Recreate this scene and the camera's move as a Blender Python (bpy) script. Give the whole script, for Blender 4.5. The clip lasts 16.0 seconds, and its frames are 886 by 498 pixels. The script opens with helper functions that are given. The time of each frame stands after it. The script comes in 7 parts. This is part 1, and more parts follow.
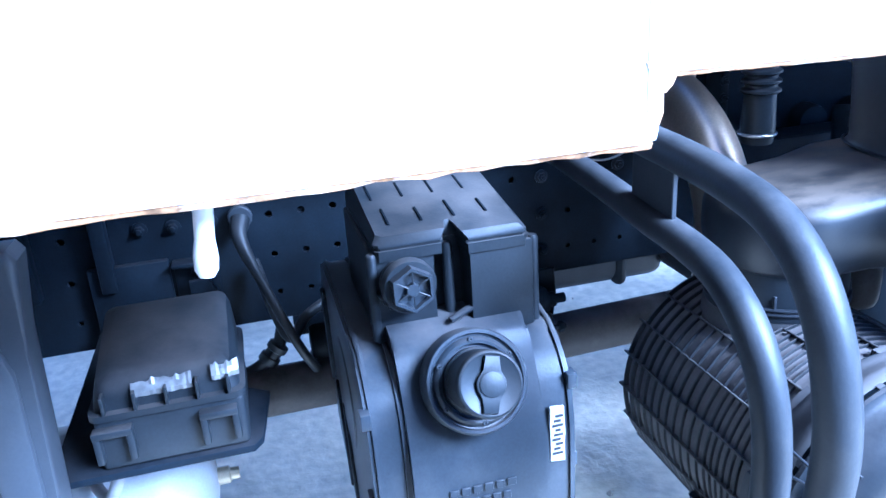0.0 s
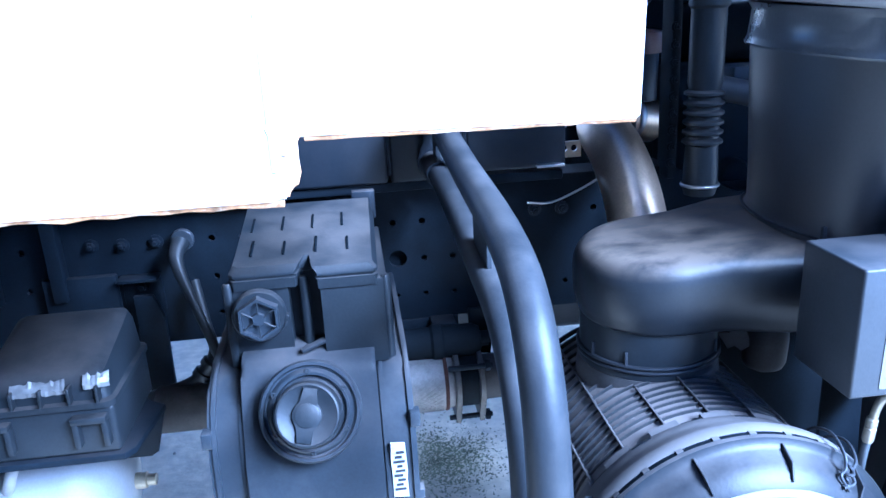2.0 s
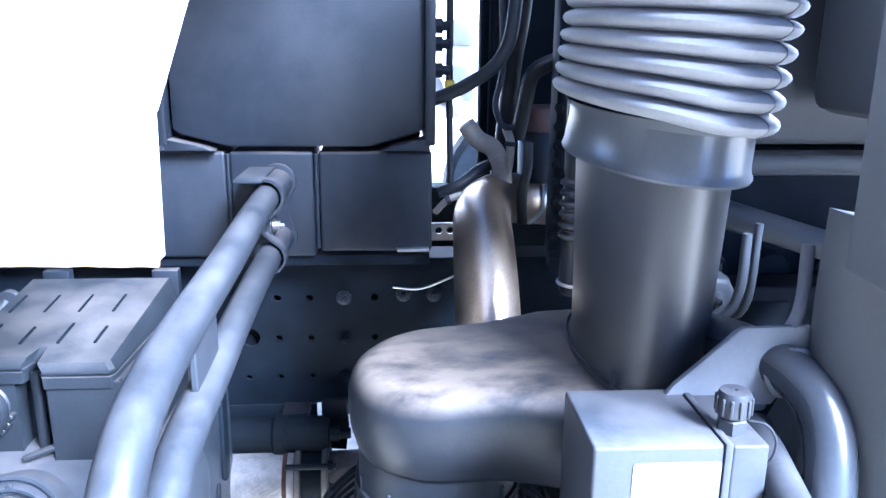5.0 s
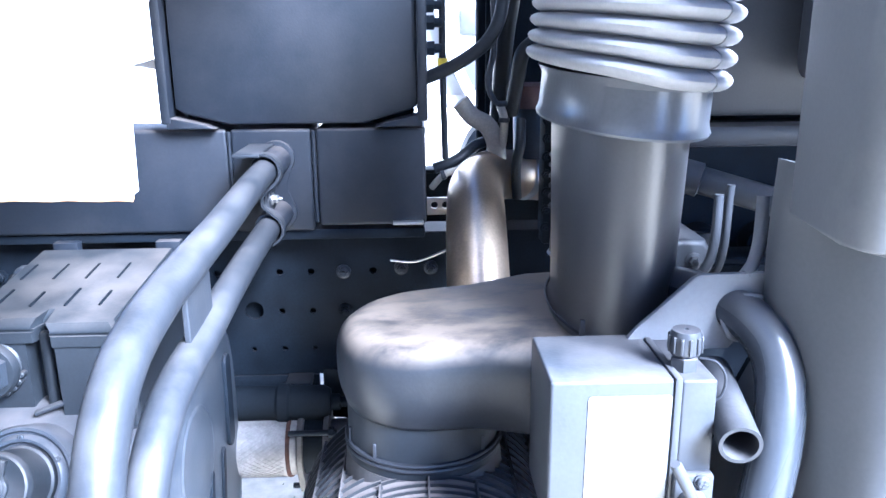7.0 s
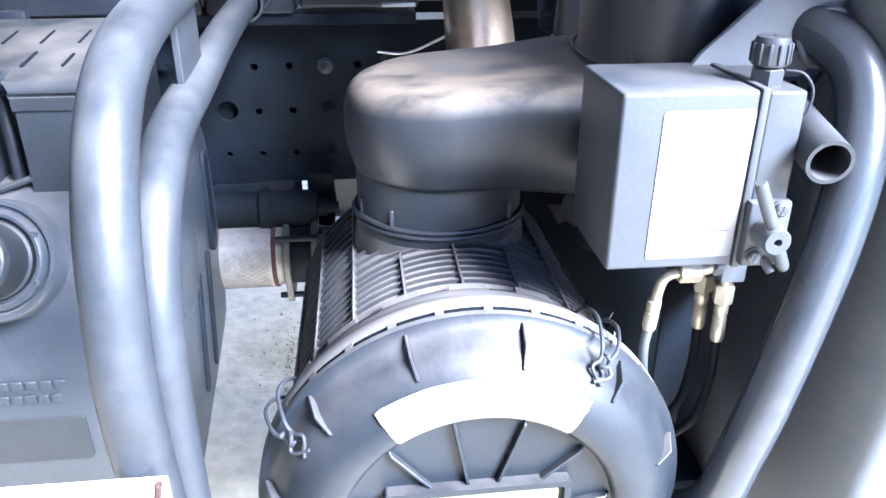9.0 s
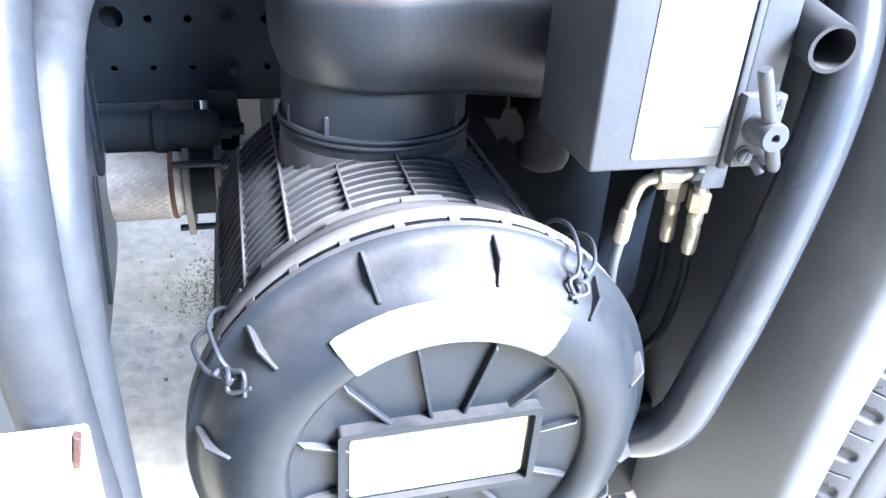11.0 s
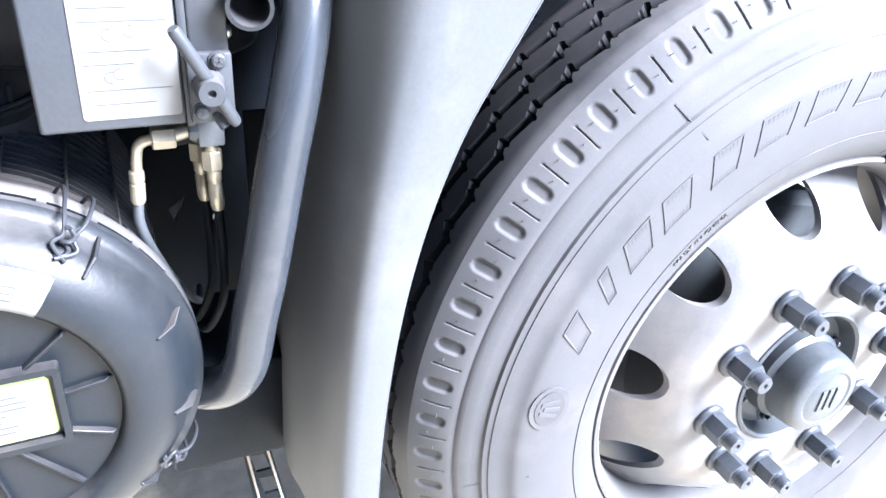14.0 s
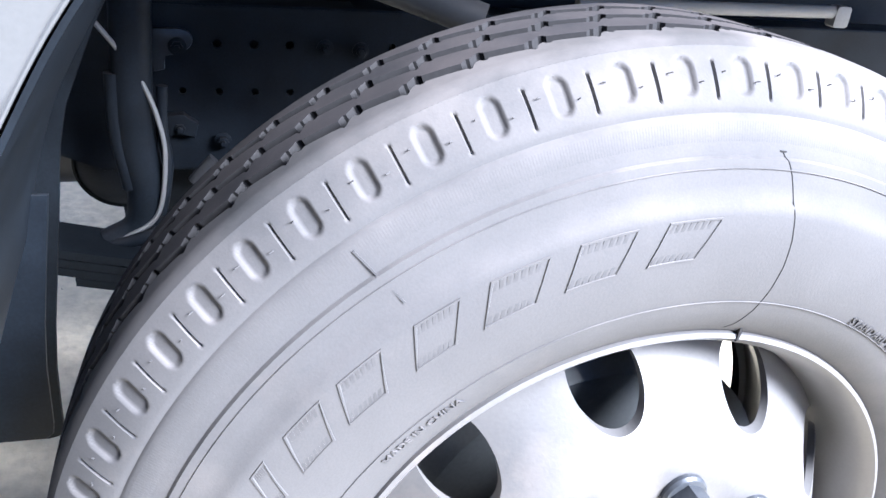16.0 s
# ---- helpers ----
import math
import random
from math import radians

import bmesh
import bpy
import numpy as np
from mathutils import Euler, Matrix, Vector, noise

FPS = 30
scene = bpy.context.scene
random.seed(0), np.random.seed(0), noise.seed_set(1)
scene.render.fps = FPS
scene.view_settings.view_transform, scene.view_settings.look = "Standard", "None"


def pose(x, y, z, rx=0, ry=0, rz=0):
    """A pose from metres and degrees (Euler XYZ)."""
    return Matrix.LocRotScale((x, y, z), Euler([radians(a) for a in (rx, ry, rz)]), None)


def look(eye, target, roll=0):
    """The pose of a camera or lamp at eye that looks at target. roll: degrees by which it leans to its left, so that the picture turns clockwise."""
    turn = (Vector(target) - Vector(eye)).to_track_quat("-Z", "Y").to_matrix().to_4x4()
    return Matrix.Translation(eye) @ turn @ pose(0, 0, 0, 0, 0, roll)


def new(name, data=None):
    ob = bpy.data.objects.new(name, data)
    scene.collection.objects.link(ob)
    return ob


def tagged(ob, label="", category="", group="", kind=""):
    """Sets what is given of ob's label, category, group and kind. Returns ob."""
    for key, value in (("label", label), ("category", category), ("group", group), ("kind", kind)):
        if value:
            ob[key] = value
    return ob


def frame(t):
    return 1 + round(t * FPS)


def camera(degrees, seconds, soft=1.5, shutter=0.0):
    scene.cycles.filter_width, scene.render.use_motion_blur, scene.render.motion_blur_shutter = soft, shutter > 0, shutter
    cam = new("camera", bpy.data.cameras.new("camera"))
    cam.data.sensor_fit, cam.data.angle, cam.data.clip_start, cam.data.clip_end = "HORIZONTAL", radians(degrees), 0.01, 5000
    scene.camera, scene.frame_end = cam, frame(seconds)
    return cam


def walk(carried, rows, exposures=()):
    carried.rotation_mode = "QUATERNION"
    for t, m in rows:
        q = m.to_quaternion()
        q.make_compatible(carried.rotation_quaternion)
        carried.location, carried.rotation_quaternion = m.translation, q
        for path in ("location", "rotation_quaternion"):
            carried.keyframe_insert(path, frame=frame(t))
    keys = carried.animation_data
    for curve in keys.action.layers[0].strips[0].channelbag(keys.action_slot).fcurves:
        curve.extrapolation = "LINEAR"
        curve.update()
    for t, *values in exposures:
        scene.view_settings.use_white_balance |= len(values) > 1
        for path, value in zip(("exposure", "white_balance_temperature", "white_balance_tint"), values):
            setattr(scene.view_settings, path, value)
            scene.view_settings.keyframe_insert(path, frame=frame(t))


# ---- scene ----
cam = camera(60.45, 16.0)
# seconds, eye in metres, turn in degrees (Euler XYZ)
ROWS = [
    (0.0, -0.4492, 0.3041, 1.3243, 69.411, 3.698, -15.315),
    (0.5, -0.3171, 0.3203, 1.3304, 69.624, 3.968, -12.510),
    (1.0, -0.2192, 0.2780, 1.3303, 70.022, 3.101, -8.813),
    (1.5, -0.1728, 0.2406, 1.3291, 70.658, 2.793, -7.064),
    (2.0, -0.1665, 0.2179, 1.3344, 71.851, 2.814, -7.216),
    (2.5, -0.1530, 0.2069, 1.3407, 72.862, 2.545, -8.841),
    (3.0, -0.1224, 0.1903, 1.3471, 73.300, 3.059, -10.774),
    (3.5, -0.0541, 0.2511, 1.3476, 73.201, 1.927, -10.481),
    (4.0, 0.0496, 0.3412, 1.3408, 73.504, -0.276, -8.215),
    (4.5, 0.1097, 0.3407, 1.3593, 74.614, -1.047, -5.140),
    (6.8, 0.1851, 0.2843, 1.3471, 75.707, 0.511, -1.856),
    (7.0, 0.1844, 0.2837, 1.3358, 74.721, 0.546, -2.262),
    (7.5, 0.1837, 0.2862, 1.3122, 72.125, 0.541, -2.991),
    (8.0, 0.1727, 0.2943, 1.2810, 69.818, 0.661, -3.608),
    (8.5, 0.1443, 0.3088, 1.2406, 67.314, 0.782, -5.044),
    (9.0, 0.1112, 0.3305, 1.2056, 64.575, -0.074, -6.215),
    (9.2, 0.1010, 0.3396, 1.1967, 64.126, -0.505, -6.625),
    (11.3, 0.0624, 0.4039, 1.1358, 60.449, -3.333, -16.686),
    (11.5, 0.0590, 0.4100, 1.1281, 60.498, -3.335, -18.629),
    (12.0, 0.0689, 0.4210, 1.1154, 59.235, -3.110, -24.171),
    (12.5, 0.0900, 0.4121, 1.1143, 58.809, -3.231, -27.902),
    (13.0, 0.1334, 0.3814, 1.1236, 59.159, -3.313, -29.747),
    (13.5, 0.2255, 0.3164, 1.1438, 59.139, -3.372, -27.618),
    (14.0, 0.3274, 0.2612, 1.1584, 60.130, -3.528, -24.017),
    (14.5, 0.4347, 0.2433, 1.1784, 62.274, -4.623, -22.544),
    (15.0, 0.5429, 0.3031, 1.1803, 62.346, -6.274, -23.021),
    (15.5, 0.6565, 0.3513, 1.1658, 62.675, -6.076, -20.858),
    (16.0, 0.7495, 0.3470, 1.1691, 63.292, -4.876, -15.147),
]
# seconds, stops, kelvin, tint
EXPOSURES = [(0.0, 2.95, 3700, 12), (0.5, 2.7, 3700, 12), (1.5, 2.7, 3700, 12), (3.0, 2.8, 3730, 14), (4.5, 3.56, 4150, 15), (7.0, 3.91, 4450, 14), (9.0, 3.72, 4750, 13), (11.5, 3.65, 4820, 12), (14.0, 3.03, 5020, 13), (16.0, 2.75, 5150, 13)]
walk(cam, [(t, pose(x, y, z, rx, ry, rz)) for t, x, y, z, rx, ry, rz in ROWS], EXPOSURES)

# ---------------------------------------------------------------- light
SUN_UP, SUN_TURN = 37.0, 136.0   # height above the horizon; degrees from +y towards +x
world = bpy.data.worlds.new("sky")
scene.world = world
world.use_nodes = True
wt = world.node_tree
wt.nodes.clear()
sky = wt.nodes.new("ShaderNodeTexSky")
sky.sky_type = "NISHITA"
sky.sun_disc = False
sky.sun_elevation = radians(SUN_UP)
sky.sun_rotation = radians(SUN_TURN)
sky.air_density, sky.dust_density, sky.ozone_density = 0.40, 0.15, 2.0
back = wt.nodes.new("ShaderNodeBackground")
back.inputs["Strength"].default_value = 0.05
wout = wt.nodes.new("ShaderNodeOutputWorld")
wt.links.new(sky.outputs[0], back.inputs["Color"])
wt.links.new(back.outputs[0], wout.inputs["Surface"])
lamp = bpy.data.lights.new("sun", "SUN")
lamp.energy, lamp.angle, lamp.color = 5.0, radians(30), (1.0, 0.90, 0.77)
sun = new("sun", lamp)
_a, _e = radians(SUN_TURN), radians(SUN_UP)
sun.matrix_world = look((0, 0, 0), (-math.sin(_a) * math.cos(_e), -math.cos(_a) * math.cos(_e), -math.sin(_e)))


# ---------------------------------------------------------------- materials
def material(name, base, rough=0.5, metal=0.0, var=0.25, scale=14.0, dust=None, dust_amt=0.0, bump=0.08, fine=260.0,
             coat=0.0, stain=None, stain_amt=0.0, stain_scale=5.0, spec=0.3, cover=0.36, streak=None, dust_scale=9.0):
    """Paint, plastic, rubber or metal: two scales of tone, settled dust on upward faces, stains and fine relief."""
    m = bpy.data.materials.new(name)
    m.use_nodes = True
    t = m.node_tree
    t.nodes.clear()
    N, L = t.nodes.new, t.links.new
    out, bsdf = N("ShaderNodeOutputMaterial"), N("ShaderNodeBsdfPrincipled")
    L(bsdf.outputs[0], out.inputs[0])
    co = N("ShaderNodeTexCoord")
    n1, n2 = N("ShaderNodeTexNoise"), N("ShaderNodeTexNoise")
    n1.inputs["Scale"].default_value, n1.inputs["Detail"].default_value = scale, 5.0
    n2.inputs["Scale"].default_value, n2.inputs["Detail"].default_value = fine, 3.0
    for n in (n1, n2):
        L(co.outputs["Object"], n.inputs["Vector"])
    tone = N("ShaderNodeMapRange")
    tone.inputs[1].default_value, tone.inputs[2].default_value = 0.3, 0.7
    tone.inputs[3].default_value, tone.inputs[4].default_value = 1 - var, 1 + var
    L(n1.outputs["Fac"], tone.inputs[0])
    tone2 = N("ShaderNodeMapRange")
    tone2.inputs[1].default_value, tone2.inputs[2].default_value = 0.3, 0.7
    tone2.inputs[3].default_value, tone2.inputs[4].default_value = 1 - var * 0.5, 1 + var * 0.5
    L(n2.outputs["Fac"], tone2.inputs[0])
    mul = N("ShaderNodeMath")
    mul.operation = "MULTIPLY"
    L(tone.outputs[0], mul.inputs[0])
    L(tone2.outputs[0], mul.inputs[1])
    last = mul.outputs[0]
    col = N("ShaderNodeVectorMath")
    col.operation = "SCALE"
    col.inputs[0].default_value = base
    L(last, col.inputs["Scale"])
    colour = col.outputs[0]
    if stain is not None:
        n3, r3, mx = N("ShaderNodeTexNoise"), N("ShaderNodeMapRange"), N("ShaderNodeMix")
        n3.inputs["Scale"].default_value, n3.inputs["Detail"].default_value = stain_scale, 8.0
        n3.inputs["Roughness"].default_value = 0.65
        L(co.outputs["Object"], n3.inputs["Vector"])
        r3.inputs[1].default_value, r3.inputs[2].default_value = 0.52, 0.72
        r3.inputs[4].default_value = stain_amt
        L(n3.outputs["Fac"], r3.inputs[0])
        mx.data_type = "RGBA"
        L(r3.outputs[0], mx.inputs["Factor"])
        L(colour, mx.inputs[6])
        mx.inputs[7].default_value = (*stain, 1)
        colour = mx.outputs[2]
    rough_link = None
    if dust is not None:
        geo, sep, up = N("ShaderNodeNewGeometry"), N("ShaderNodeSeparateXYZ"), N("ShaderNodeMapRange")
        L(geo.outputs["Normal"], sep.inputs[0])
        up.inputs[1].default_value, up.inputs[2].default_value, up.inputs[3].default_value = 0.25, 0.95, 0.02
        L(sep.outputs["Z"], up.inputs[0])
        n4, r4 = N("ShaderNodeTexNoise"), N("ShaderNodeMapRange")
        n4.inputs["Scale"].default_value, n4.inputs["Detail"].default_value = dust_scale, 7.0
        n4.inputs["Roughness"].default_value = 0.62
        if streak:
            mp = N("ShaderNodeMapping")
            mp.inputs["Rotation"].default_value = (0, 0, radians(streak[0]))
            mp.inputs["Scale"].default_value = (1.0, streak[1], 1.0)
            L(co.outputs["Object"], mp.inputs["Vector"])
            L(mp.outputs[0], n4.inputs["Vector"])
        else:
            L(co.outputs["Object"], n4.inputs["Vector"])
        r4.inputs[1].default_value, r4.inputs[2].default_value = cover, cover + 0.28
        L(n4.outputs["Fac"], r4.inputs[0])
        a = N("ShaderNodeMath")
        a.operation = "MULTIPLY"
        L(up.outputs[0], a.inputs[0])
        L(r4.outputs[0], a.inputs[1])
        b = N("ShaderNodeMath")
        b.operation = "MULTIPLY"
        b.inputs[1].default_value = dust_amt
        L(a.outputs[0], b.inputs[0])
        mx = N("ShaderNodeMix")
        mx.data_type = "RGBA"
        L(b.outputs[0], mx.inputs["Factor"])
        L(colour, mx.inputs[6])
        mx.inputs[7].default_value = (*dust, 1)
        colour = mx.outputs[2]
        rough_link = N("ShaderNodeMapRange")
        rough_link.inputs[3].default_value, rough_link.inputs[4].default_value = rough, 0.9
        L(b.outputs[0], rough_link.inputs[0])
    L(colour, bsdf.inputs["Base Color"])
    if rough_link is None:
        rough_link = N("ShaderNodeMapRange")
        rough_link.inputs[1].default_value, rough_link.inputs[2].default_value = 0.3, 0.7
        rough_link.inputs[3].default_value, rough_link.inputs[4].default_value = rough * 0.82, min(1, rough * 1.18)
        L(n1.outputs["Fac"], rough_link.inputs[0])
    L(rough_link.outputs[0], bsdf.inputs["Roughness"])
    bsdf.inputs["Metallic"].default_value = metal
    bsdf.inputs["Specular IOR Level"].default_value = spec
    if coat:
        bsdf.inputs["Coat Weight"].default_value = coat
        bsdf.inputs["Coat Roughness"].default_value = 0.12
    if bump:
        bp = N("ShaderNodeBump")
        bp.inputs["Strength"].default_value, bp.inputs["Distance"].default_value = bump, 0.002
        L(n2.outputs["Fac"], bp.inputs["Height"])
        L(bp.outputs[0], bsdf.inputs["Normal"])
    return m


DUST = (0.30, 0.25, 0.21)
M_WHITE = material("white_paint", (0.52, 0.52, 0.52), 0.35, var=0.03, bump=0.02, stain=(0.62, 0.56, 0.46), stain_amt=0.12, stain_scale=3.0)
M_RUSTY_EDGE = material("rusty_edge", (0.42, 0.24, 0.11), 0.8, var=0.5, scale=60, stain=(0.75, 0.70, 0.60), stain_amt=0.9, stain_scale=40)
M_CHASSIS = material("chassis_paint", (0.0075, 0.0105, 0.0155), 0.55, var=0.3, dust=DUST, dust_amt=0.06, stain=(0.015, 0.016, 0.018), stain_amt=0.3, spec=0.10)
M_BEAM = material("beam_paint", (0.0115, 0.0145, 0.0205), 0.45, var=0.18, scale=6, dust=DUST, dust_amt=0.3, stain=(0.07, 0.065, 0.065), stain_amt=0.22, stain_scale=3)
M_BLACK = material("black_plastic", (0.017, 0.020, 0.024), 0.45, var=0.2, dust=DUST, dust_amt=0.2)
M_TANK = material("tank_plastic", (0.028, 0.033, 0.041), 0.30, var=0.18, scale=8, dust=DUST, dust_amt=0.22, stain=(0.085, 0.086, 0.09), stain_amt=0.45, stain_scale=6)
M_FILTER = material("filter_plastic", (0.024, 0.026, 0.029), 0.5, var=0.2, scale=10, dust=(0.27, 0.235, 0.21), dust_amt=0.42, cover=0.26, stain=(0.08, 0.074, 0.072), stain_amt=0.4, stain_scale=7)
M_HOUSING = material("housing_plastic", (0.070, 0.067, 0.066), 0.7, var=0.22, scale=14, dust=(0.31, 0.265, 0.235), dust_amt=0.55, cover=0.20, stain=(0.15, 0.132, 0.122), stain_amt=0.6, stain_scale=11)
M_COLLAR_RING = material("collar_plastic", (0.050, 0.051, 0.054), 0.62, var=0.2, scale=12, dust=(0.27, 0.235, 0.21), dust_amt=0.34, cover=0.24, stain=(0.10, 0.094, 0.09), stain_amt=0.5, stain_scale=9)
M_SLOT = material("slot_shade_plastic", (0.016, 0.018, 0.021), 0.5, var=0.2, spec=0.2)
M_COVER = material("cover_plastic", (0.0088, 0.0115, 0.0155), 0.40, var=0.18, scale=8, dust=(0.26, 0.23, 0.21), dust_amt=0.26, cover=0.30, stain=(0.028, 0.029, 0.031), stain_amt=0.42, stain_scale=6, spec=0.28)
M_ELBOW = material("duct_rubber", (0.0155, 0.018, 0.022), 0.38, var=0.2, scale=7, dust=(0.30, 0.235, 0.170), dust_amt=0.46, cover=0.27, streak=(50, 2.0), dust_scale=15.0, stain=(0.03, 0.03, 0.032), stain_amt=0.4, spec=0.4)
M_DUCT = material("duct_plastic", (0.038, 0.038, 0.040), 0.40, var=0.15, scale=6, dust=DUST, dust_amt=0.1, spec=0.9, stain=(0.04, 0.038, 0.036), stain_amt=0.3)
M_BELLOWS = material("bellows_rubber", (0.225, 0.226, 0.234), 0.5, var=0.12, dust=(0.4, 0.37, 0.35), dust_amt=0.4)
M_TUBE = material("tube_paint", (0.021, 0.0235, 0.028), 0.46, var=0.12, scale=20, dust=(0.33, 0.30, 0.28), dust_amt=0.15, stain=(0.06, 0.058, 0.057), stain_amt=0.25, stain_scale=22, spec=0.28)
M_CARRIER = material("carrier_tube_paint", (0.029, 0.033, 0.040), 0.27, var=0.1, scale=20, dust=(0.33, 0.30, 0.28), dust_amt=0.14, stain=(0.08, 0.078, 0.076), stain_amt=0.2, stain_scale=22, spec=0.5)
M_PUMP = material("pump_box_paint", (0.042, 0.0455, 0.052), 0.42, var=0.1, dust=(0.36, 0.32, 0.3), dust_amt=0.22, stain=(0.07, 0.068, 0.066), stain_amt=0.3)
M_BRACKET = material("bracket_paint", (0.15, 0.155, 0.165), 0.5, var=0.1, scale=9, dust=(0.4, 0.36, 0.33), dust_amt=0.3, stain=(0.22, 0.20, 0.19), stain_amt=0.3, stain_scale=8)
M_TYRE = material("tyre_rubber", (0.070, 0.070, 0.074), 0.72, var=0.1, scale=9, dust=(0.3, 0.27, 0.26), dust_amt=0.3, stain=(0.125, 0.115, 0.11), stain_amt=0.5, stain_scale=5, fine=500)
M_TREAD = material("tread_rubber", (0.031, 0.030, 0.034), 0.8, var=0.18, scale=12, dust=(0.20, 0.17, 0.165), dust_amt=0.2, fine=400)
M_RIM = material("silver_rim", (0.155, 0.154, 0.158), 0.42, 0.3, var=0.06, stain=(0.55, 0.45, 0.38), stain_amt=0.22, stain_scale=4)
M_NUT = material("grey_steel_nut", (0.075, 0.082, 0.095), 0.4, 0.5, var=0.15)
M_HUB = material("hub_paint", (0.075, 0.082, 0.09), 0.4, 0.15, var=0.15)
M_FENDER = material("fender_plastic", (0.080, 0.084, 0.091), 0.45, var=0.08, scale=5, stain=(0.20, 0.195, 0.19), stain_amt=0.35, stain_scale=4, bump=0.04)
M_LABEL = material("label_paper", (0.165, 0.165, 0.160), 0.55, var=0.03, bump=0.0)
M_LABEL_G = material("label_border", (0.25, 0.28, 0.11), 0.5, var=0.05, bump=0.0)
M_INK = material("label_ink", (0.070, 0.072, 0.077), 0.6, var=0.05, bump=0.0)
M_INK2 = material("dark_ink", (0.03, 0.03, 0.035), 0.6, var=0.05, bump=0.0)
M_BRONZE = material("heated_steel", (0.60, 0.49, 0.36), 0.36, 1.0, var=0.16, scale=9, stain=(0.36, 0.27, 0.22), stain_amt=0.6, stain_scale=6, bump=0.03)
M_STEEL = material("bare_steel", (0.42, 0.41, 0.40), 0.38, 0.9, var=0.15)
M_BRASS = material("yellow_zinc", (0.36, 0.325, 0.245), 0.34, 0.55, var=0.15)
M_MESH = material("steel_braid", (0.235, 0.225, 0.222), 0.55, 0.45, var=0.2, scale=60, stain=(0.15, 0.10, 0.08), stain_amt=0.3, stain_scale=18)
M_RUST = material("rust", (0.048, 0.023, 0.017), 0.85, var=0.5, scale=80)
M_WIRE = material("wire", (0.036, 0.038, 0.044), 0.5, 0.3, var=0.2)
M_TAPE = material("silver_tape", (0.20, 0.195, 0.19), 0.4, 0.2, var=0.3, scale=50, bump=0.5, fine=90)
M_FLANGE = material("grey_flange_steel", (0.105, 0.10, 0.094), 0.55, 0.5, var=0.25, scale=30, stain=(0.06, 0.04, 0.03), stain_amt=0.5, stain_scale=20)
M_RESERVOIR = material("reservoir_paint", (0.30, 0.31, 0.33), 0.45, var=0.08, stain=(0.22, 0.19, 0.16), stain_amt=0.4)
M_FOIL = material("printed_label", (0.48, 0.48, 0.48), 0.35, 0.3, var=0.25, scale=70)
M_COLLAR = material("clear_collar", (0.062, 0.066, 0.074), 0.33, var=0.15, scale=12, coat=0.2, spec=0.6)
M_HOSE = material("dusty_hose", (0.34, 0.31, 0.26), 0.6, var=0.2)
M_BROWN = material("reservoir_brown", (0.11, 0.066, 0.056), 0.4, var=0.15)
# near-black for dark parts and for fillers that stand in for shade
M_DARK = material("near_black", (0.006, 0.008, 0.011), 0.7, var=0.3, spec=0.08)
M_GLASSCUP = material("far_paint", (0.55, 0.56, 0.58), 0.5, var=0.1)


# ---------------------------------------------------------------- building blocks
def thing(name, loc, label, category, group="", kind=""):
    ob = new(name)
    ob.empty_display_size = 0.05
    ob.location = loc
    return tagged(ob, label, category, group, kind)


def finish(bm, name, mat, smooth=38.0):
    bmesh.ops.recalc_face_normals(bm, faces=bm.faces)
    lim = radians(smooth)
    for f in bm.faces:
        f.smooth = smooth > 0
    for e in bm.edges:
        e.smooth = len(e.link_faces) == 2 and e.calc_face_angle(0) < lim
    me = bpy.data.meshes.new(name)
    bm.to_mesh(me)
    bm.free()
    for one in (mat if isinstance(mat, (list, tuple)) else [mat]):
        me.materials.append(one)
    return me


def anchor(ob, parent):
    """Hang ob, built in world places, under parent."""
    base = Vector(parent.location) if parent.type == "EMPTY" else Vector((0, 0, 0))
    ob.parent = parent
    ob.matrix_parent_inverse = Matrix.Translation(-base)
    return ob


def part(name, bm, mat, parent=None, label="", smooth=38.0):
    ob = new(name, finish(bm, name, mat, smooth))
    if parent is not None:
        anchor(ob, parent)
    return tagged(ob, label)


def B():
    return bmesh.new()


def box(bm, x0, x1, y0, y1, z0, z1, bevel=0.0, seg=2, turn=None):
    m = Matrix.Translation(((x0 + x1) / 2, (y0 + y1) / 2, (z0 + z1) / 2))
    if turn is not None:
        m = m @ turn
    m = m @ Matrix.Diagonal((x1 - x0, y1 - y0, z1 - z0, 1))
    vs = bmesh.ops.create_cube(bm, size=1.0, matrix=m)["verts"]
    if bevel > 0:
        es = list({e for v in vs for e in v.link_edges})
        bmesh.ops.bevel(bm, geom=es, offset=bevel, segments=seg, profile=0.5, affect="EDGES", clamp_overlap=True)
    return bm


def axes(direction):
    w = Vector(direction).normalized()
    h = Vector((0, 0, 1)) if abs(w.z) < 0.9 else Vector((1, 0, 0))
    u = h.cross(w).normalized()
    return u, w.cross(u), w


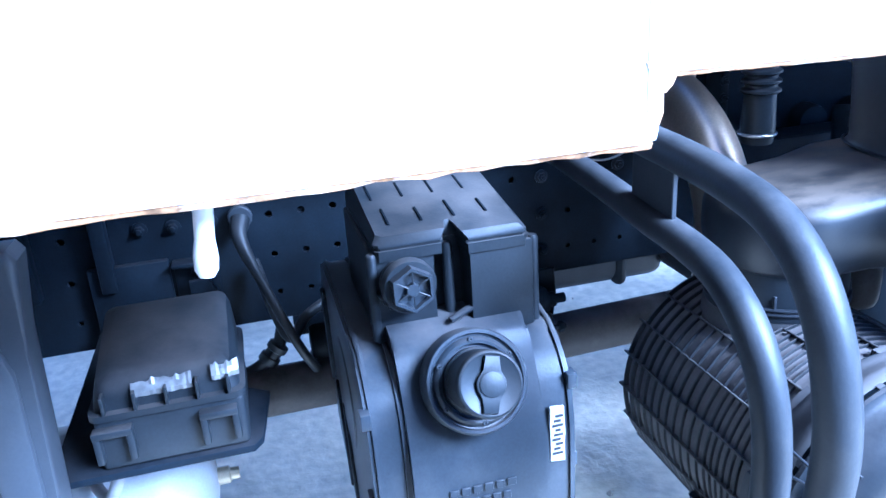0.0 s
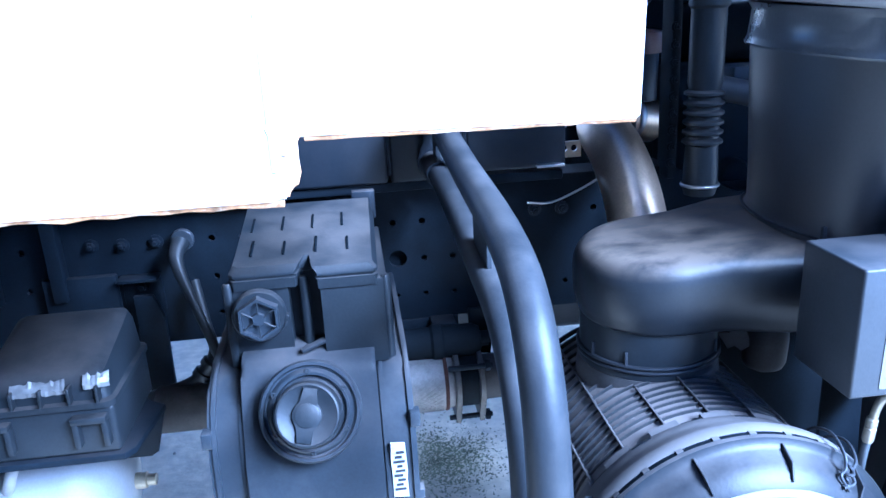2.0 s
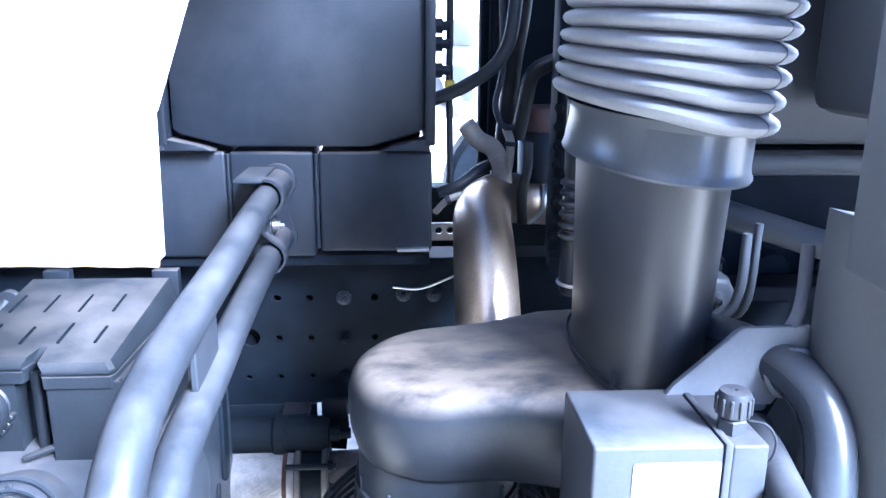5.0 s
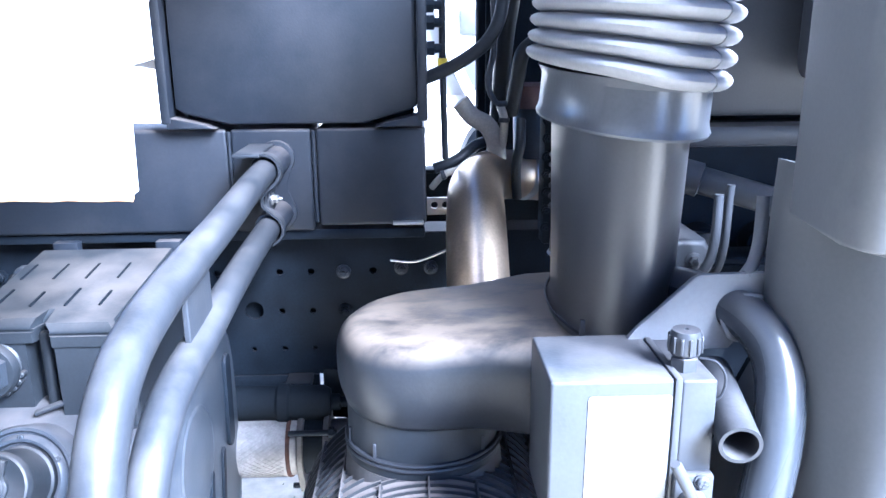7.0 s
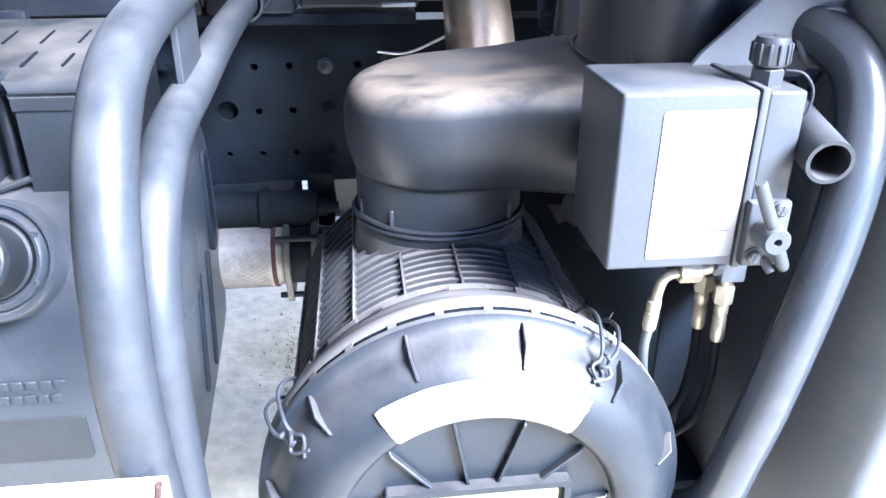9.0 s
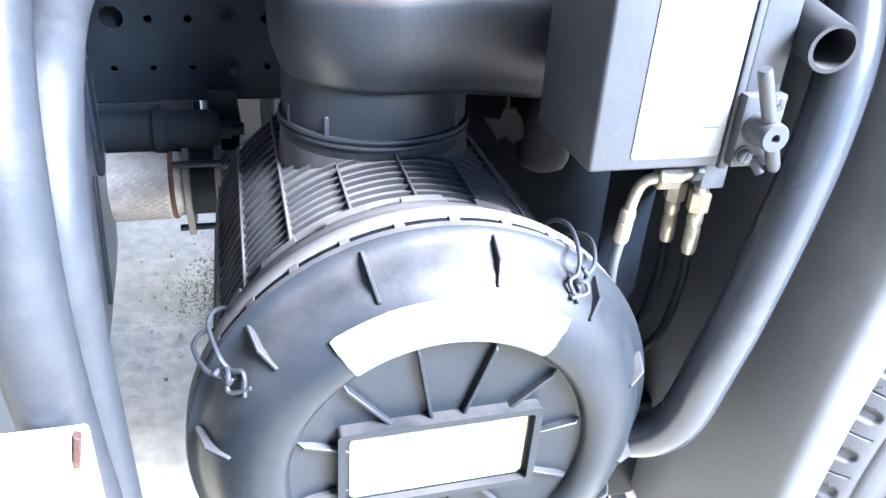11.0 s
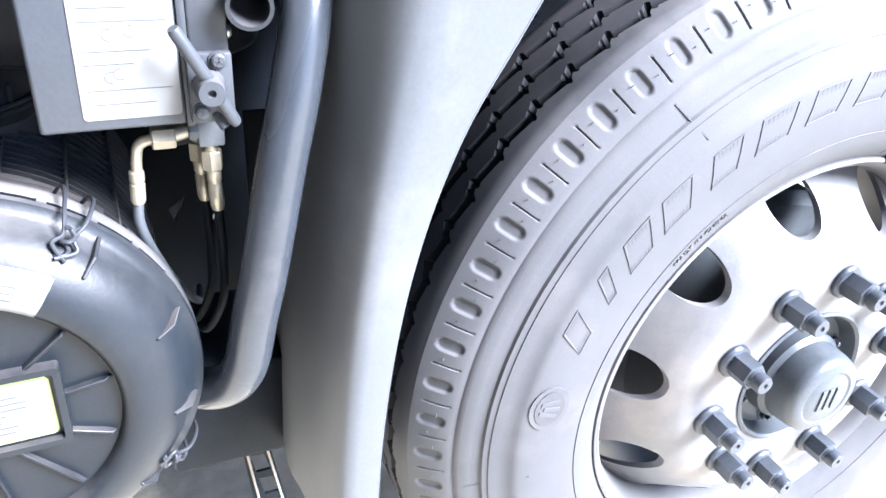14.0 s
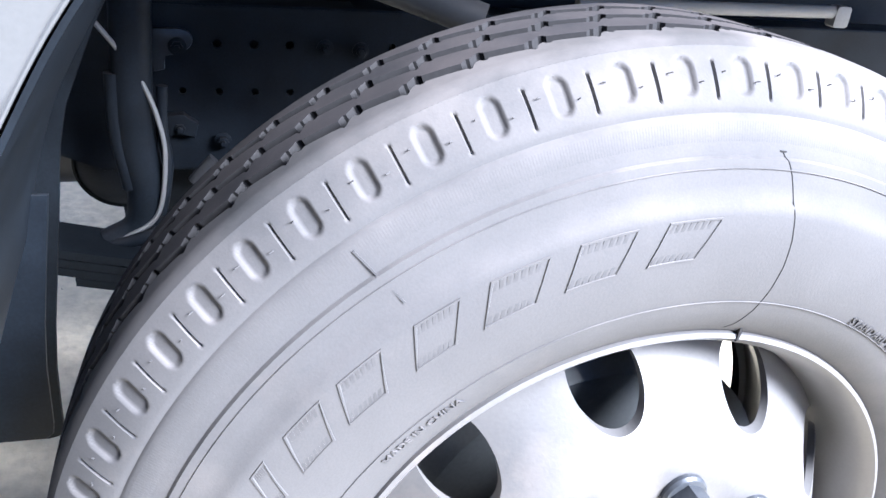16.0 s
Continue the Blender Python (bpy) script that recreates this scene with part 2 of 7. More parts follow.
def lathe(bm, centre, direction, prof, n=48, close=True):
    """Turn the profile, a row of (radius, height along direction), about an axis through centre."""
    u, v, w = axes(direction)
    c = Vector(centre)
    rings = []
    for r, hgt in prof:
        if r < 1e-6:
            rings.append([bm.verts.new(c + w * hgt)])
        else:
            rings.append([bm.verts.new(c + w * hgt + (u * math.cos(a) + v * math.sin(a)) * r)
                          for a in (2 * math.pi * k / n for k in range(n))])
    for a, b in zip(rings, rings[1:]):
        for k in range(n):
            if len(a) == 1 and len(b) == 1:
                continue
            if len(a) == 1:
                bm.faces.new((a[0], b[k], b[(k + 1) % n]))
            elif len(b) == 1:
                bm.faces.new((a[k], a[(k + 1) % n], b[0]))
            else:
                bm.faces.new((a[k], a[(k + 1) % n], b[(k + 1) % n], b[k]))
    if close:
        for r in (rings[0], rings[-1]):
            if len(r) > 2:
                bm.faces.new(r)
    return bm


def rounded(points, radius=0.02, steps=6):
    """A path with its inner corners rounded."""
    ps = [Vector(p) for p in points]
    out = [ps[0]]
    for a, b, c in zip(ps, ps[1:], ps[2:]):
        ra = min(radius, (a - b).length * 0.49)
        rc = min(radius, (c - b).length * 0.49)
        p, q = b + (a - b).normalized() * ra, b + (c - b).normalized() * rc
        for k in range(steps + 1):
            t = k / steps
            out.append(p * (1 - t) ** 2 + b * 2 * t * (1 - t) + q * t ** 2)
    out.append(ps[-1])
    return out


def flowing(points, steps=8):
    """A smooth path through all the points."""
    ps = [Vector(p) for p in points]
    ext = [ps[0] * 2 - ps[1], *ps, ps[-1] * 2 - ps[-2]]
    out = []
    for a, b, c, d in zip(ext, ext[1:], ext[2:], ext[3:]):
        for k in range(steps):
            t = k / steps
            out.append(0.5 * (2 * b + (c - a) * t + (2 * a - 5 * b + 4 * c - d) * t ** 2 + (3 * b - a - 3 * c + d) * t ** 3))
    out.append(ps[-1])
    return out


def sweep(bm, path, radius, n=16, caps=True, wall=0.0):
    """A round bar along the path; radius a number or one for each point; wall > 0 makes it a hollow tube."""
    path = [Vector(p) for p in path]
    rad = radius if isinstance(radius, (list, tuple)) else [radius] * len(path)
    tang = [(path[min(i + 1, len(path) - 1)] - path[max(i - 1, 0)]).normalized() for i in range(len(path))]
    u = axes(tang[0])[0]
    rings, inner = [], []
    for p, w, r in zip(path, tang, rad):
        u = (u - w * u.dot(w)).normalized()
        v = w.cross(u)
        spokes = [u * math.cos(2 * math.pi * k / n) + v * math.sin(2 * math.pi * k / n) for k in range(n)]
        rings.append([bm.verts.new(p + s * r) for s in spokes])
        if wall > 0:
            inner.append([bm.verts.new(p + s * (r - wall)) for s in spokes])
    for a, b in zip(rings, rings[1:]):
        for k in range(n):
            bm.faces.new((a[k], a[(k + 1) % n], b[(k + 1) % n], b[k]))
    if wall > 0:
        for a, b in zip(inner, inner[1:]):
            for k in range(n):
                bm.faces.new((a[k], b[k], b[(k + 1) % n], a[(k + 1) % n]))
        for r, q in ((rings[0], inner[0]), (rings[-1], inner[-1])):
            for k in range(n):
                bm.faces.new((r[k], r[(k + 1) % n], q[(k + 1) % n], q[k]))
    elif caps:
        bm.faces.new(rings[0])
        bm.faces.new(rings[-1])
    return bm


def prism(bm, poly, origin, u, v, depth, bevel=0.0, seg=2):
    """The flat outline poly, in u and v from origin, pushed out by the vector depth."""
    o, u, v, d = Vector(origin), Vector(u), Vector(v), Vector(depth)
    a = [bm.verts.new(o + u * x + v * y) for x, y in poly]
    b = [bm.verts.new(p.co + d) for p in a]
    fs = [bm.faces.new(a), bm.faces.new(b)]
    k = len(a)
    for i in range(k):
        fs.append(bm.faces.new((a[i], a[(i + 1) % k], b[(i + 1) % k], b[i])))
    if bevel > 0:
        es = list({e for f in fs[:2] for e in f.edges})
        bmesh.ops.bevel(bm, geom=es, offset=bevel, segments=seg, profile=0.5, affect="EDGES", clamp_overlap=True)
    return bm


def arc(cx, cy, r, a0, a1, n):
    return [(cx + r * math.cos(radians(a0 + (a1 - a0) * k / n)), cy + r * math.sin(radians(a0 + (a1 - a0) * k / n))) for k in range(n + 1)]


def round_rect(w, h, r, n=5):
    p = []
    for cx, cy, a in ((w / 2 - r, h / 2 - r, 0), (-w / 2 + r, h / 2 - r, 90), (-w / 2 + r, -h / 2 + r, 180), (w / 2 - r, -h / 2 + r, 270)):
        p += arc(cx, cy, r, a, a + 90, n)
    return p


def hexagon(r, a0=0):
    return [(r * math.cos(radians(a0 + 60 * k)), r * math.sin(radians(a0 + 60 * k))) for k in range(6)]


def bolt(bm, at, direction, r=0.009, hgt=0.007, washer=True):
    """A hexagon bolt head on its washer."""
    u, v, w = axes(direction)
    at = Vector(at)
    if washer:
        lathe(bm, at, direction, [(r * 1.5, 0), (r * 1.5, 0.002), (r * 1.35, 0.0025)], 20)
    prism(bm, hexagon(r), at + w * 0.002, u, v, w * hgt, 0.001, 1)
    lathe(bm, at, direction, [(r * 0.5, 0.002 + hgt), (r * 0.5, hgt + 0.007), (r * 0.38, hgt + 0.008)], 12)


def lettering(text, size, depth):
    """The letters as a mesh, in x and y from the middle of the line."""
    cu = bpy.data.curves.new("letters", "FONT")
    cu.body, cu.size, cu.extrude, cu.align_x = text, size, depth, "CENTER"
    cu.resolution_u = 2
    ob = new("letters", cu)
    dg = bpy.context.evaluated_depsgraph_get()
    me = bpy.data.meshes.new_from_object(ob.evaluated_get(dg))
    bpy.data.objects.remove(ob)
    bpy.data.curves.remove(cu)
    return me

# ---------------------------------------------------------------- ground, backdrop, unseen truck boxes and walls that block light
def ground_material():
    m = bpy.data.materials.new("sandy_ground")
    m.use_nodes = True
    t = m.node_tree
    N, L = t.nodes.new, t.links.new
    bsdf = t.nodes["Principled BSDF"]
    co = N("ShaderNodeTexCoord")
    a, b, c = N("ShaderNodeTexNoise"), N("ShaderNodeTexNoise"), N("ShaderNodeTexNoise")
    for n, s, d in ((a, 1.3, 6), (b, 28.0, 8), (c, 3.1, 9)):
        n.inputs["Scale"].default_value, n.inputs["Detail"].default_value = s, d
        L(co.outputs["Object"], n.inputs["Vector"])
    r1 = N("ShaderNodeValToRGB")
    r1.color_ramp.elements[0].color, r1.color_ramp.elements[0].position = (0.60, 0.53, 0.395, 1), 0.30
    r1.color_ramp.elements[1].color, r1.color_ramp.elements[1].position = (0.81, 0.73, 0.565, 1), 0.70
    L(a.outputs["Fac"], r1.inputs[0])
    r2 = N("ShaderNodeMapRange")
    r2.inputs[1].default_value, r2.inputs[2].default_value, r2.inputs[3].default_value, r2.inputs[4].default_value = 0.3, 0.7, 0.82, 1.10
    L(b.outputs["Fac"], r2.inputs[0])
    mul = N("ShaderNodeVectorMath")
    mul.operation = "SCALE"
    L(r1.outputs[0], mul.inputs[0])
    L(r2.outputs[0], mul.inputs["Scale"])
    mx, r3 = N("ShaderNodeMix"), N("ShaderNodeMapRange")
    mx.data_type = "RGBA"
    r3.inputs[1].default_value, r3.inputs[2].default_value, r3.inputs[4].default_value = 0.52, 0.70, 0.55
    L(c.outputs["Fac"], r3.inputs[0])
    L(r3.outputs[0], mx.inputs["Factor"])
    L(mul.outputs[0], mx.inputs[6])
    mx.inputs[7].default_value = (0.30, 0.27, 0.17, 1)
    L(mx.outputs[2], bsdf.inputs["Base Color"])
    bsdf.inputs["Roughness"].default_value = 0.95
    bp = N("ShaderNodeBump")
    bp.inputs["Strength"].default_value, bp.inputs["Distance"].default_value = 0.6, 0.01
    L(b.outputs["Fac"], bp.inputs["Height"])
    L(bp.outputs[0], bsdf.inputs["Normal"])
    return m


M_GROUND = ground_material()
GZ = 0.012
bm = B()
bmesh.ops.create_grid(bm, x_segments=120, y_segments=120, size=4.0, matrix=Matrix.Translation((0.2, 2.0, GZ)))
for v in bm.verts:
    d = max(abs(v.co.x - 0.2), abs(v.co.y - 2.0))
    if d < 3.9:
        v.co.z += 0.012 * noise.noise(v.co * 2.3) + 0.004 * noise.noise(v.co * 11)
    elif d > 3.99:
        v.co.x += (v.co.x - 0.2) * 300
        v.co.y += (v.co.y - 2.0) * 300
tagged(part("ground", bm, M_GROUND), "pale sandy yard ground with mossy patches", "ground", kind="structure")

# loose stones under the truck
bm = B()
rs = random.Random(4)
for _ in range(36):
    x, y, s = rs.uniform(-1.6, 1.4), rs.uniform(1.3, 3.4), rs.uniform(0.004, 0.012)
    vs = bmesh.ops.create_icosphere(bm, subdivisions=1, radius=s, matrix=Matrix.Translation((x, y, GZ + s * 0.3)))["verts"]
    for v in vs:
        v.co += Vector((rs.uniform(-1, 1), rs.uniform(-1, 1), rs.uniform(-1, 1))) * s * 0.3
M_STONE = material("gravel", (0.56, 0.49, 0.38), 0.9, var=0.3)
tagged(part("gravel", bm, M_STONE), "loose pale gravel scattered on the sandy ground", "gravel", kind="stuff")

# dark moss and litter on the ground behind the tank
bm = B()
rs = random.Random(9)
for _ in range(2600):
    x, y, s = rs.gauss(0.03, 0.075), rs.gauss(2.20, 0.09), rs.uniform(0.003, 0.008)
    a = rs.uniform(0, 6.28)
    u, w = Vector((math.cos(a), math.sin(a), 0)) * s, Vector((-math.sin(a), math.cos(a), 0)) * s * 0.5
    o = Vector((x, y, GZ + 0.006))
    tip = bm.verts.new(o + u + Vector((0, 0, s * rs.uniform(0.2, 0.9))))
    foot = [bm.verts.new(o - u * 0.4 + w), bm.verts.new(o - u * 0.4 - w), bm.verts.new(o + Vector((0, 0, s * 0.3)) - u * 0.2)]
    for i in range(3):
        bm.faces.new((foot[i], foot[(i + 1) % 3], tip))
M_MOSS = material("moss", (0.20, 0.205, 0.13), 0.95, var=0.4)
tagged(part("moss", bm, M_MOSS, smooth=0), "dark moss and litter on the sandy ground", "moss", kind="stuff")

# unseen boxes for load body and cab, added above the view to block the sky
bm = B()
box(bm, -2.6, 0.10, 0.76, 2.90, 1.62, 3.30, 0.02)
tagged(part("load_body_blocker", bm, M_FENDER), "grey unseen load body box blocking the sky over the chassis", "truck body", kind="structure")
bm = B()
box(bm, 0.58, 2.6, 0.86, 2.90, 1.72, 2.95, 0.05)
# low box over the wheel, added to keep the sun off the rail
box(bm, 0.76, 2.6, 0.86, 1.46, 1.27, 1.76, 0.03)
tagged(part("cab_body_blocker", bm, M_FENDER), "grey unseen cab boxes blocking sky and sun from the chassis", "truck cab", kind="structure")

# pale vehicles and a fence far across the yard
bm = B()
box(bm, -9, 12, 16, 16.3, 0, 4.5, 0.02)
tagged(part("far_fence", bm, M_GLASSCUP), "pale grey wall far across the yard", "wall", kind="structure")


# unseen dark walls behind and beside the camera, added to block sky light
bm = B()
box(bm, -3.6, -3.3, -8.0, 3.0, 0, 7.0, 0.02)
tagged(part("sky_block_west", bm, M_TYRE), "plain dark grey unseen wall that blocks the sky", "wall", kind="structure")
bm = B()
box(bm, -3.3, 0.6, -2.5, -2.2, 0, 4.2, 0.02)
tagged(part("sky_block_south", bm, M_TYRE), "plain dark grey unseen wall that blocks the sky", "wall", kind="structure")


# ---------------------------------------------------------------- wheel
WX, WY, WZ = 1.108, 0.80, 0.545
wheel = thing("front_wheel", (WX, WY, WZ), "dusty grey truck wheel with ribbed tyre and silver steel rim", "wheel")


def tyre_profile():
    """(radius, depth from the rim's edge, tag): outer bead, sidewall, shoulder, tread, shoulder, sidewall, inner bead."""
    side = [(0.287, 0.012), (0.300, 0.000), (0.312, -0.010), (0.330, -0.017), (0.350, -0.021), (0.372, -0.0225), (0.395, -0.022),
            (0.412, -0.0195), (0.420, -0.0170), (0.4225, -0.0145), (0.435, -0.0105), (0.452, -0.0045), (0.4535, -0.0010), (0.466, 0.0035),
            (0.479, 0.0085), (0.4815, 0.0125)]
    return side


NA, PITCH = 1320, 66
TR, TW0, TW1 = 0.530, 0.045, 0.245      # tread radius and the two shoulder depths


def ring_grid(bm, rows, NA=NA):
    """rows: functions of the angle that give (radius, depth)."""
    grid = []
    for fn in rows:
        ring = []
        for k in range(NA):
            a = 2 * math.pi * k / NA
            r, d = fn(a)
            ring.append(bm.verts.new((WX + r * math.cos(a), WY + d, WZ + r * math.sin(a))))
        grid.append(ring)
    for p, q in zip(grid, grid[1:]):
        for k in range(NA):
            bm.faces.new((p[k], p[(k + 1) % NA], q[(k + 1) % NA], q[k]))
    return bm


def const(r, d):
    return lambda a: (r, d)


def shoulder_row(r, d, s):
    """A row of the shoulder: s runs 0 to 1 from the sidewall to the tread; rounded dents and thin slits are pressed in."""
    def fn(a):
        p = a / (2 * math.pi) * PITCH + 1e-6
        u = p % 1.0 + round(1.8 * math.sin(5 * math.floor(p) * 2 * math.pi / PITCH)) / 30
        du = abs(u - 0.30) / 0.165
        ds = (s - 0.54) / 0.31
        q = du ** 2 + (max(0.0, abs(ds) - 0.45) / 0.55) ** 2
        t = min(1.0, max(0.0, 1 - q) * 1.8)
        dent = 0.0030 * t * t * (3 - 2 * t)
        slit = 0.0024 if abs(u - 0.80) < 0.0085 and 0.16 < s < 0.80 else 0.0
        k = max(dent, slit)
        return r - k * 0.55, d + k * 0.85
    return fn


def crown(d):
    """The tread's radius at a depth."""
    return TR - 0.40 * (d - 0.122) ** 2


def groove_row(drop, centre, half, side):
    amp = 0.0042

    def fn(a):
        z = (a / (2 * math.pi) * PITCH + centre * 9) % 1.0
        off = -1 + 2 * z / 0.80 if z < 0.80 else 1 - 2 * (z - 0.80) / 0.20
        wide = 0.0032 if 0.66 < z < 0.78 or z > 0.90 else 0.0
        d = centre + amp * off + side * (half + wide)
        return crown(d) - drop, d
    return fn


bm = B()
ring_grid(bm, [const(r, d) for r, d in tyre_profile()])
tyre = part("tyre", bm, M_TYRE, wheel, "dusty grey rubber tyre with worn ribs")
rows = [const(0.4815, 0.0125)]
for k in range(27):
    s = k / 26
    rows.append(shoulder_row(0.4835 + 0.040 * s, 0.0130 + 0.031 * s ** 1.35, s))
bm = B()
ring_grid(bm, rows, 66 * 30)
part("shoulder", bm, M_TYRE, tyre, smooth=55)
rows = [const(0.5235, 0.0442), const(0.5256, 0.0490), const(crown(0.056), 0.056), const(crown(0.063), 0.063)]
for c, dep in ((0.083, 0.015), (0.122, 0.015), (0.161, 0.015)):
    rows += [groove_row(0.0, c, 0.0068, -1), groove_row(dep, c, 0.0050, -1), groove_row(dep, c, 0.0050, 1), groove_row(0.0, c, 0.0068, 1)]
    if c < 0.15:
        rows.append(const(crown(c + 0.0195), c + 0.0195))
rows += [const(crown(0.181), 0.181), const(crown(0.188), 0.188), const(0.5256, 0.195), const(0.5235, 0.200), const(0.505, 0.222), const(0.47, 0.239), const(0.40, 0.255), const(0.33, 0.250), const(0.28, 0.23)]
bm = B()
ring_grid(bm, rows)
# darker rubbers paint the shade into the groove faces and inner ribs
M_GROOVE = material("dark_rubber", (0.022, 0.022, 0.024), 0.75, var=0.2, spec=0.15)
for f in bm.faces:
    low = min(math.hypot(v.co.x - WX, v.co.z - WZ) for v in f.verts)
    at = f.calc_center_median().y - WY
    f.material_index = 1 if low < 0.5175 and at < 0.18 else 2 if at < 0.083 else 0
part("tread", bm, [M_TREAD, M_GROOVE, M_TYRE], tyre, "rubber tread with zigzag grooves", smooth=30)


def side_depth(r):
    pr = tyre_profile()
    for (r0, d0), (r1, d1) in zip(pr, pr[1:]):
        if r0 <= r <= r1:
            return d0 + (d1 - d0) * (r - r0) / (r1 - r0)
    return 0.0


def on_sidewall(a, r, lift):
    return Vector((WX + r * math.cos(a), WY + side_depth(r) - lift, WZ + r * math.sin(a)))


def raised_patch(bm, outline, lift=0.0012):
    """A raised plain shape on the sidewall; outline in (degrees, radius)."""
    top, low = [], []
    for deg, r in outline:
        top.append(bm.verts.new(on_sidewall(radians(deg), r, lift)))
        low.append(bm.verts.new(on_sidewall(radians(deg), r, -0.001)))
    bm.faces.new(top)
    n = len(top)
    for i in range(n):
        bm.faces.new((top[i], top[(i + 1) % n], low[(i + 1) % n], low[i]))


M_MARK = material("raised_mark", (0.062, 0.062, 0.066), 0.7, var=0.15, scale=30)
# eight slanting brand marks, as plain outlined blocks
for deg, wid in ((158.6, 4.6), (150.0, 2.6), (142.6, 5.6), (134.6, 5.8), (125.2, 5.4), (116.0, 6.6), (106.4, 6.4), (96.8, 6.2)):
    k0, k1, sl = 0.379, 0.4125, -2.7
    bm = B()
    loops = []
    for d, lift in ((0.0, -0.001), (0.0006, 0.0010), (0.0018, 0.0010), (0.0024, 0.0002)):
        dd = math.degrees(d / 0.395)
        quad = [(deg + wid / 2 - dd, k0 + d), (deg - wid / 2 + dd, k0 + d), (deg - wid / 2 + sl + dd, k1 - d), (deg + wid / 2 + sl - dd, k1 - d)]
        ring = []
        for (a0, r0), (a1, r1) in zip(quad, quad[1:] + quad[:1]):
            for k in range(6):
                ring.append(bm.verts.new(on_sidewall(radians(a0 + (a1 - a0) * k / 6), r0 + (r1 - r0) * k / 6, lift)))
        loops.append(ring)
    for p, q in zip(loops, loops[1:]):
        for k in range(24):
            bm.faces.new((p[k], p[(k + 1) % 24], q[(k + 1) % 24], q[k]))
    part("brand_mark", bm, M_TYRE, tyre, smooth=20)
    for j in range(7):
        u0, u1 = (j + 0.25) / 7.5, (j + 0.85) / 7.5
        bm = B()
        dd = math.degrees(0.002 / 0.395)
        lo, hi = deg + wid / 2 - dd, deg - wid / 2 + dd
        raised_patch(bm, [(lo + (hi - lo) * u0, k0 + 0.002), (lo + (hi - lo) * u1, k0 + 0.002), (lo + (hi - lo) * u1 + sl * 0.9, k1 - 0.002), (lo + (hi - lo) * u0 + sl * 0.9, k1 - 0.002)], 0.0004)
        part("mark_hatch", bm, M_MARK, tyre, smooth=20)
# oval emblem
bm = B()
raised_patch(bm, [(171.5 + 4.3 * math.cos(k * math.pi / 12), 0.390 + 0.024 * math.sin(k * math.pi / 12)) for k in range(24)], 0.0014)
part("emblem", bm, M_TYRE, tyre, smooth=20)
bm = B()
raised_patch(bm, [(171.5 + 3.4 * math.cos(k * math.pi / 12), 0.390 + 0.018 * math.sin(k * math.pi / 12)) for k in range(24)], 0.0019)
part("emblem_face", bm, M_MARK, tyre, smooth=20)
for dd, r0, r1 in ((-1.6, 0.380, 0.402), (0.0, 0.378, 0.398), (1.6, 0.380, 0.402)):
    bm = B()
    raised_patch(bm, [(171.5 + dd - 0.35, r0), (171.5 + dd + 0.35, r0), (171.5 + dd * 0.5 + 0.35, r1), (171.5 + dd * 0.5 - 0.35, r1)], 0.0026)
    part("emblem_bar", bm, M_TYRE, tyre, smooth=20)


def arc_text(text, deg, r, size):
    me = lettering(text, size, 0.0006)
    for v in me.vertices:
        a = radians(deg) - v.co.x / r
        p = on_sidewall(a, r + v.co.y, 0.0008 + v.co.z)
        v.co = p
    me.materials.clear()
    me.materials.append(M_TYRE)
    ob = new("moulded_lettering", me)
    anchor(ob, tyre)
    return tagged(ob, "small raised letters moulded in the tyre")


arc_text("MADE IN CHINA", 133.0, 0.325, 0.0105)
arc_text("STANDARD RIM 8.5", 57.0, 0.340, 0.0105)
# moulding seams across the sidewall and thin rings round it
for deg, r0, r1 in ((124.6, 0.428, 0.474), (125.0, 0.300, 0.325), (186.0, 0.40, 0.47), (240.0, 0.303, 0.458), (30.0, 0.40, 0.46), (330.0, 0.303, 0.45)):
    bm = B()
    raised_patch(bm, [(deg - 0.10, r0), (deg + 0.10, r0), (deg + 0.10 + 1.2, r1), (deg - 0.10 + 1.2, r1)], 0.0010)
    part("mould_seam", bm, M_MARK, tyre, smooth=0)
bm = B()
line = [(84.4, 0.4575), (83.4, 0.445), (82.5, 0.4216), (81.6, 0.395), (81.2, 0.372), (81.4, 0.347), (82.2, 0.322), (83.6, 0.305)]
sweep(bm, [on_sidewall(radians(v.x), v.y, 0.0001) for v in flowing(line, 6)], 0.00042, 6)
raised_patch(bm, [(84.0, 0.4572), (84.7, 0.4574), (84.7, 0.4582), (84.0, 0.4580)], 0.0008)
part("mould_crack", bm, M_GROOVE, tyre, "dark crooked seam across the sidewall", smooth=0)
for r in (0.338, 0.4455):
    bm = B()
    ring_grid(bm, [const(r - 0.0007, side_depth(r - 0.0007) + 0.0005), const(r, side_depth(r) - 0.0012), const(r + 0.0007, side_depth(r + 0.0007) + 0.0005)])
    part("sidewall_ring", bm, M_TYRE, tyre)

# thin rubber spews left by the mould on the shoulder
bm = B()
rs = random.Random(31)
for k in range(PITCH):
    for u, q in ((0.02, 0.45), (0.56, 0.60)):
        a = 2 * math.pi * (k + u + rs.uniform(-0.03, 0.03)) / PITCH
        r, d, w = 0.4835 + 0.040 * q, 0.0130 + 0.031 * q ** 1.35, rs.uniform(-0.004, 0.004)
        at = Vector((WX + r * math.cos(a), WY + d, WZ + r * math.sin(a)))
        out = Vector((math.cos(a) * 0.5, -0.85, math.sin(a) * 0.5)) * rs.uniform(0.002, 0.004)
        sweep(bm, [at - out * 0.3, at + out * 0.5, at + out + Vector((-math.sin(a), 0, math.cos(a))) * w], 0.0005, 5)
tagged(part("mould_spews", bm, M_MARK, tyre, "thin rubber spews on the shoulder"), kind="stuff")
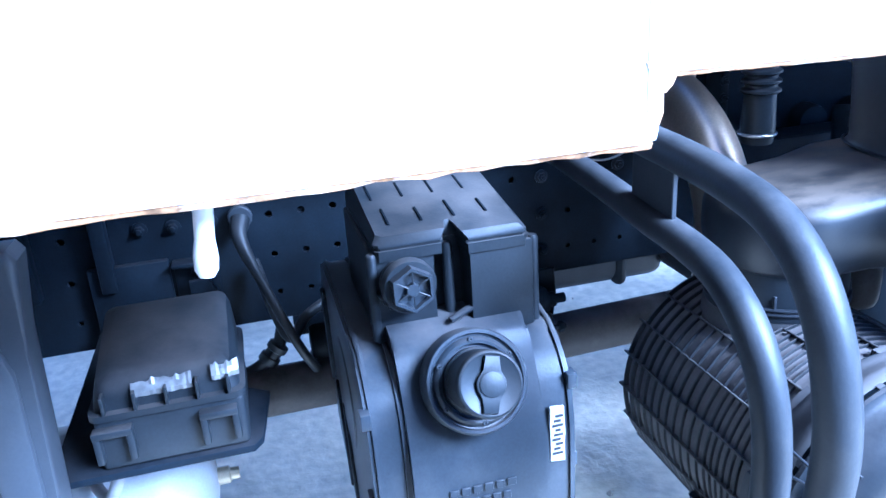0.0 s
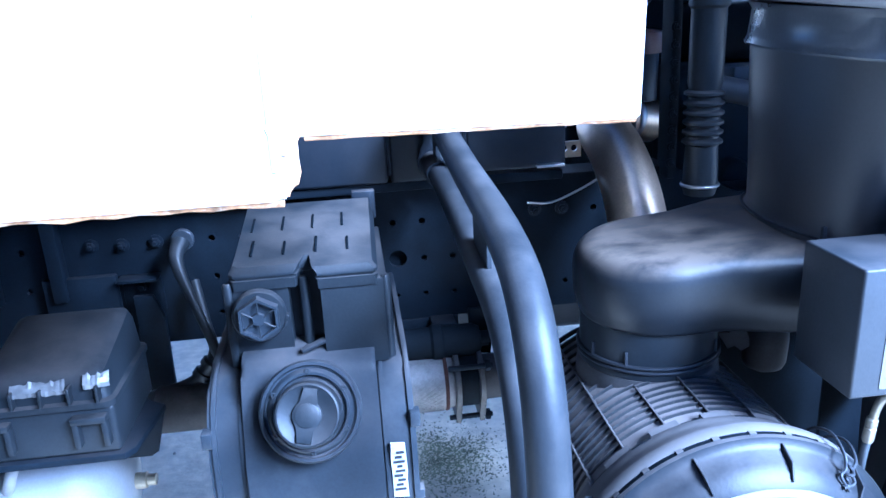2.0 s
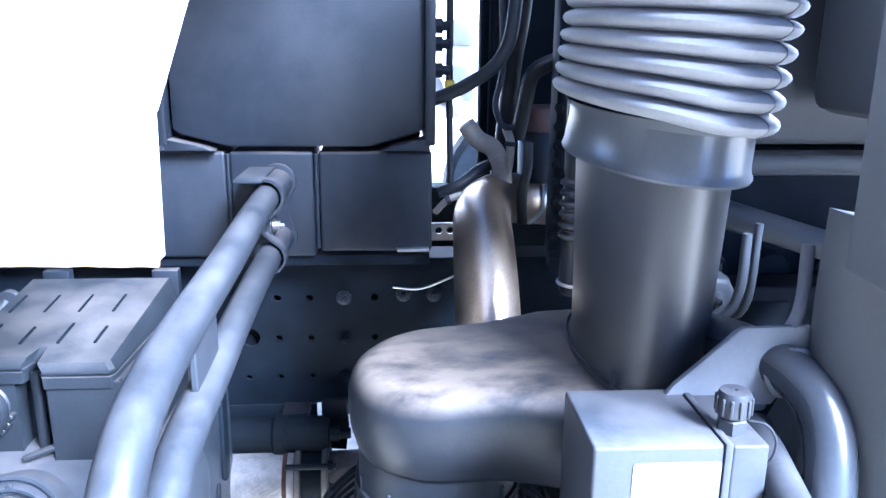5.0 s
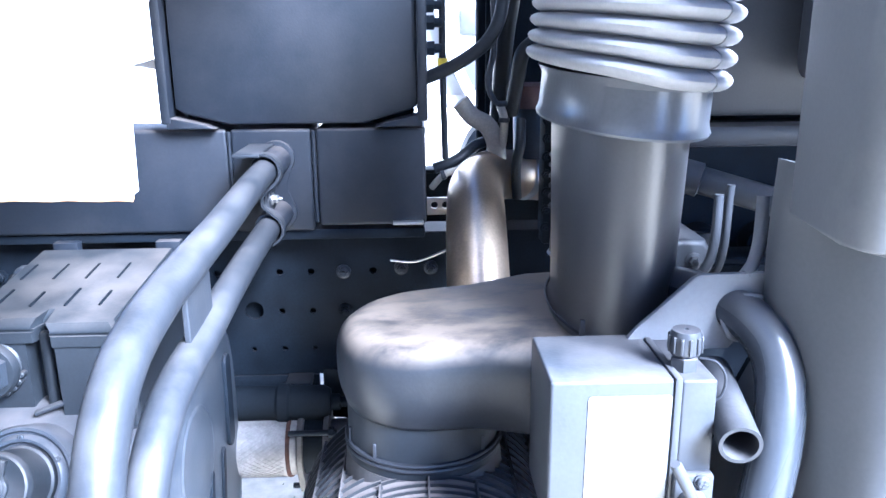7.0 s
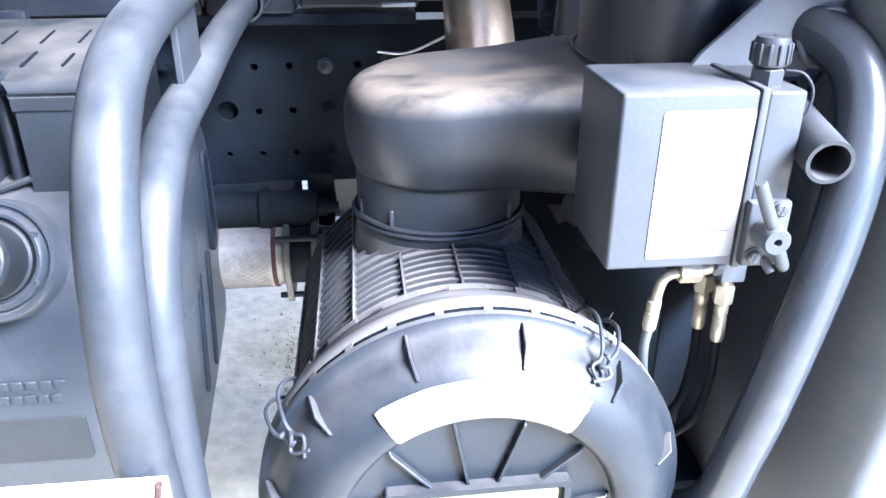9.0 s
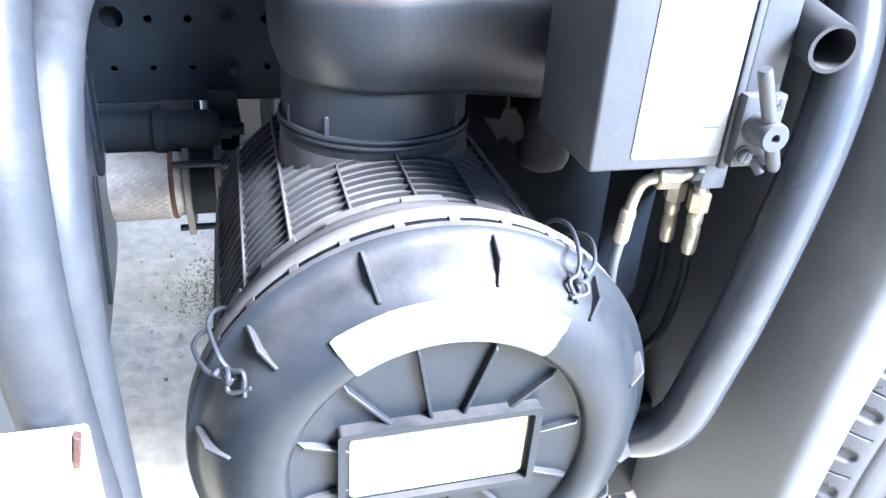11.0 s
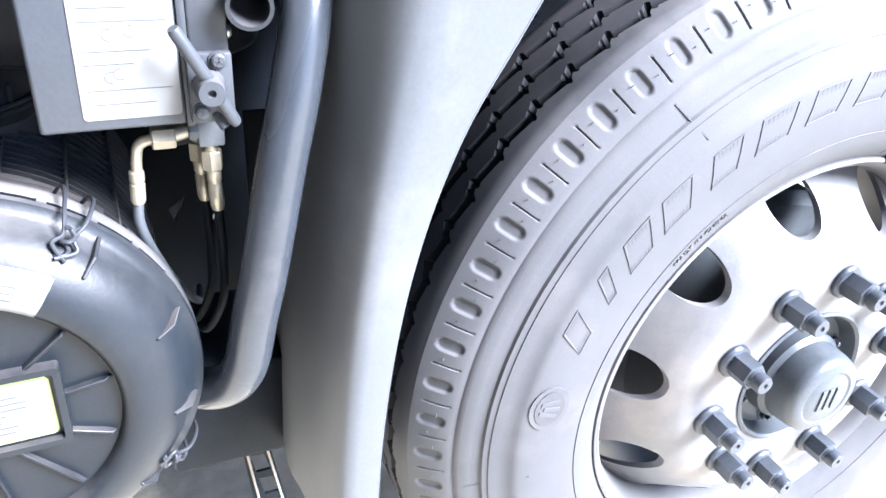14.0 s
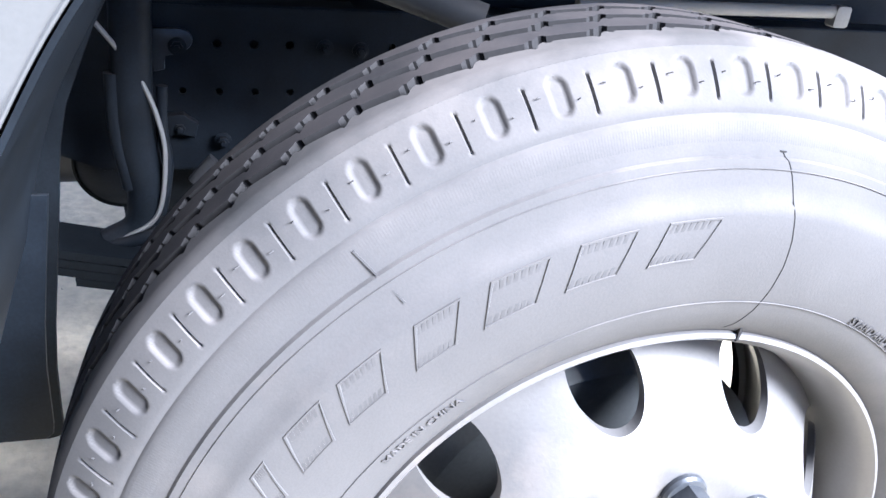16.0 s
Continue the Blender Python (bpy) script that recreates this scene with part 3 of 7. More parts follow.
# band of fine radial knurls
bm = B()
KN = 2640
rows_k = []
for r, base in ((0.4625, -0.0003), (0.4632, 0.0001), (0.4768, 0.0001), (0.4775, -0.0003)):
    ring = []
    for k in range(KN):
        a = 2 * math.pi * k / KN
        lift = base if k % 2 else -0.0001
        ring.append(bm.verts.new(on_sidewall(a, r, lift)))
    rows_k.append(ring)
for p, q in zip(rows_k, rows_k[1:]):
    for k in range(KN):
        bm.faces.new((p[k], p[(k + 1) % KN], q[(k + 1) % KN], q[k]))
part("knurled_band", bm, M_TYRE, tyre, smooth=20)
# rim: flange, barrel and dished disc with ten round vents
bm = B()
lathe(bm, (WX, WY, WZ), (0, 1, 0), [(0.270, 0.16), (0.272, 0.060), (0.276, 0.030), (0.283, 0.010), (0.289, 0.001), (0.2935, -0.0035), (0.2975, -0.002),
                                    (0.2985, 0.004), (0.294, 0.012), (0.288, 0.03), (0.282, 0.06), (0.280, 0.20), (0.27, 0.20)], 120, close=False)
rim = part("rim", bm, M_RIM, wheel, "silver painted steel rim")


def disc_depth(r):
    pts = [(0.0, -0.030), (0.165, -0.030), (0.180, -0.028), (0.195, -0.022), (0.215, -0.006), (0.235, 0.016), (0.255, 0.040), (0.274, 0.062)]
    for (r0, d0), (r1, d1) in zip(pts, pts[1:]):
        if r0 <= r <= r1:
            t = (r - r0) / (r1 - r0)
            return d0 + (d1 - d0) * t
    return pts[-1][1]


HOLE_R, HOLE_A, HOLE0 = 0.241, 0.0335, 65.2
NUT_R, NUT0 = 0.147, 10.5
bm = B()
NR = 120
inner_r = [0.100, 0.108, 0.125, 0.150, 0.162, 0.170, 0.178, 0.186, 0.194, 0.2045]
prev = None
for r in inner_r:
    ring = [bm.verts.new((WX + r * math.cos(2 * math.pi * k / NR), WY + disc_depth(r), WZ + r * math.sin(2 * math.pi * k / NR))) for k in range(NR)]
    if prev:
        for k in range(NR):
            bm.faces.new((prev[k], prev[(k + 1) % NR], ring[(k + 1) % NR], ring[k]))
    prev = ring
# ten cells, each a fan of quads between its round vent and the cell's edge
R0, R1, HALF = 0.2045, 0.2740, radians(18)
for h in range(10):
    ah = radians(HOLE0 + 36 * h)
    wide = HALF * HOLE_R
    corners = [math.atan2(y, x) for x in (R0 - HOLE_R, R1 - HOLE_R) for y in (-wide, wide)]
    phis = sorted({round(v, 6) for v in [2 * math.pi * k / 72 - math.pi for k in range(72)] + corners})
    prev = first = None
    for ph in phis:
        c, sn = math.cos(ph), math.sin(ph)
        lim = min([((R1 - HOLE_R) / c) if c > 1e-9 else 9, ((R0 - HOLE_R) / c) if c < -1e-9 else 9, (wide / sn) if sn > 1e-9 else 9, (-wide / sn) if sn < -1e-9 else 9])
        col = []
        for k in range(6):
            d = HOLE_A + (lim - HOLE_A) * (k / 5) ** 1.3
            if lim < HOLE_A:
                d = lim
            r, a = HOLE_R + d * c, ah + d * sn / HOLE_R
            col.append(bm.verts.new((WX + r * math.cos(a), WY + disc_depth(r), WZ + r * math.sin(a))))
        if prev:
            for k in range(5):
                bm.faces.new((prev[k], prev[k + 1], col[k + 1], col[k]))
        else:
            first = col
        prev = col
    for k in range(5):
        bm.faces.new((prev[k], prev[k + 1], first[k + 1], first[k]))
bmesh.ops.remove_doubles(bm, verts=bm.verts, dist=0.00012)
bmesh.ops.recalc_face_normals(bm, faces=bm.faces)
ext = bmesh.ops.extrude_face_region(bm, geom=list(bm.faces))
for v in [g for g in ext["geom"] if isinstance(g, bmesh.types.BMVert)]:
    v.co.y += 0.011
part("disc", bm, M_RIM, rim, "dished silver wheel disc with round vents", smooth=45)

bm = B()
prism(bm, [(-0.0016, 0.287), (0.0012, 0.287), (0.0022, 0.294), (0.0004, 0.3035), (-0.0024, 0.3035), (-0.0008, 0.294)], (WX + 0.026, WY - 0.0042, WZ), (1, 0, 0), (0.09, 0, 1), (0, 0.004, 0), 0.0005, 1)
part("rim_clip", bm, M_GROOVE, wheel, "dark clip across the rim flange")
# brake drum behind the disc
bm = B()
lathe(bm, (WX, WY + 0.075, WZ), (0, 1, 0), [(0.05, 0), (0.20, 0.0), (0.215, 0.015), (0.218, 0.20), (0.1, 0.21)], 64)
part("brake_drum", bm, M_HUB, wheel, "dark steel brake drum")

# hub, its recess ring and cap
bm = B()
lathe(bm, (WX, WY - 0.030, WZ), (0, -1, 0), [(0.1015, -0.03), (0.1015, 0.002), (0.098, 0.004), (0.0945, 0.001), (0.090, -0.022), (0.02, -0.026), (0, -0.026)], 64)
hub = part("hub", bm, M_HUB, wheel)
bm = B()
lathe(bm, (WX, WY - 0.028, WZ), (0, -1, 0), [(0.068, -0.03), (0.066, 0.000), (0.060, 0.006), (0.058, 0.032), (0.056, 0.040), (0.050, 0.046), (0.040, 0.0475), (0.038, 0.0460),
                                              (0.036, 0.0460), (0.034, 0.0475), (0, 0.0485)], 48)
cap = part("hub_cap", bm, M_HUB, wheel, "grey hub cap with a round emblem")
bm = B()
for dx in (-0.012, 0.0, 0.012):
    prism(bm, [(-0.003, -0.016), (0.004, -0.016), (0.006, 0.016), (-0.001, 0.016)], (WX + dx, WY - 0.0762, WZ), (1, 0, 0), (0, 0, 1), (0, -0.0022, 0), 0.0006, 1)
part("cap_emblem", bm, M_HUB, cap, smooth=20)
for k in range(6):
    a = radians(20 + 60 * k)
    bm = B()
    bolt(bm, (WX + 0.078 * math.cos(a), WY - 0.006, WZ + 0.078 * math.sin(a)), (0, -1, 0), 0.007, 0.007)
    part("hub_bolt", bm, M_NUT, hub)

# ten wheel nuts on one mesh
bm = B()
lathe(bm, (0, 0, 0), (0, -1, 0), [(0.0225, 0), (0.0225, 0.004), (0.0205, 0.007), (0.017, 0.008)], 28)
prism(bm, hexagon(0.0175, 12), (0, -0.006, 0), (1, 0, 0), (0, 0, 1), (0, -0.030, 0), 0.0016, 2)
lathe(bm, (0, -0.036, 0), (0, -1, 0), [(0.0135, 0), (0.0125, 0.003), (0.0118, 0.003), (0.0118, 0.014), (0.0105, 0.0165), (0.004, 0.0165), (0.003, 0.014), (0, 0.014)], 20)
nut_mesh = finish(bm, "wheel_nut", M_NUT, 32)
for k in range(10):
    a = radians(NUT0 + 36 * k)
    o = new("wheel_nut", nut_mesh)
    o.parent = wheel
    o.matrix_basis = pose(NUT_R * math.cos(a), -0.030, NUT_R * math.sin(a), 0, 17 * k, 0)
    if k == 0:
        tagged(o, "grey steel wheel nut with stud end")
# ---------------------------------------------------------------- mudguard behind the wheel
I = flowing([(0.755, 1.175), (0.70, 1.122), (0.664, 1.075), (0.625, 1.008), (0.586, 0.937), (0.556, 0.85), (0.536, 0.75), (0.524, 0.63), (0.520, 0.50)], 6)
O = flowing([(0.486, 1.24), (0.484, 1.17), (0.486, 1.10), (0.489, 1.03), (0.488, 0.95), (0.481, 0.85), (0.470, 0.73), (0.464, 0.62), (0.460, 0.50)], 6)
mud = thing("mudguard", (0.5, 0.95, 0.5), "pale grey plastic mudguard curving behind the front wheel", "mudguard")
bm = B()
FY, BY = 0.765, 1.13
loops = []
for p, q in zip(I, O):
    w = q - p
    f = min(1.0, max(0.0, (0.80 - p.y) / 0.10))
    by = BY - 0.215 * f
    out = [(p, by), (p, FY + 0.004), (p + w * 0.02, FY), (p + w * 0.40, FY - 0.003), (p + w * 0.60, FY - 0.001), (p + w * 0.68, FY + 0.005), (p + w * 0.75, FY + 0.015), (p + w * 0.81, FY + 0.030), (p + w * 0.86, FY + 0.050), (p + w * 0.91, FY + 0.074), (p + w * 0.95, FY + 0.098), (q, FY + 0.112), (q, FY + 0.135), (q - w * 0.30, FY + 0.18 + 0.11 * f), (p + w * (0.04 + 0.54 * f), BY - 0.07 * f), (p + w * 0.035, by - 0.001)]
    loops.append([bm.verts.new((c.x, y, c.y)) for c, y in out])
for a, b in zip(loops, loops[1:]):
    for k in range(len(a)):
        bm.faces.new((a[k], a[(k + 1) % len(a)], b[(k + 1) % len(a)], b[k]))
bm.faces.new(loops[0])
bm.faces.new(loops[-1])
part("shell", bm, M_FENDER, mud, smooth=50)
# dark liner inside the arch
bm = B()
loops = []
for p, q in zip(I, O):
    w = (q - p).normalized()
    e = p - w * 0.003
    by = BY + 0.02 - 0.215 * min(1.0, max(0.0, (0.80 - p.y) / 0.10))
    loops.append([bm.verts.new((c.x, y, c.y)) for c, y in ((e, FY + 0.012), (e, by), (e - w * 0.004, by), (e - w * 0.004, FY + 0.012))])
for a, b in zip(loops, loops[1:]):
    for k in range(4):
        bm.faces.new((a[k], a[(k + 1) % 4], b[(k + 1) % 4], b[k]))
bm.faces.new(loops[0])
bm.faces.new(loops[-1])
part("liner", bm, M_CHASSIS, mud, "dark blue-black plastic arch liner", smooth=50)
# folded rim along the inner edge
bm = B()
sweep(bm, [(p.x, FY + 0.0035, p.y) for p in I], 0.0016, 8)
part("edge_bead", bm, M_FENDER, mud)
# rear corner of the cab above the mudguard
corner = thing("cab_corner", (0.7, 0.79, 1.2), "grey plastic rear corner panel of the truck cab", "cab panel")
bm = B()
prism(bm, [(0.4750, 0.850), (0.4655, 0.760), (0.4665, 0.745), (0.4720, 0.735), (0.4820, 0.729), (0.535, 0.7285), (0.535, 0.850)], (0, 0, 1.203), (1, 0, 0), (0, 1, 0), (0, 0, 0.52), 0.003, 2)
part("shell", bm, M_FENDER, corner)
bm = B()
sweep(bm, [(0.474, 0.748, 1.2035), (0.483, 0.730, 1.2035), (0.535, 0.7290, 1.2035)], 0.0022, 8)
part("edge_bead", bm, M_FENDER, corner)

# ---------------------------------------------------------------- chassis rails
def holed_plate(bm, outline, holes, y0, y1, n=18):
    """An upright plate in x and z with round holes (x, z, radius), from depth y0 to y1."""
    edges = []
    for loop in [outline] + [arc(x, z, r, 0, 360 - 360 / n, n - 1) for x, z, r in holes]:
        vs = [bm.verts.new((x, y0, z)) for x, z in loop]
        edges += [bm.edges.new((a, b)) for a, b in zip(vs, vs[1:] + vs[:1])]
    res = bmesh.ops.triangle_fill(bm, use_beauty=True, use_dissolve=False, edges=edges)
    faces = [f for f in res["geom"] if isinstance(f, bmesh.types.BMFace)]
    ext = bmesh.ops.extrude_face_region(bm, geom=faces)
    for g in ext["geom"]:
        if isinstance(g, bmesh.types.BMVert):
            g.co.y = y1
    return bm


def loops_plate(bm, loops, y0, y1):
    """An upright plate in x and z, its outline first and then the outlines of its openings, from depth y0 to y1."""
    edges = []
    for loop in loops:
        vs = [bm.verts.new((x, y0, z)) for x, z in loop]
        edges += [bm.edges.new((a, b)) for a, b in zip(vs, vs[1:] + vs[:1])]
    res = bmesh.ops.triangle_fill(bm, use_beauty=True, use_dissolve=False, edges=edges)
    ext = bmesh.ops.extrude_face_region(bm, geom=[f for f in res["geom"] if isinstance(f, bmesh.types.BMFace)])
    for g in ext["geom"]:
        if isinstance(g, bmesh.types.BMVert):
            g.co.y = y1
    return bm


CY = 1.565
chassis = thing("chassis_frame", (0, CY, 0.76), "black painted steel truck chassis rails with rows of holes", "chassis")
holes = []
for k in range(-14, 6):
    x = 0.0543 * k
    bolted = k in (1, 3, 4)
    for z, r in ((0.949, 0.0062), (0.877, 0.0058), (0.806, 0.0050)):
        if not (bolted and z > 0.82) and not (abs(x + 0.116) < 0.035 and z == 0.877) and k not in (-12, -11, -9):
            holes.append((x, z, r))
holes.append((-0.103, 0.879, 0.0165))
for k in range(0, 14):
    x = 0.691 + 0.0545 * k
    if k not in (0, 4, 5):
        holes.append((x, 0.900, 0.0068))
    if k not in (4,):
        holes.append((x, 0.826, 0.0058))
bm = B()
outline = [(-1.9, 0.757), (0.42, 0.757), (0.56, 0.700), (2.6, 0.700), (2.6, 0.955), (0.56, 0.955), (0.42, 1.016), (-1.9, 1.016)]
holed_plate(bm, outline, holes, CY, CY + 0.008)
web = part("web", bm, M_CHASSIS, chassis, smooth=20)
bm = B()
for z, d in ((1.016, -1), (0.757, 1)):
    prism(bm, [(0, 0), (0.075, 0), (0.075, -0.008), (0, -0.008)] if d < 0 else [(0, 0), (0.075, 0), (0.075, 0.008), (0, 0.008)],
          (-1.9, CY + 0.001, z + (0.0015 if d < 0 else -0.0015)), (0, 1, 0), (0, 0, 1), (2.32, 0, 0), 0.003, 2)
part("flange", bm, M_CHASSIS, chassis)
bm = B()
for z in (0.955, 0.700):
    box(bm, 0.56, 2.6, CY + 0.001, CY + 0.076, z - 0.005, z + 0.004, 0.003)
part("front_flange", bm, M_CHASSIS, chassis)
# dark sheets added behind the web so its holes read as shaded
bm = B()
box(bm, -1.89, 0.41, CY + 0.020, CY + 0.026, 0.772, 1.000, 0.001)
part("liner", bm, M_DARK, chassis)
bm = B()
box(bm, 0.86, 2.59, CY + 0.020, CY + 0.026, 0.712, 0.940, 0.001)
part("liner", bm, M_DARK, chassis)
bm = B()
box(bm, -1.9, 2.6, 2.39, 2.40, 0.757, 1.0, 0.003)
box(bm, -1.9, 2.6, 2.33, 2.39, 0.99, 1.0, 0.003)
box(bm, -1.9, 2.6, 2.33, 2.39, 0.757, 0.767, 0.003)
part("far_rail", bm, M_CHASSIS, chassis)
for x in (-1.1, -0.42, 0.95):
    bm = B()
    box(bm, x, x + 0.07, CY + 0.008, 2.39, 0.80, 0.96, 0.01)
    part("cross_member", bm, M_CHASSIS, chassis)
# rail bolts
for x, z in ((0.057, 0.949), (0.057, 0.877), (0.158, 0.954), (0.210, 0.953), (0.057, 0.806), (-0.19, 0.952), (-0.641, 0.952), (-0.589, 0.949), (-0.53, 0.951)):
    bm = B()
    bolt(bm, (x, CY - 0.001, z), (0, -1, 0), 0.0085, 0.008)
    part("bolt", bm, M_TANK if z > 0.9 and x > -0.1 else M_CHASSIS, chassis)
for x, z in ((0.688, 0.897), (0.748, 0.749), (0.684, 0.771), (0.908, 0.900), (0.964, 0.897), (0.915, 0.829)):
    bm = B()
    bolt(bm, (x, CY - 0.012, z), (0, -1, 0), 0.009, 0.009)
    part("bolt", bm, M_CHASSIS, chassis)
# bent bracket plates riveted to the rail
bm = B()
prism(bm, [(-0.035, 0), (0.035, 0), (0.035, 0.055), (0.022, 0.072), (-0.022, 0.072), (-0.035, 0.055)], (-0.565, CY - 0.006, 0.82), (1, 0, 0), (0, 0, 1), (0, 0.006, 0), 0.002)
box(bm, -0.60, -0.53, CY - 0.04, CY - 0.004, 0.889, 0.895, 0.002)
bolt(bm, (-0.565, CY - 0.006, 0.872), (0, -1, 0), 0.008, 0.007)
part("bracket", bm, M_CHASSIS, chassis)
bm = B()
prism(bm, [(0.630, 0.880), (0.630, 0.922), (0.694, 0.922)] + arc(0.694, 0.906, 0.016, 90, -60, 8) + [(0.684, 0.884), (0.668, 0.884), (0.668, 0.862), (0.652, 0.858), (0.648, 0.880)], (0, CY - 0.012, 0), (1, 0, 0), (0, 0, 1), (0, 0.012, 0), 0.002)
part("bracket", bm, M_TANK, chassis)
bm = B()
prism(bm, [(0.655, 0.752), (0.655, 0.790), (0.690, 0.794), (0.712, 0.778), (0.706, 0.756), (0.680, 0.766)], (0, CY - 0.020, 0), (1, 0, 0), (0, 0, 1), (0, 0.020, 0), 0.002)
part("bracket", bm, M_CHASSIS, chassis)
bm = B()
sweep(bm, flowing([(0.140, CY - 0.02, 0.973), (0.185, CY - 0.02, 0.970), (0.235, CY - 0.025, 0.990), (0.27, CY - 0.03, 1.01)], 5), 0.0022, 8)
part("wire_stay", bm, M_STEEL, chassis)
# upright hanger brackets on the rail, left of the tank
for x in (-0.70, -0.815):
    bm = B()
    box(bm, x - 0.012, x + 0.012, CY - 0.03, CY - 0.001, 0.86, 1.016, 0.003)
    part("hanger", bm, M_CHASSIS, chassis)

# ---------------------------------------------------------------- sub-frame beam and the box on it
beam = thing("subframe_beam", (-0.2, 1.51, 1.02), "dark grey painted steel sub-frame beam on the chassis rail", "beam")
for x0, x1 in ((-1.9, -0.520), (-0.515, -0.113), (-0.108, 0.020), (0.027, 0.203)):
    bm = B()
    box(bm, x0, x1, 1.510, 1.640, 1.036 if x0 < 0 else 1.044, 1.204, 0.006, 3)
    part("segment", bm, M_BEAM, beam)
bm = B()
box(bm, -1.9, 0.20, 1.520, 1.63, 1.019, 1.036, 0.002)
part("pad", bm, M_CHASSIS, beam)
for x in (-0.1105, 0.0235):
    bm = B()
    sweep(bm, [(x, 1.512, 1.05 + 0.15 * k / 9) for k in range(10)], [0.0032 + 0.0008 * math.sin(k * 2.3) for k in range(10)], 8)
    part("weld_seam", bm, M_BEAM, beam)
bm = B()
box(bm, 0.148, 0.198, 1.498, 1.512, 1.046, 1.051, 0.001)
part("drain_lip", bm, M_STEEL, beam)

case = thing("steel_case", (0.0, 1.6, 1.205), "dark grey steel case with chamfered foot on the beam", "case")
bm = B()
prism(bm, [(-0.187, 1.47), (-0.187, 1.238), (-0.175, 1.230), (-0.105, 1.212), (0.105, 1.212), (0.180, 1.232), (0.192, 1.240), (0.192, 1.47)],
      (0, 1.50, 0), (1, 0, 0), (0, 0, 1), (0, 0.22, 0), 0.006, 2)
part("shell", bm, M_BEAM, case)
for s, x in ((-1, -0.199), (1, 0.199)):
    bm = B()
    box(bm, x - 0.008, x + 0.008, 1.485, 1.70, 1.215, 1.49, 0.004)
    part("side_plate", bm, M_BEAM, case)
    bm = B()
    prism(bm, [(0, 0), (0.075 * -s, 0), (0.06 * -s, 0.006), (0, 0.020)], (x, 1.488, 1.207), (1, 0, 0), (0, 0, 1), (0, 0.05, 0), 0.002)
    part("foot", bm, M_BEAM, case)
bm = B()
box(bm, -0.195, 0.195, 1.505, 1.715, 1.47, 1.62, 0.004)
part("hood", bm, M_CHASSIS, case)
# dark filler added to close the bright gap under the case
bm = B()
box(bm, -0.186, 0.186, 1.560, 1.640, 1.2055, 1.250, 0.004)
part("gap_filler", bm, M_CHASSIS, case)
bm = B()
prism(bm, [(-0.250, 1.305), (-0.21, 1.312), (-0.195, 1.335), (-0.195, 1.295)], (0, 1.50, 0), (1, 0, 0), (0, 0, 1), (0, 0.012, 0), 0.002)
part("ear", bm, M_STEEL, case)
for z in (1.365, 1.325, 1.392):
    bm = B()
    prism(bm, hexagon(0.013), (0.207, 1.56, z), (0, 1, 0), (0, 0, 1), (0.014, 0, 0), 0.001, 1)
    lathe(bm, (0.221, 1.56, z), (1, 0, 0), [(0.0075, 0), (0.0075, 0.010), (0.006, 0.012)], 12)
    part("bolt", bm, M_CHASSIS, case)

# ---------------------------------------------------------------- white side panels
panel = thing("side_panel", (-0.3, 0.712, 1.216), "white painted steel side panel with a rusty lower edge", "panel")
bm = B()
poly = [(-1.6, 1.217), (-0.62, 1.2165), (-0.222, 1.2155), (-0.213, 1.2165), (-0.2115, 1.222), (-0.2115, 1.238), (-0.2125, 1.246), (-0.2180, 1.262), (-0.220, 1.329), (-1.6, 1.329)]
prism(bm, poly, (0, 0.706, 0), (1, 0, 0), (0, 0, 1), (0, 0.012, 0), 0.0018, 2)
part("rear_sheet", bm, M_WHITE, panel)


def folded_top(x0, x1, y):
    """The upper part of a sheet, folded back towards the truck; a strip with its thickness."""
    bm = B()
    prism(bm, [(y, 1.3275), (y + 0.0025, 1.336), (y + 0.36, 1.602), (y + 0.367, 1.593), (y + 0.012, 1.3275)], (x0, 0, 0), (0, 1, 0), (0, 0, 1), (x1 - x0, 0, 0), 0.0012, 2)
    return bm


part("rear_fold", folded_top(-1.6, -0.2205, 0.7062), M_WHITE, panel)
part("front_fold", folded_top(-0.2135, 0.0283, 0.7112), M_WHITE, panel)
bm = B()
poly = [(-0.214, 1.2555), (0.0235, 1.2520), (0.0265, 1.2550), (0.0285, 1.329), (-0.214, 1.329)]
prism(bm, poly, (0, 0.711, 0), (1, 0, 0), (0, 0, 1), (0, 0.010, 0), 0.0018, 2)
part("front_sheet", bm, M_WHITE, panel)
bm = B()
sweep(bm, [(-0.2175, 0.7092 + 1.33 * max(0.0, z - 1.333), z) for z in [1.235 + 0.019 * k for k in range(19)]], 0.0047, 12)
part("weld_bead", bm, M_WHITE, panel)
bm = B()
rs = random.Random(2)
sweep(bm, [(-1.6 + 1.385 * k / 90, 0.712, 1.2155 + rs.uniform(-0.0012, 0.0008)) for k in range(91)], [0.0045 + rs.uniform(-0.0008, 0.0012) for _ in range(91)], 8)
part("rusty_edge", bm, M_RUSTY_EDGE, panel, "rust along the panel's lower edge")
bm = B()
sweep(bm, [(-0.198 + 0.222 * k / 24, 0.7155, 1.2548 - 0.0024 * k / 24 + rs.uniform(-0.0004, 0.0003)) for k in range(25)], 0.0028, 8)
part("lower_edge", bm, M_RUSTY_EDGE, panel)
bm = B()
prism(bm, [(-0.222, 1.264), (-0.2160, 1.246), (-0.2085, 1.2445), (-0.2040, 1.249), (-0.2005, 1.2560), (-0.2005, 1.264)], (0, 0.7045, 0), (1, 0, 0), (0, 0, 1), (0, 0.010, 0), 0.0015, 2)
part("torn_tab", bm, M_RUSTY_EDGE, panel)
bm = B()
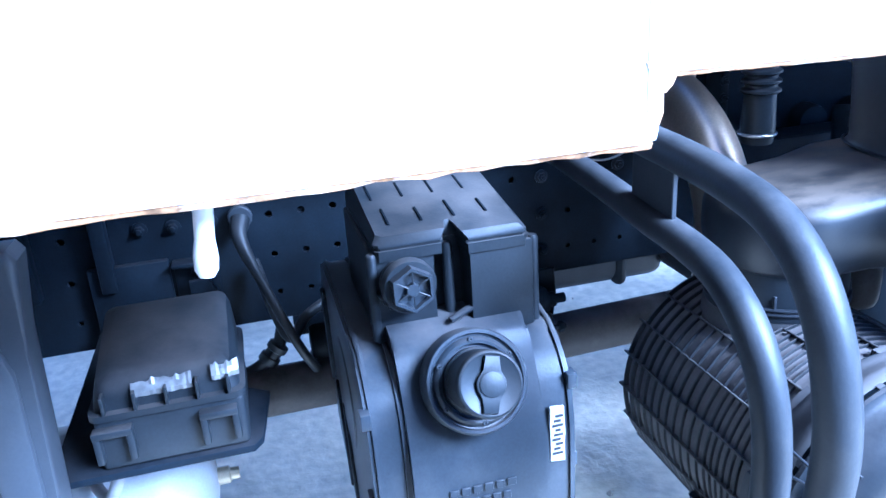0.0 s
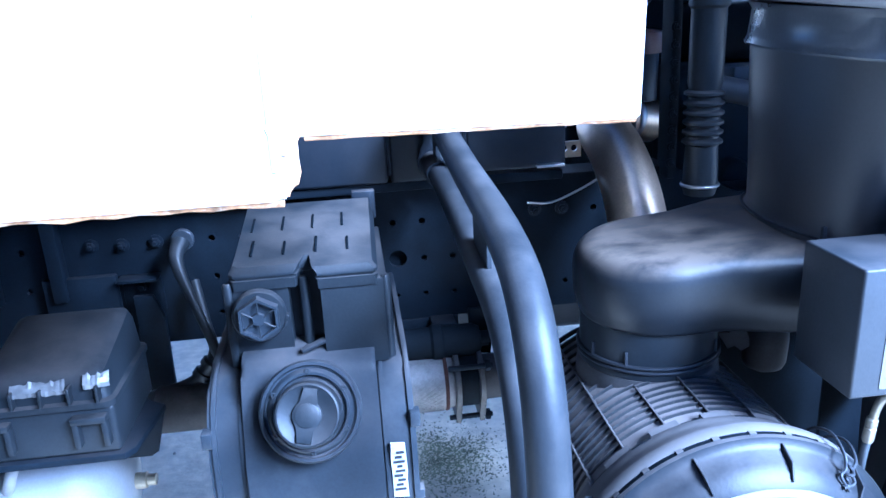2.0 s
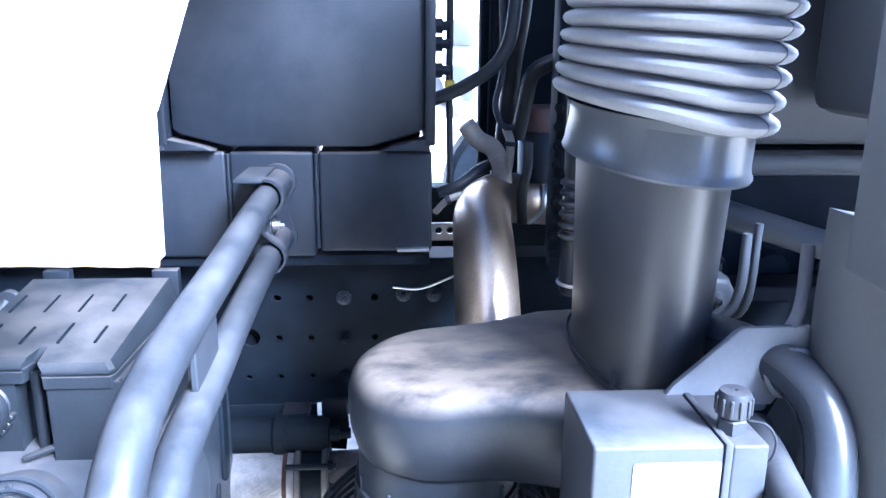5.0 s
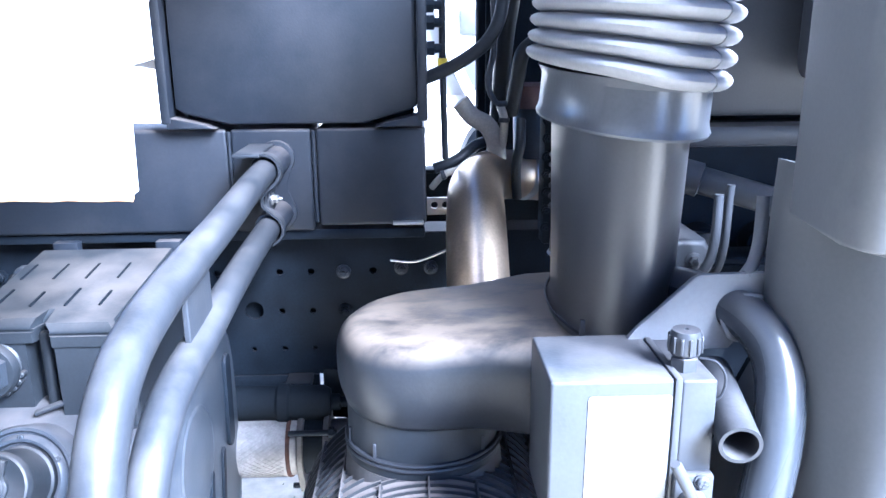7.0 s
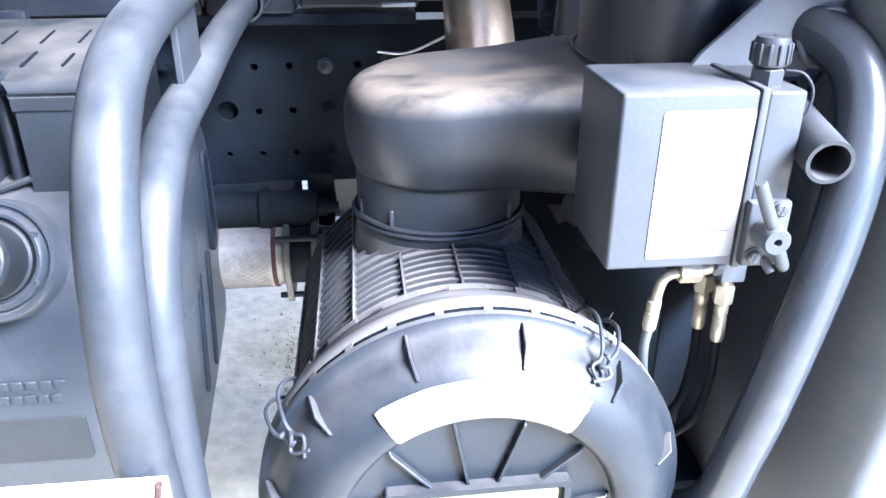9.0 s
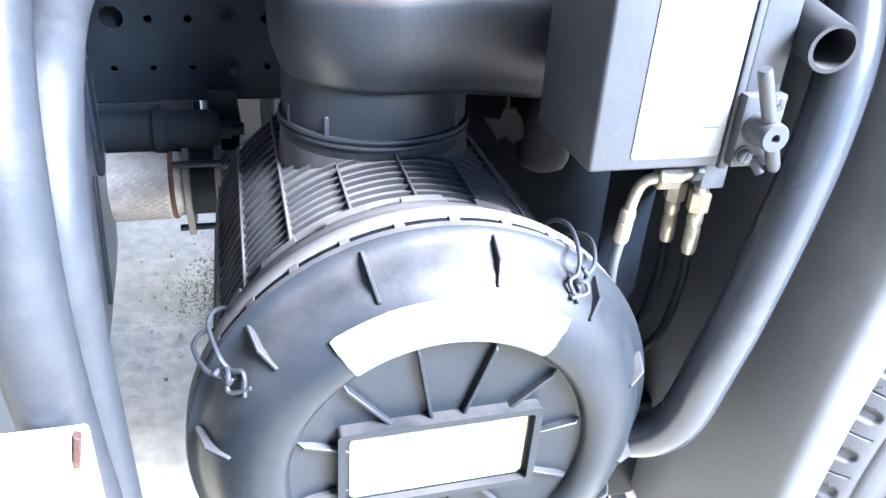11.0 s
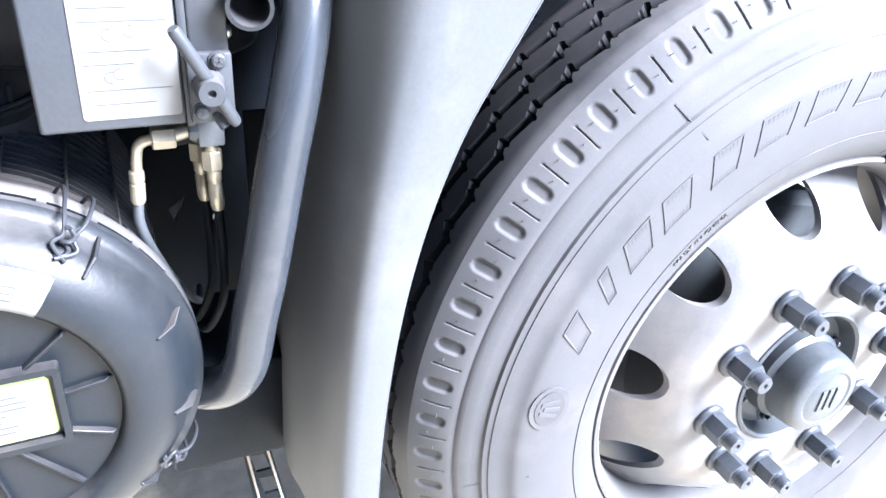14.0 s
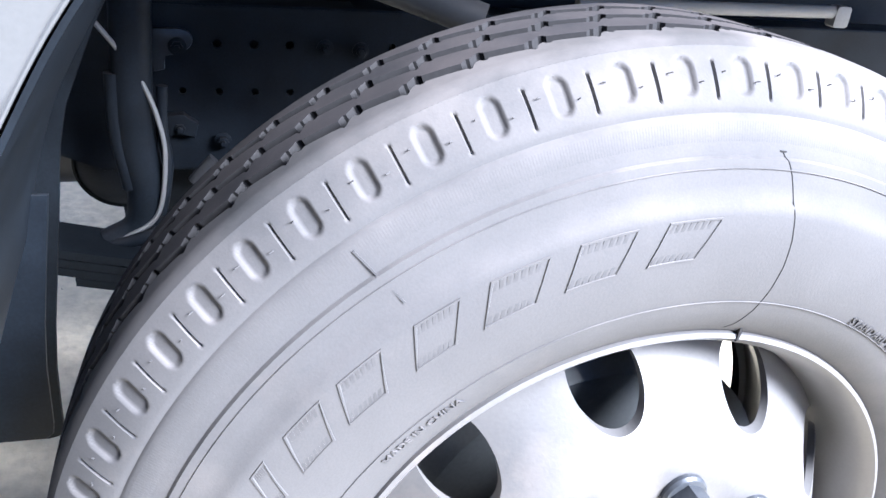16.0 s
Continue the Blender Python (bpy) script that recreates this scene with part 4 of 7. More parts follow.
prism(bm, [(-0.218, 1.256), (-0.2025, 1.255), (-0.2032, 1.240), (-0.2025, 1.231), (-0.2050, 1.223), (-0.2095, 1.2225), (-0.2115, 1.2155), (-0.218, 1.2145)], (0, 0.7165, 0), (1, 0, 0), (0, 0, 1), (0, 0.005, 0), 0.0012, 2)
part("end_fold", bm, M_RUSTY_EDGE, panel, "cream-stained rusty end of the rear sheet")
# white stay rod hooked behind the panel
post = thing("stay_rod", (-0.46, 0.735, 1.19), "short white painted stay rod hanging behind the side panel", "rod")
bm = B()
sweep(bm, rounded([(-0.470, 0.724, 1.300), (-0.473, 0.735, 1.270), (-0.4775, 0.735, 1.222), (-0.4825, 0.735, 1.176)], 0.012), 0.0058, 16)
lathe(bm, (-0.4815, 0.735, 1.186), (-0.10, 0, -1), [(0.0058, 0), (0.0066, 0.005), (0.0072, 0.011), (0.0068, 0.018), (0.0046, 0.022), (0, 0.0228)], 20)
part("rod", bm, M_WHITE, post)

# ---------------------------------------------------------------- paired bent support tubes
TX = -0.035
rail = thing("support_tubes", (TX, 0.75, 0.78), "pair of dusty grey bent steel tubes welded together", "support")
A_ = [(1.50, 1.158), (1.30, 1.150), (1.12, 1.137), (0.96, 1.129), (0.875, 1.121), (0.815, 1.107), (0.772, 1.078), (0.743, 1.035), (0.727, 0.985), (0.720, 0.93), (0.727, 0.86), (0.741, 0.79), (0.757, 0.70), (0.765, 0.60)]
C_ = [(1.50, 1.070), (1.30, 1.066), (1.15, 1.058), (1.02, 1.046), (0.94, 1.040), (0.885, 1.028), (0.840, 1.000), (0.812, 0.962), (0.796, 0.915), (0.790, 0.86), (0.792, 0.79), (0.797, 0.70), (0.80, 0.60)]
bm = B()
sweep(bm, flowing([(TX, y, z) for y, z in A_], 6), 0.0185, 24)
part("outer_tube", bm, M_TUBE, rail)
bm = B()
sweep(bm, flowing([(TX, y, z) for y, z in C_], 6), 0.0175, 24)
part("inner_tube", bm, M_TUBE, rail)
bm = B()
prism(bm, [(0.970, 1.124), (0.970, 1.058), (1.055, 1.063), (1.055, 1.129)], (TX - 0.003, 0, 0), (0, 1, 0), (0, 0, 1), (0.006, 0, 0), 0.001, 1)
part("spacer_plate", bm, M_TUBE, rail)
bm = B()
prism(bm, [(1.40, 1.130), (1.40, 1.080), (1.46, 1.080), (1.46, 1.130)], (TX - 0.003, 0, 0), (0, 1, 0), (0, 0, 1), (0.006, 0, 0), 0.001, 1)
part("spacer_plate", bm, M_TUBE, rail)
# waisted plate, sleeves and strap where the tubes meet the beam
bm = B()
poly = arc(0.0, 1.158, 0.0285, -40, 220, 18) + [(-0.013, 1.122), (-0.013, 1.106)] + arc(0.0, 1.069, 0.0275, 140, 400, 18) + [(0.013, 1.106), (0.013, 1.122)]
prism(bm, [(TX + a, b) for a, b in poly], (0, 1.500, 0), (1, 0, 0), (0, 0, 1), (0, 0.009, 0), 0.002, 2)
part("base_plate", bm, M_BEAM, rail)
for z, r in ((1.1560, 0.0225), (1.0690, 0.0215)):
    bm = B()
    lathe(bm, (TX, 0, z), (0, 1, 0), [(r - 0.004, 1.402), (r - 0.001, 1.402), (r, 1.404), (r, 1.502)], 32, close=False)
    part("sleeve", bm, M_BEAM, rail)
bm = B()
mid_out, mid_in = [(0.001, 1.122), (-0.003, 1.117), (-0.003, 1.105), (0.001, 1.100)], [(-0.003, 1.100), (-0.007, 1.105), (-0.007, 1.117), (-0.003, 1.122)]
poly = arc(0, 1.156, 0.0262, 96, -62, 16) + mid_out + arc(0, 1.069, 0.0252, 62, -80, 16) + arc(0, 1.069, 0.0218, -80, 66, 16) + mid_in + arc(0, 1.156, 0.0228, -66, 96, 16)
prism(bm, [(TX + a, b) for a, b in poly], (0, 1.384, 0), (1, 0, 0), (0, 0, 1), (0, 0.022, 0), 0.0008, 1)
part("strap", bm, M_TUBE, rail)
bm = B()
box(bm, TX - 0.041, TX - 0.002, 1.376, 1.498, 1.1775, 1.1825, 0.001)
part("tab", bm, M_TUBE, rail)
bm = B()
bolt(bm, (TX + 0.003, 1.425, 1.108), (1, -0.1, 0), 0.0065, 0.008)
part("bolt", bm, M_STEEL, rail)
# white skirt board before the feet of the tubes
skirt = thing("skirt_board", (-0.35, 0.70, 0.4), "white painted skirt board with a lipped top edge", "board")
bm = B()
box(bm, -1.2, -0.015, 0.6985, 0.7045, 0.45, 0.884, 0.002)
part("board", bm, M_WHITE, skirt)
bm = B()
prism(bm, [(-1.2, 0.864), (-0.0245, 0.864), (-0.0205, 0.887), (-1.2, 0.889)], (0, 0.6935, 0), (1, 0, 0), (0, 0, 1), (0, 0.0048, 0), 0.0015, 2)
part("top_lip", bm, M_WHITE, skirt)
bm = B()
prism(bm, [(-0.0235, 0.8655), (-0.0205, 0.8655), (-0.0172, 0.884), (-0.0202, 0.886)], (0, 0.6925, 0), (1, 0, 0), (0, 0, 1), (0, 0.0058, 0), 0.0006, 1)
part("rusty_end", bm, M_RUST, skirt, "rust-red end of the lip")
bm = B()
box(bm, -0.11, -0.03, 0.7048, 0.712, 0.56, 0.64, 0.002)
part("cleat", bm, M_TUBE, skirt)

# ---------------------------------------------------------------- fluid tank with its pump
tank = thing("fluid_tank", (-0.24, 1.2, 0.5), "dark grey plastic fluid tank with round filler cap", "tank")
TP = [(1.024, 0.50), (1.018, 0.62), (1.015, 0.74), (1.017, 0.79), (1.025, 0.828), (1.043, 0.872), (1.062, 0.906), (1.085, 0.924), (1.15, 0.932), (1.36, 0.930), (1.415, 0.91), (1.44, 0.86),
      (1.448, 0.74), (1.435, 0.62), (1.40, 0.585), (1.12, 0.505), (1.05, 0.492)]
TP = [(v.x, v.y) for v in flowing(TP, 3)]


def grown(poly, d):
    out = []
    n = len(poly)
    for i in range(n):
        a, b = Vector(poly[i - 1]), Vector(poly[(i + 1) % n])
        t = (b - a).normalized()
        p = Vector(poly[i]) + Vector((-t.y, t.x)) * d
        out.append((p.x, p.y))
    return out


BP = [(1.036, 0.495), (1.031, 0.62), (1.029, 0.74), (1.031, 0.80), (1.038, 0.838), (1.054, 0.869), (1.084, 0.894), (1.13, 0.907), (1.36, 0.910), (1.42, 0.90), (1.452, 0.86),
      (1.458, 0.74), (1.445, 0.61), (1.405, 0.575), (1.12, 0.496), (1.06, 0.484)]
BP = [(v.x, v.y) for v in flowing(BP, 3)]
bm = B()
prism(bm, TP, (-0.326, 0, 0), (0, 1, 0), (0, 0, 1), (0.163, 0, 0), 0.007, 3)
body = part("body", bm, M_TANK, tank)
for x0 in (-0.370, -0.166):
    bm = B()
    prism(bm, grown(BP, 0.0), (x0, 0, 0), (0, 1, 0), (0, 0, 1), (0.045, 0, 0), 0.006, 3)
    part("end_band", bm, M_TANK, tank)
    for dx in (0.008, 0.041):
        bm = B()
        prism(bm, grown(BP, 0.0035), (x0 + dx - 0.003, 0, 0), (0, 1, 0), (0, 0, 1), (0.006, 0, 0), 0.002, 1)
        part("band_rib", bm, M_TANK, tank)
# recessed oval on the end faces; dark bars paint in the shaded slanting grooves
for x, s in ((-0.370, -1), (-0.121, 1)):
    bm = B()
    lathe(bm, (x, 1.23, 0.78), (s, 0, 0), [(0.078, 0.0005), (0.074, 0.0025), (0.070, 0.0025), (0.062, 0.0012), (0.03, 0.0010), (0.0, 0.0010)], 40)
    part("end_boss", bm, M_TANK, tank)
    for y in (1.26, 1.33):
        bm = B()
        prism(bm, round_rect(0.017, 0.17, 0.008), (x, y, 0.650), (0, 0.9, 0.1), (0, 0.25, 0.97), (s * 0.004, 0, 0), 0.0015, 1)
        part("end_groove", bm, M_CHASSIS, tank)
    # dark plate painting the shade of a narrow pocket
    bm = B()
    prism(bm, round_rect(0.030, 0.15, 0.010), (x, 1.40, 0.79), (0, 1, 0), (0, 0.06, 1), (s * 0.006, 0, 0), 0.002, 1)
    part("strap", bm, M_CHASSIS, tank)
    for dz in (-0.05, 0.06):
        bm = B()
        box(bm, x - 0.006, x + 0.006, 1.034, 1.052, 0.78 + dz, 0.80 + dz, 0.001)
        part("clip", bm, M_TANK, tank)
# filler: tilted ring, screws and a cap with a grip bar
FC = Vector((-0.2435, 1.0255, 0.8825))
FD = Vector((0.01, -0.905, 0.425))
bm = B()
lathe(bm, FC, FD, [(0.0600, -0.05), (0.0600, 0.006), (0.0575, 0.010), (0.0540, 0.010), (0.0525, 0.006), (0.0505, 0.0055), (0.0490, 0.010), (0.0455, 0.0125), (0.0425, 0.012), (0.041, 0.004), (0.039, 0.004), (0.0, 0.004)], 64)
filler = part("filler_ring", bm, M_TANK, tank)
fu, fv, fw = axes(FD)
for k in range(6):
    a = radians(30 + 60 * k)
    bm = B()
    lathe(bm, FC + (fu * math.cos(a) + fv * math.sin(a)) * 0.0470 + fw * 0.0105, FD, [(0.0034, 0), (0.0034, 0.0022), (0.0026, 0.003), (0.0012, 0.003), (0.001, 0.001), (0, 0.001)], 14)
    part("screw", bm, M_TANK, filler)
bm = B()
lathe(bm, FC, FD, [(0.0385, 0.0), (0.0385, 0.012), (0.0360, 0.014), (0.0360, 0.050), (0.0368, 0.052), (0.0366, 0.059), (0.0350, 0.0625), (0.0330, 0.0635), (0.0315, 0.0625), (0.0, 0.0615)], 48)
fcap = part("filler_cap", bm, M_BLACK, tank)
bm = B()
grip = [(-0.0085, 0.030), (0.0085, 0.030), (0.0085, 0.0145)] + arc(0, 0, 0.0165, 45, -45, 8) + [(0.0085, -0.0145), (0.0085, -0.030), (-0.0085, -0.030), (-0.0085, -0.0145)] + arc(0, 0, 0.0165, 225, 135, 8) + [(-0.0085, 0.0145)]
ga = radians(-12)
prism(bm, [(x * math.cos(ga) - y * math.sin(ga), x * math.sin(ga) + y * math.cos(ga)) for x, y in grip], FC + fw * 0.061, fu, fv, fw * 0.006, 0.0012, 2)
part("grip", bm, M_BLACK, fcap)
bm = B()
lathe(bm, FC + fw * 0.067, FD, [(0.0135, 0), (0.0135, 0.0012), (0.0120, 0.0018), (0, 0.0018)], 32)
part("grip_disc", bm, M_BLACK, fcap)
# moulded writing and plaque that cannot be read: plain bars
for z, w in ((0.745, 0.085), (0.728, 0.078)):
    for k in range(6):
        bm = B()
        x = -0.285 + w * k / 6
        box(bm, x, x + w / 8, 1.0125, 1.0180, z - 0.0048, z + 0.0048, 0.0005, 1)
        part("moulded_bar", bm, M_TANK, tank)
bm = B()
prism(bm, round_rect(0.105, 0.055, 0.004), (-0.245, 1.0165, 0.675), (1, 0, 0), (0, 0, 1), (0, -0.002, 0), 0.0006, 1)
part("plaque", bm, M_BLACK, tank)
# foil label on the right-hand band
bm = B()
prism(bm, [(-0.010, -0.037), (0.009, -0.039), (0.0085, -0.012), (0.0095, 0.0), (0.008, 0.037), (-0.0095, 0.039), (-0.0105, 0.012), (-0.009, 0.004)], (-0.1445, 1.0245, 0.788), (1, 0, 0), (0, 0, 1), (0, 0.004, 0), 0.0005, 1)
foil = part("foil_label", bm, M_FOIL, tank, "torn silver foil label")
for k in range(9):
    bm = B()
    box(bm, -0.1520 + 0.002 * (k % 3), -0.1380 - 0.003 * (k % 2), 1.0238, 1.0247, 0.760 + 0.0065 * k, 0.7635 + 0.0065 * k)
    part("print_bar", bm, M_INK2, foil)
# strap hook on top of the tank front
bm = B()
prism(bm, [(0, -0.004), (0.036, -0.005), (0.046, -0.003), (0.047, 0.002), (0.040, 0.006), (0, 0.005)], (-0.252, 1.088, 0.929), (0.90, 0.30, 0.25), (-0.30, 0.85, 0.15), (0, -0.002, 0.005), 0.0013, 2)
part("hook", bm, M_TUBE, tank)

pump = thing("dosing_pump", (-0.225, 1.16, 0.965), "black plastic dosing pump with ribbed lid on the tank", "pump")
bm = B()
poly = [(-0.336, 1.108), (-0.262, 1.108), (-0.262, 1.135), (-0.222, 1.135), (-0.222, 1.092), (-0.146, 1.092), (-0.141, 1.097), (-0.141, 1.32), (-0.336, 1.32)]
prism(bm, poly, (0, 0, 0.905), (1, 0, 0), (0, 1, 0), (0, 0, 0.112), 0.003, 2)
part("body", bm, M_BLACK, pump)
bm = B()
lid = [(-0.332, 1.112), (-0.326, 1.105), (-0.252, 1.105), (-0.247, 1.126), (-0.228, 1.126), (-0.224, 1.090), (-0.155, 1.090), (-0.151, 1.096), (-0.147, 1.318), (-0.332, 1.318)]
n = len(lid)
rings = []
for z, inset, rise in ((1.010, 0.0, 0.0), (1.0225, 0.0, 0.0), (1.0230, 0.0022, 0.0), (1.0262, 0.0024, 0.0), (1.0266, 0.0, 0.0), (1.0300, 0.0002, 0.004), (1.0370, 0.006, 0.026)):
    rings.append([bm.verts.new((x + inset * (1 if x < -0.24 else -1), y + (inset if y < 1.2 else -inset), z + rise * (y - 1.09) / 0.22)) for x, y in lid])
for p, q in zip(rings, rings[1:]):
    for i in range(n):
        bm.faces.new((p[i], p[(i + 1) % n], q[(i + 1) % n], q[i]))
bm.faces.new(rings[0])
bm.faces.new(rings[-1])
plid = part("lid", bm, M_BLACK, pump)
for k in range(4):
    for x, y0, y1 in ((-0.306 + 0.040 * k, 1.138, 1.185 - 0.008 * (k % 2)), (-0.312 + 0.040 * k, 1.215, 1.262)):
        bm = B()
        z = 1.0378 + 0.026 * ((y0 + y1) / 2 - 1.09) / 0.22
        box(bm, x - 0.0015, x + 0.0015, y0, y1, z - 0.004, z + 0.0006, 0.0004, 1, turn=pose(0, 0, 0, 6.7, 0, 0))
        part("lid_slit", bm, M_DARK, plid)
for x, y in ((-0.335, 1.112), (-0.243, 1.118), (-0.143, 1.098)):
    bm = B()
    lathe(bm, (x, y, 0.91), (0, 0, 1), [(0.0065, 0), (0.0065, 0.106), (0.0045, 0.109), (0, 0.109)], 16)
    part("screw_post", bm, M_BLACK, pump)
for x, y in ((-0.30, 1.31), (-0.16, 1.31)):
    bm = B()
    box(bm, x - 0.017, x + 0.017, y + 0.008, y + 0.024, 1.03, 1.072, 0.002)
    part("lid_lug", bm, M_BEAM, pump)
# port with knurled ring and hexagon plug
PC = Vector((-0.2985, 1.108, 0.982))
PD = Vector((0.06, -1, 0.08))
bm = B()
lathe(bm, PC, PD, [(0.030, -0.02), (0.030, 0.004), (0.0275, 0.006), (0.0275, 0.012), (0.0325, 0.014), (0.0325, 0.022), (0.0300, 0.026), (0, 0.026)], 48)
port = part("port", bm, M_BLACK, pump)
pu, pv, pw = axes(PD)
for k in range(10):
    a = radians(200 + 16 * k)
    o = PC + (pu * math.cos(a) + pv * math.sin(a)) * 0.032 + pw * 0.008
    bm = B()
    lathe(bm, o, PD, [(0.004, -0.01), (0.004, 0.004), (0.003, 0.005)], 8)
    part("knurl", bm, M_BLACK, port)
bm = B()
out, inn = hexagon(0.0270, 30), hexagon(0.0225, 30)
ro = [bm.verts.new(PC + pw * 0.025 + pu * x + pv * y) for x, y in out]
rt = [bm.verts.new(PC + pw * 0.0400 + pu * x * 0.97 + pv * y * 0.97) for x, y in out]
ri = [bm.verts.new(PC + pw * 0.0400 + pu * x + pv * y) for x, y in inn]
rb = [bm.verts.new(PC + pw * 0.0320 + pu * x + pv * y) for x, y in inn]
for p, q in ((ro, rt), (rt, ri), (ri, rb)):
    for i in range(6):
        bm.faces.new((p[i], p[(i + 1) % 6], q[(i + 1) % 6], q[i]))
bm.faces.new(rb)
part("hex_plug", bm, M_TANK, port)
for k in range(6):
    a = radians(30 + 60 * k)
    bm = B()
    d = pu * math.cos(a) + pv * math.sin(a)
    sweep(bm, [PC + pw * 0.0385 + d * 0.007, PC + pw * 0.0385 + d * 0.0215], 0.0011, 6)
    part("plug_spoke", bm, M_BLACK, port)
bm = B()
prism(bm, hexagon(0.0085, 30), PC + pw * 0.031, pu, pv, pw * 0.0075, 0.0006, 1)
part("plug_boss", bm, M_TANK, port)

# ---------------------------------------------------------------- relay box on its shelf
relay = thing("relay_box", (-0.585, 1.22, 0.79), "black plastic relay box with torn silver tape on its lid", "relay box")
bm = B()
box(bm, -0.668, -0.500, 1.128, 1.300, 0.796, 0.864, 0.006, 3)
part("body", bm, M_BLACK, relay)
bm = B()
a = [(-0.672, 1.122), (-0.496, 1.122), (-0.496, 1.305), (-0.672, 1.305)]
zs = [(0.864, 0.0, 0.0), (0.872, 0.0, 0.0), (0.874, 0.006, 0.007), (0.905, 0.009, 0.009), (0.919, 0.013, 0.014), (0.9255, 0.024, 0.026)]
rings = []
for z, ix, iy in zs:
    w, h, r = 0.176 - 2 * ix, 0.183 - 2 * iy, 0.014
    rings.append([bm.verts.new((-0.584 + x, 1.2135 + y, z + 0.018 * (y / 0.09) * (1 if z > 0.88 else 0))) for x, y in round_rect(w, h, r, 4)])
for p, q in zip(rings, rings[1:]):
    for i in range(len(p)):
        bm.faces.new((p[i], p[(i + 1) % len(p)], q[(i + 1) % len(p)], q[i]))
bm.faces.new(rings[0])
bm.faces.new(rings[-1])
rlid = part("lid", bm, M_BLACK, relay)
for k in range(5):
    x = -0.652 + 0.0345 * k
    bm = B()
    box(bm, x - 0.0018, x + 0.0018, 1.118, 1.134, 0.874, 0.896, 0.0006, 1)
    part("lid_rib", bm, M_BLACK, rlid)
for x in (-0.648, -0.530):
    bm = B()
    box(bm, x - 0.022, x + 0.022, 1.114, 1.130, 0.846, 0.855, 0.002)
    box(bm, x - 0.022, x - 0.014, 1.116, 1.130, 0.812, 0.848, 0.002)
    box(bm, x + 0.014, x + 0.022, 1.116, 1.130, 0.812, 0.848, 0.002)
    part("latch", bm, M_BLACK, relay)
rs = random.Random(9)
for (x0, x1, nx) in ((-0.620, -0.553, 20), (-0.531, -0.500, 10)):
    bm = B()
    g = []
    for i in range(nx + 1):
        row = []
        for j in range(4):
            x = x0 + (x1 - x0) * i / nx
            z = 0.887 + 0.0058 * j + (0.004 if x0 > -0.54 else 0) + rs.uniform(-0.0007, 0.0007) + (rs.uniform(-0.0035, 0.0015) if j == 3 else 0)
            row.append(bm.verts.new((x, 1.1285 - 0.0035 + (0.5 * max(0.0, x + 0.512) if x0 > -0.54 else 0.0) + (0.004 * max(0, j - 1)) + rs.uniform(-0.0012, 0.0006), z)))
        g.append(row)
    for i in range(nx):
        for j in range(3):
            bm.faces.new((g[i][j], g[i + 1][j], g[i + 1][j + 1], g[i][j + 1]))
    part("silver_tape", bm, M_TAPE, relay, "crumpled silver tape", smooth=15)
shelf = thing("bracket_shelf", (-0.58, 1.3, 0.78), "black steel bracket shelf bolted to the chassis", "bracket")
bm = B()
prism(bm, [(-0.73, 1.125), (-0.497, 1.125), (-0.486, 1.140), (-0.472, 1.25), (-0.585, 1.33), (-0.60, 1.54), (-0.73, 1.54)], (0, 0, 0.784), (1, 0, 0), (0, 1, 0), (0, 0, 0.010), 0.002)
part("plate", bm, M_CHASSIS, shelf)
bm = B()
box(bm, -0.73, -0.605, 1.545, 1.562, 0.775, 0.90, 0.003)
part("back_plate", bm, M_CHASSIS, shelf)
bm = B()
prism(bm, [(-0.60, 0.712), (-0.505, 0.709), (-0.494, 0.716), (-0.474, 0.786), (-0.60, 0.786)], (0, 1.250, 0), (1, 0, 0), (0, 0, 1), (0, 0.006, 0), 0.002)
part("flange", bm, M_CHASSIS, shelf)
bm = B()
prism(bm, [(-0.578, 0.66), (-0.532, 0.66), (-0.530, 0.82), (-0.545, 0.86), (-0.578, 0.86)], (0, 1.535, 0), (1, 0, 0), (0, 0, 1), (0, 0.012, 0), 0.002)
part("hanger", bm, M_CHASSIS, shelf)
bm = B()
sweep(bm, flowing([(-0.585, 1.50, 0.675), (-0.54, 1.49, 0.690), (-0.49, 1.49, 0.706), (-0.455, 1.49, 0.735), (-0.44, 1.50, 0.77)], 6), 0.011, 12)
lathe(bm, (-0.462, 1.49, 0.728), (0.6, 0, 0.7), [(0.011, -0.02), (0.018, -0.018), (0.018, -0.006), (0.014, -0.004), (0.014, 0.006), (0.018, 0.008), (0.018, 0.018), (0.011, 0.02)], 16)
part("pipe_joint", bm, M_BLACK, shelf)
# grey guard plate beside the relay box
store = thing("guard_plate", (-0.9, 1.02, 0.5), "blue-grey painted steel guard plate beside the relay box", "plate")
bm = B()
prism(bm, [(-1.30, 0.42), (-0.700, 0.42), (-0.672, 1.02), (-0.660, 1.105), (-0.667, 1.115), (-1.30, 1.115)], (0, 1.0, 0), (1, 0, 0), (0, 0, 1), (0, 0.045, 0), 0.006, 3)
part("sheet", bm, M_PUMP, store)
bm = B()
prism(bm, [(-0.73, 0.42), (-0.705, 0.42), (-0.685, 1.00), (-0.703, 1.075), (-0.725, 1.00)], (0, 0.992, 0), (1, 0, 0), (0, 0, 1), (0, 0.012, 0), 0.005, 2)
part("fold", bm, M_PUMP, store)
bm = B()
box(bm, -1.0, -0.94, 1.03, 1.56, 0.80, 0.86, 0.006)
part("arm", bm, M_CHASSIS, store)

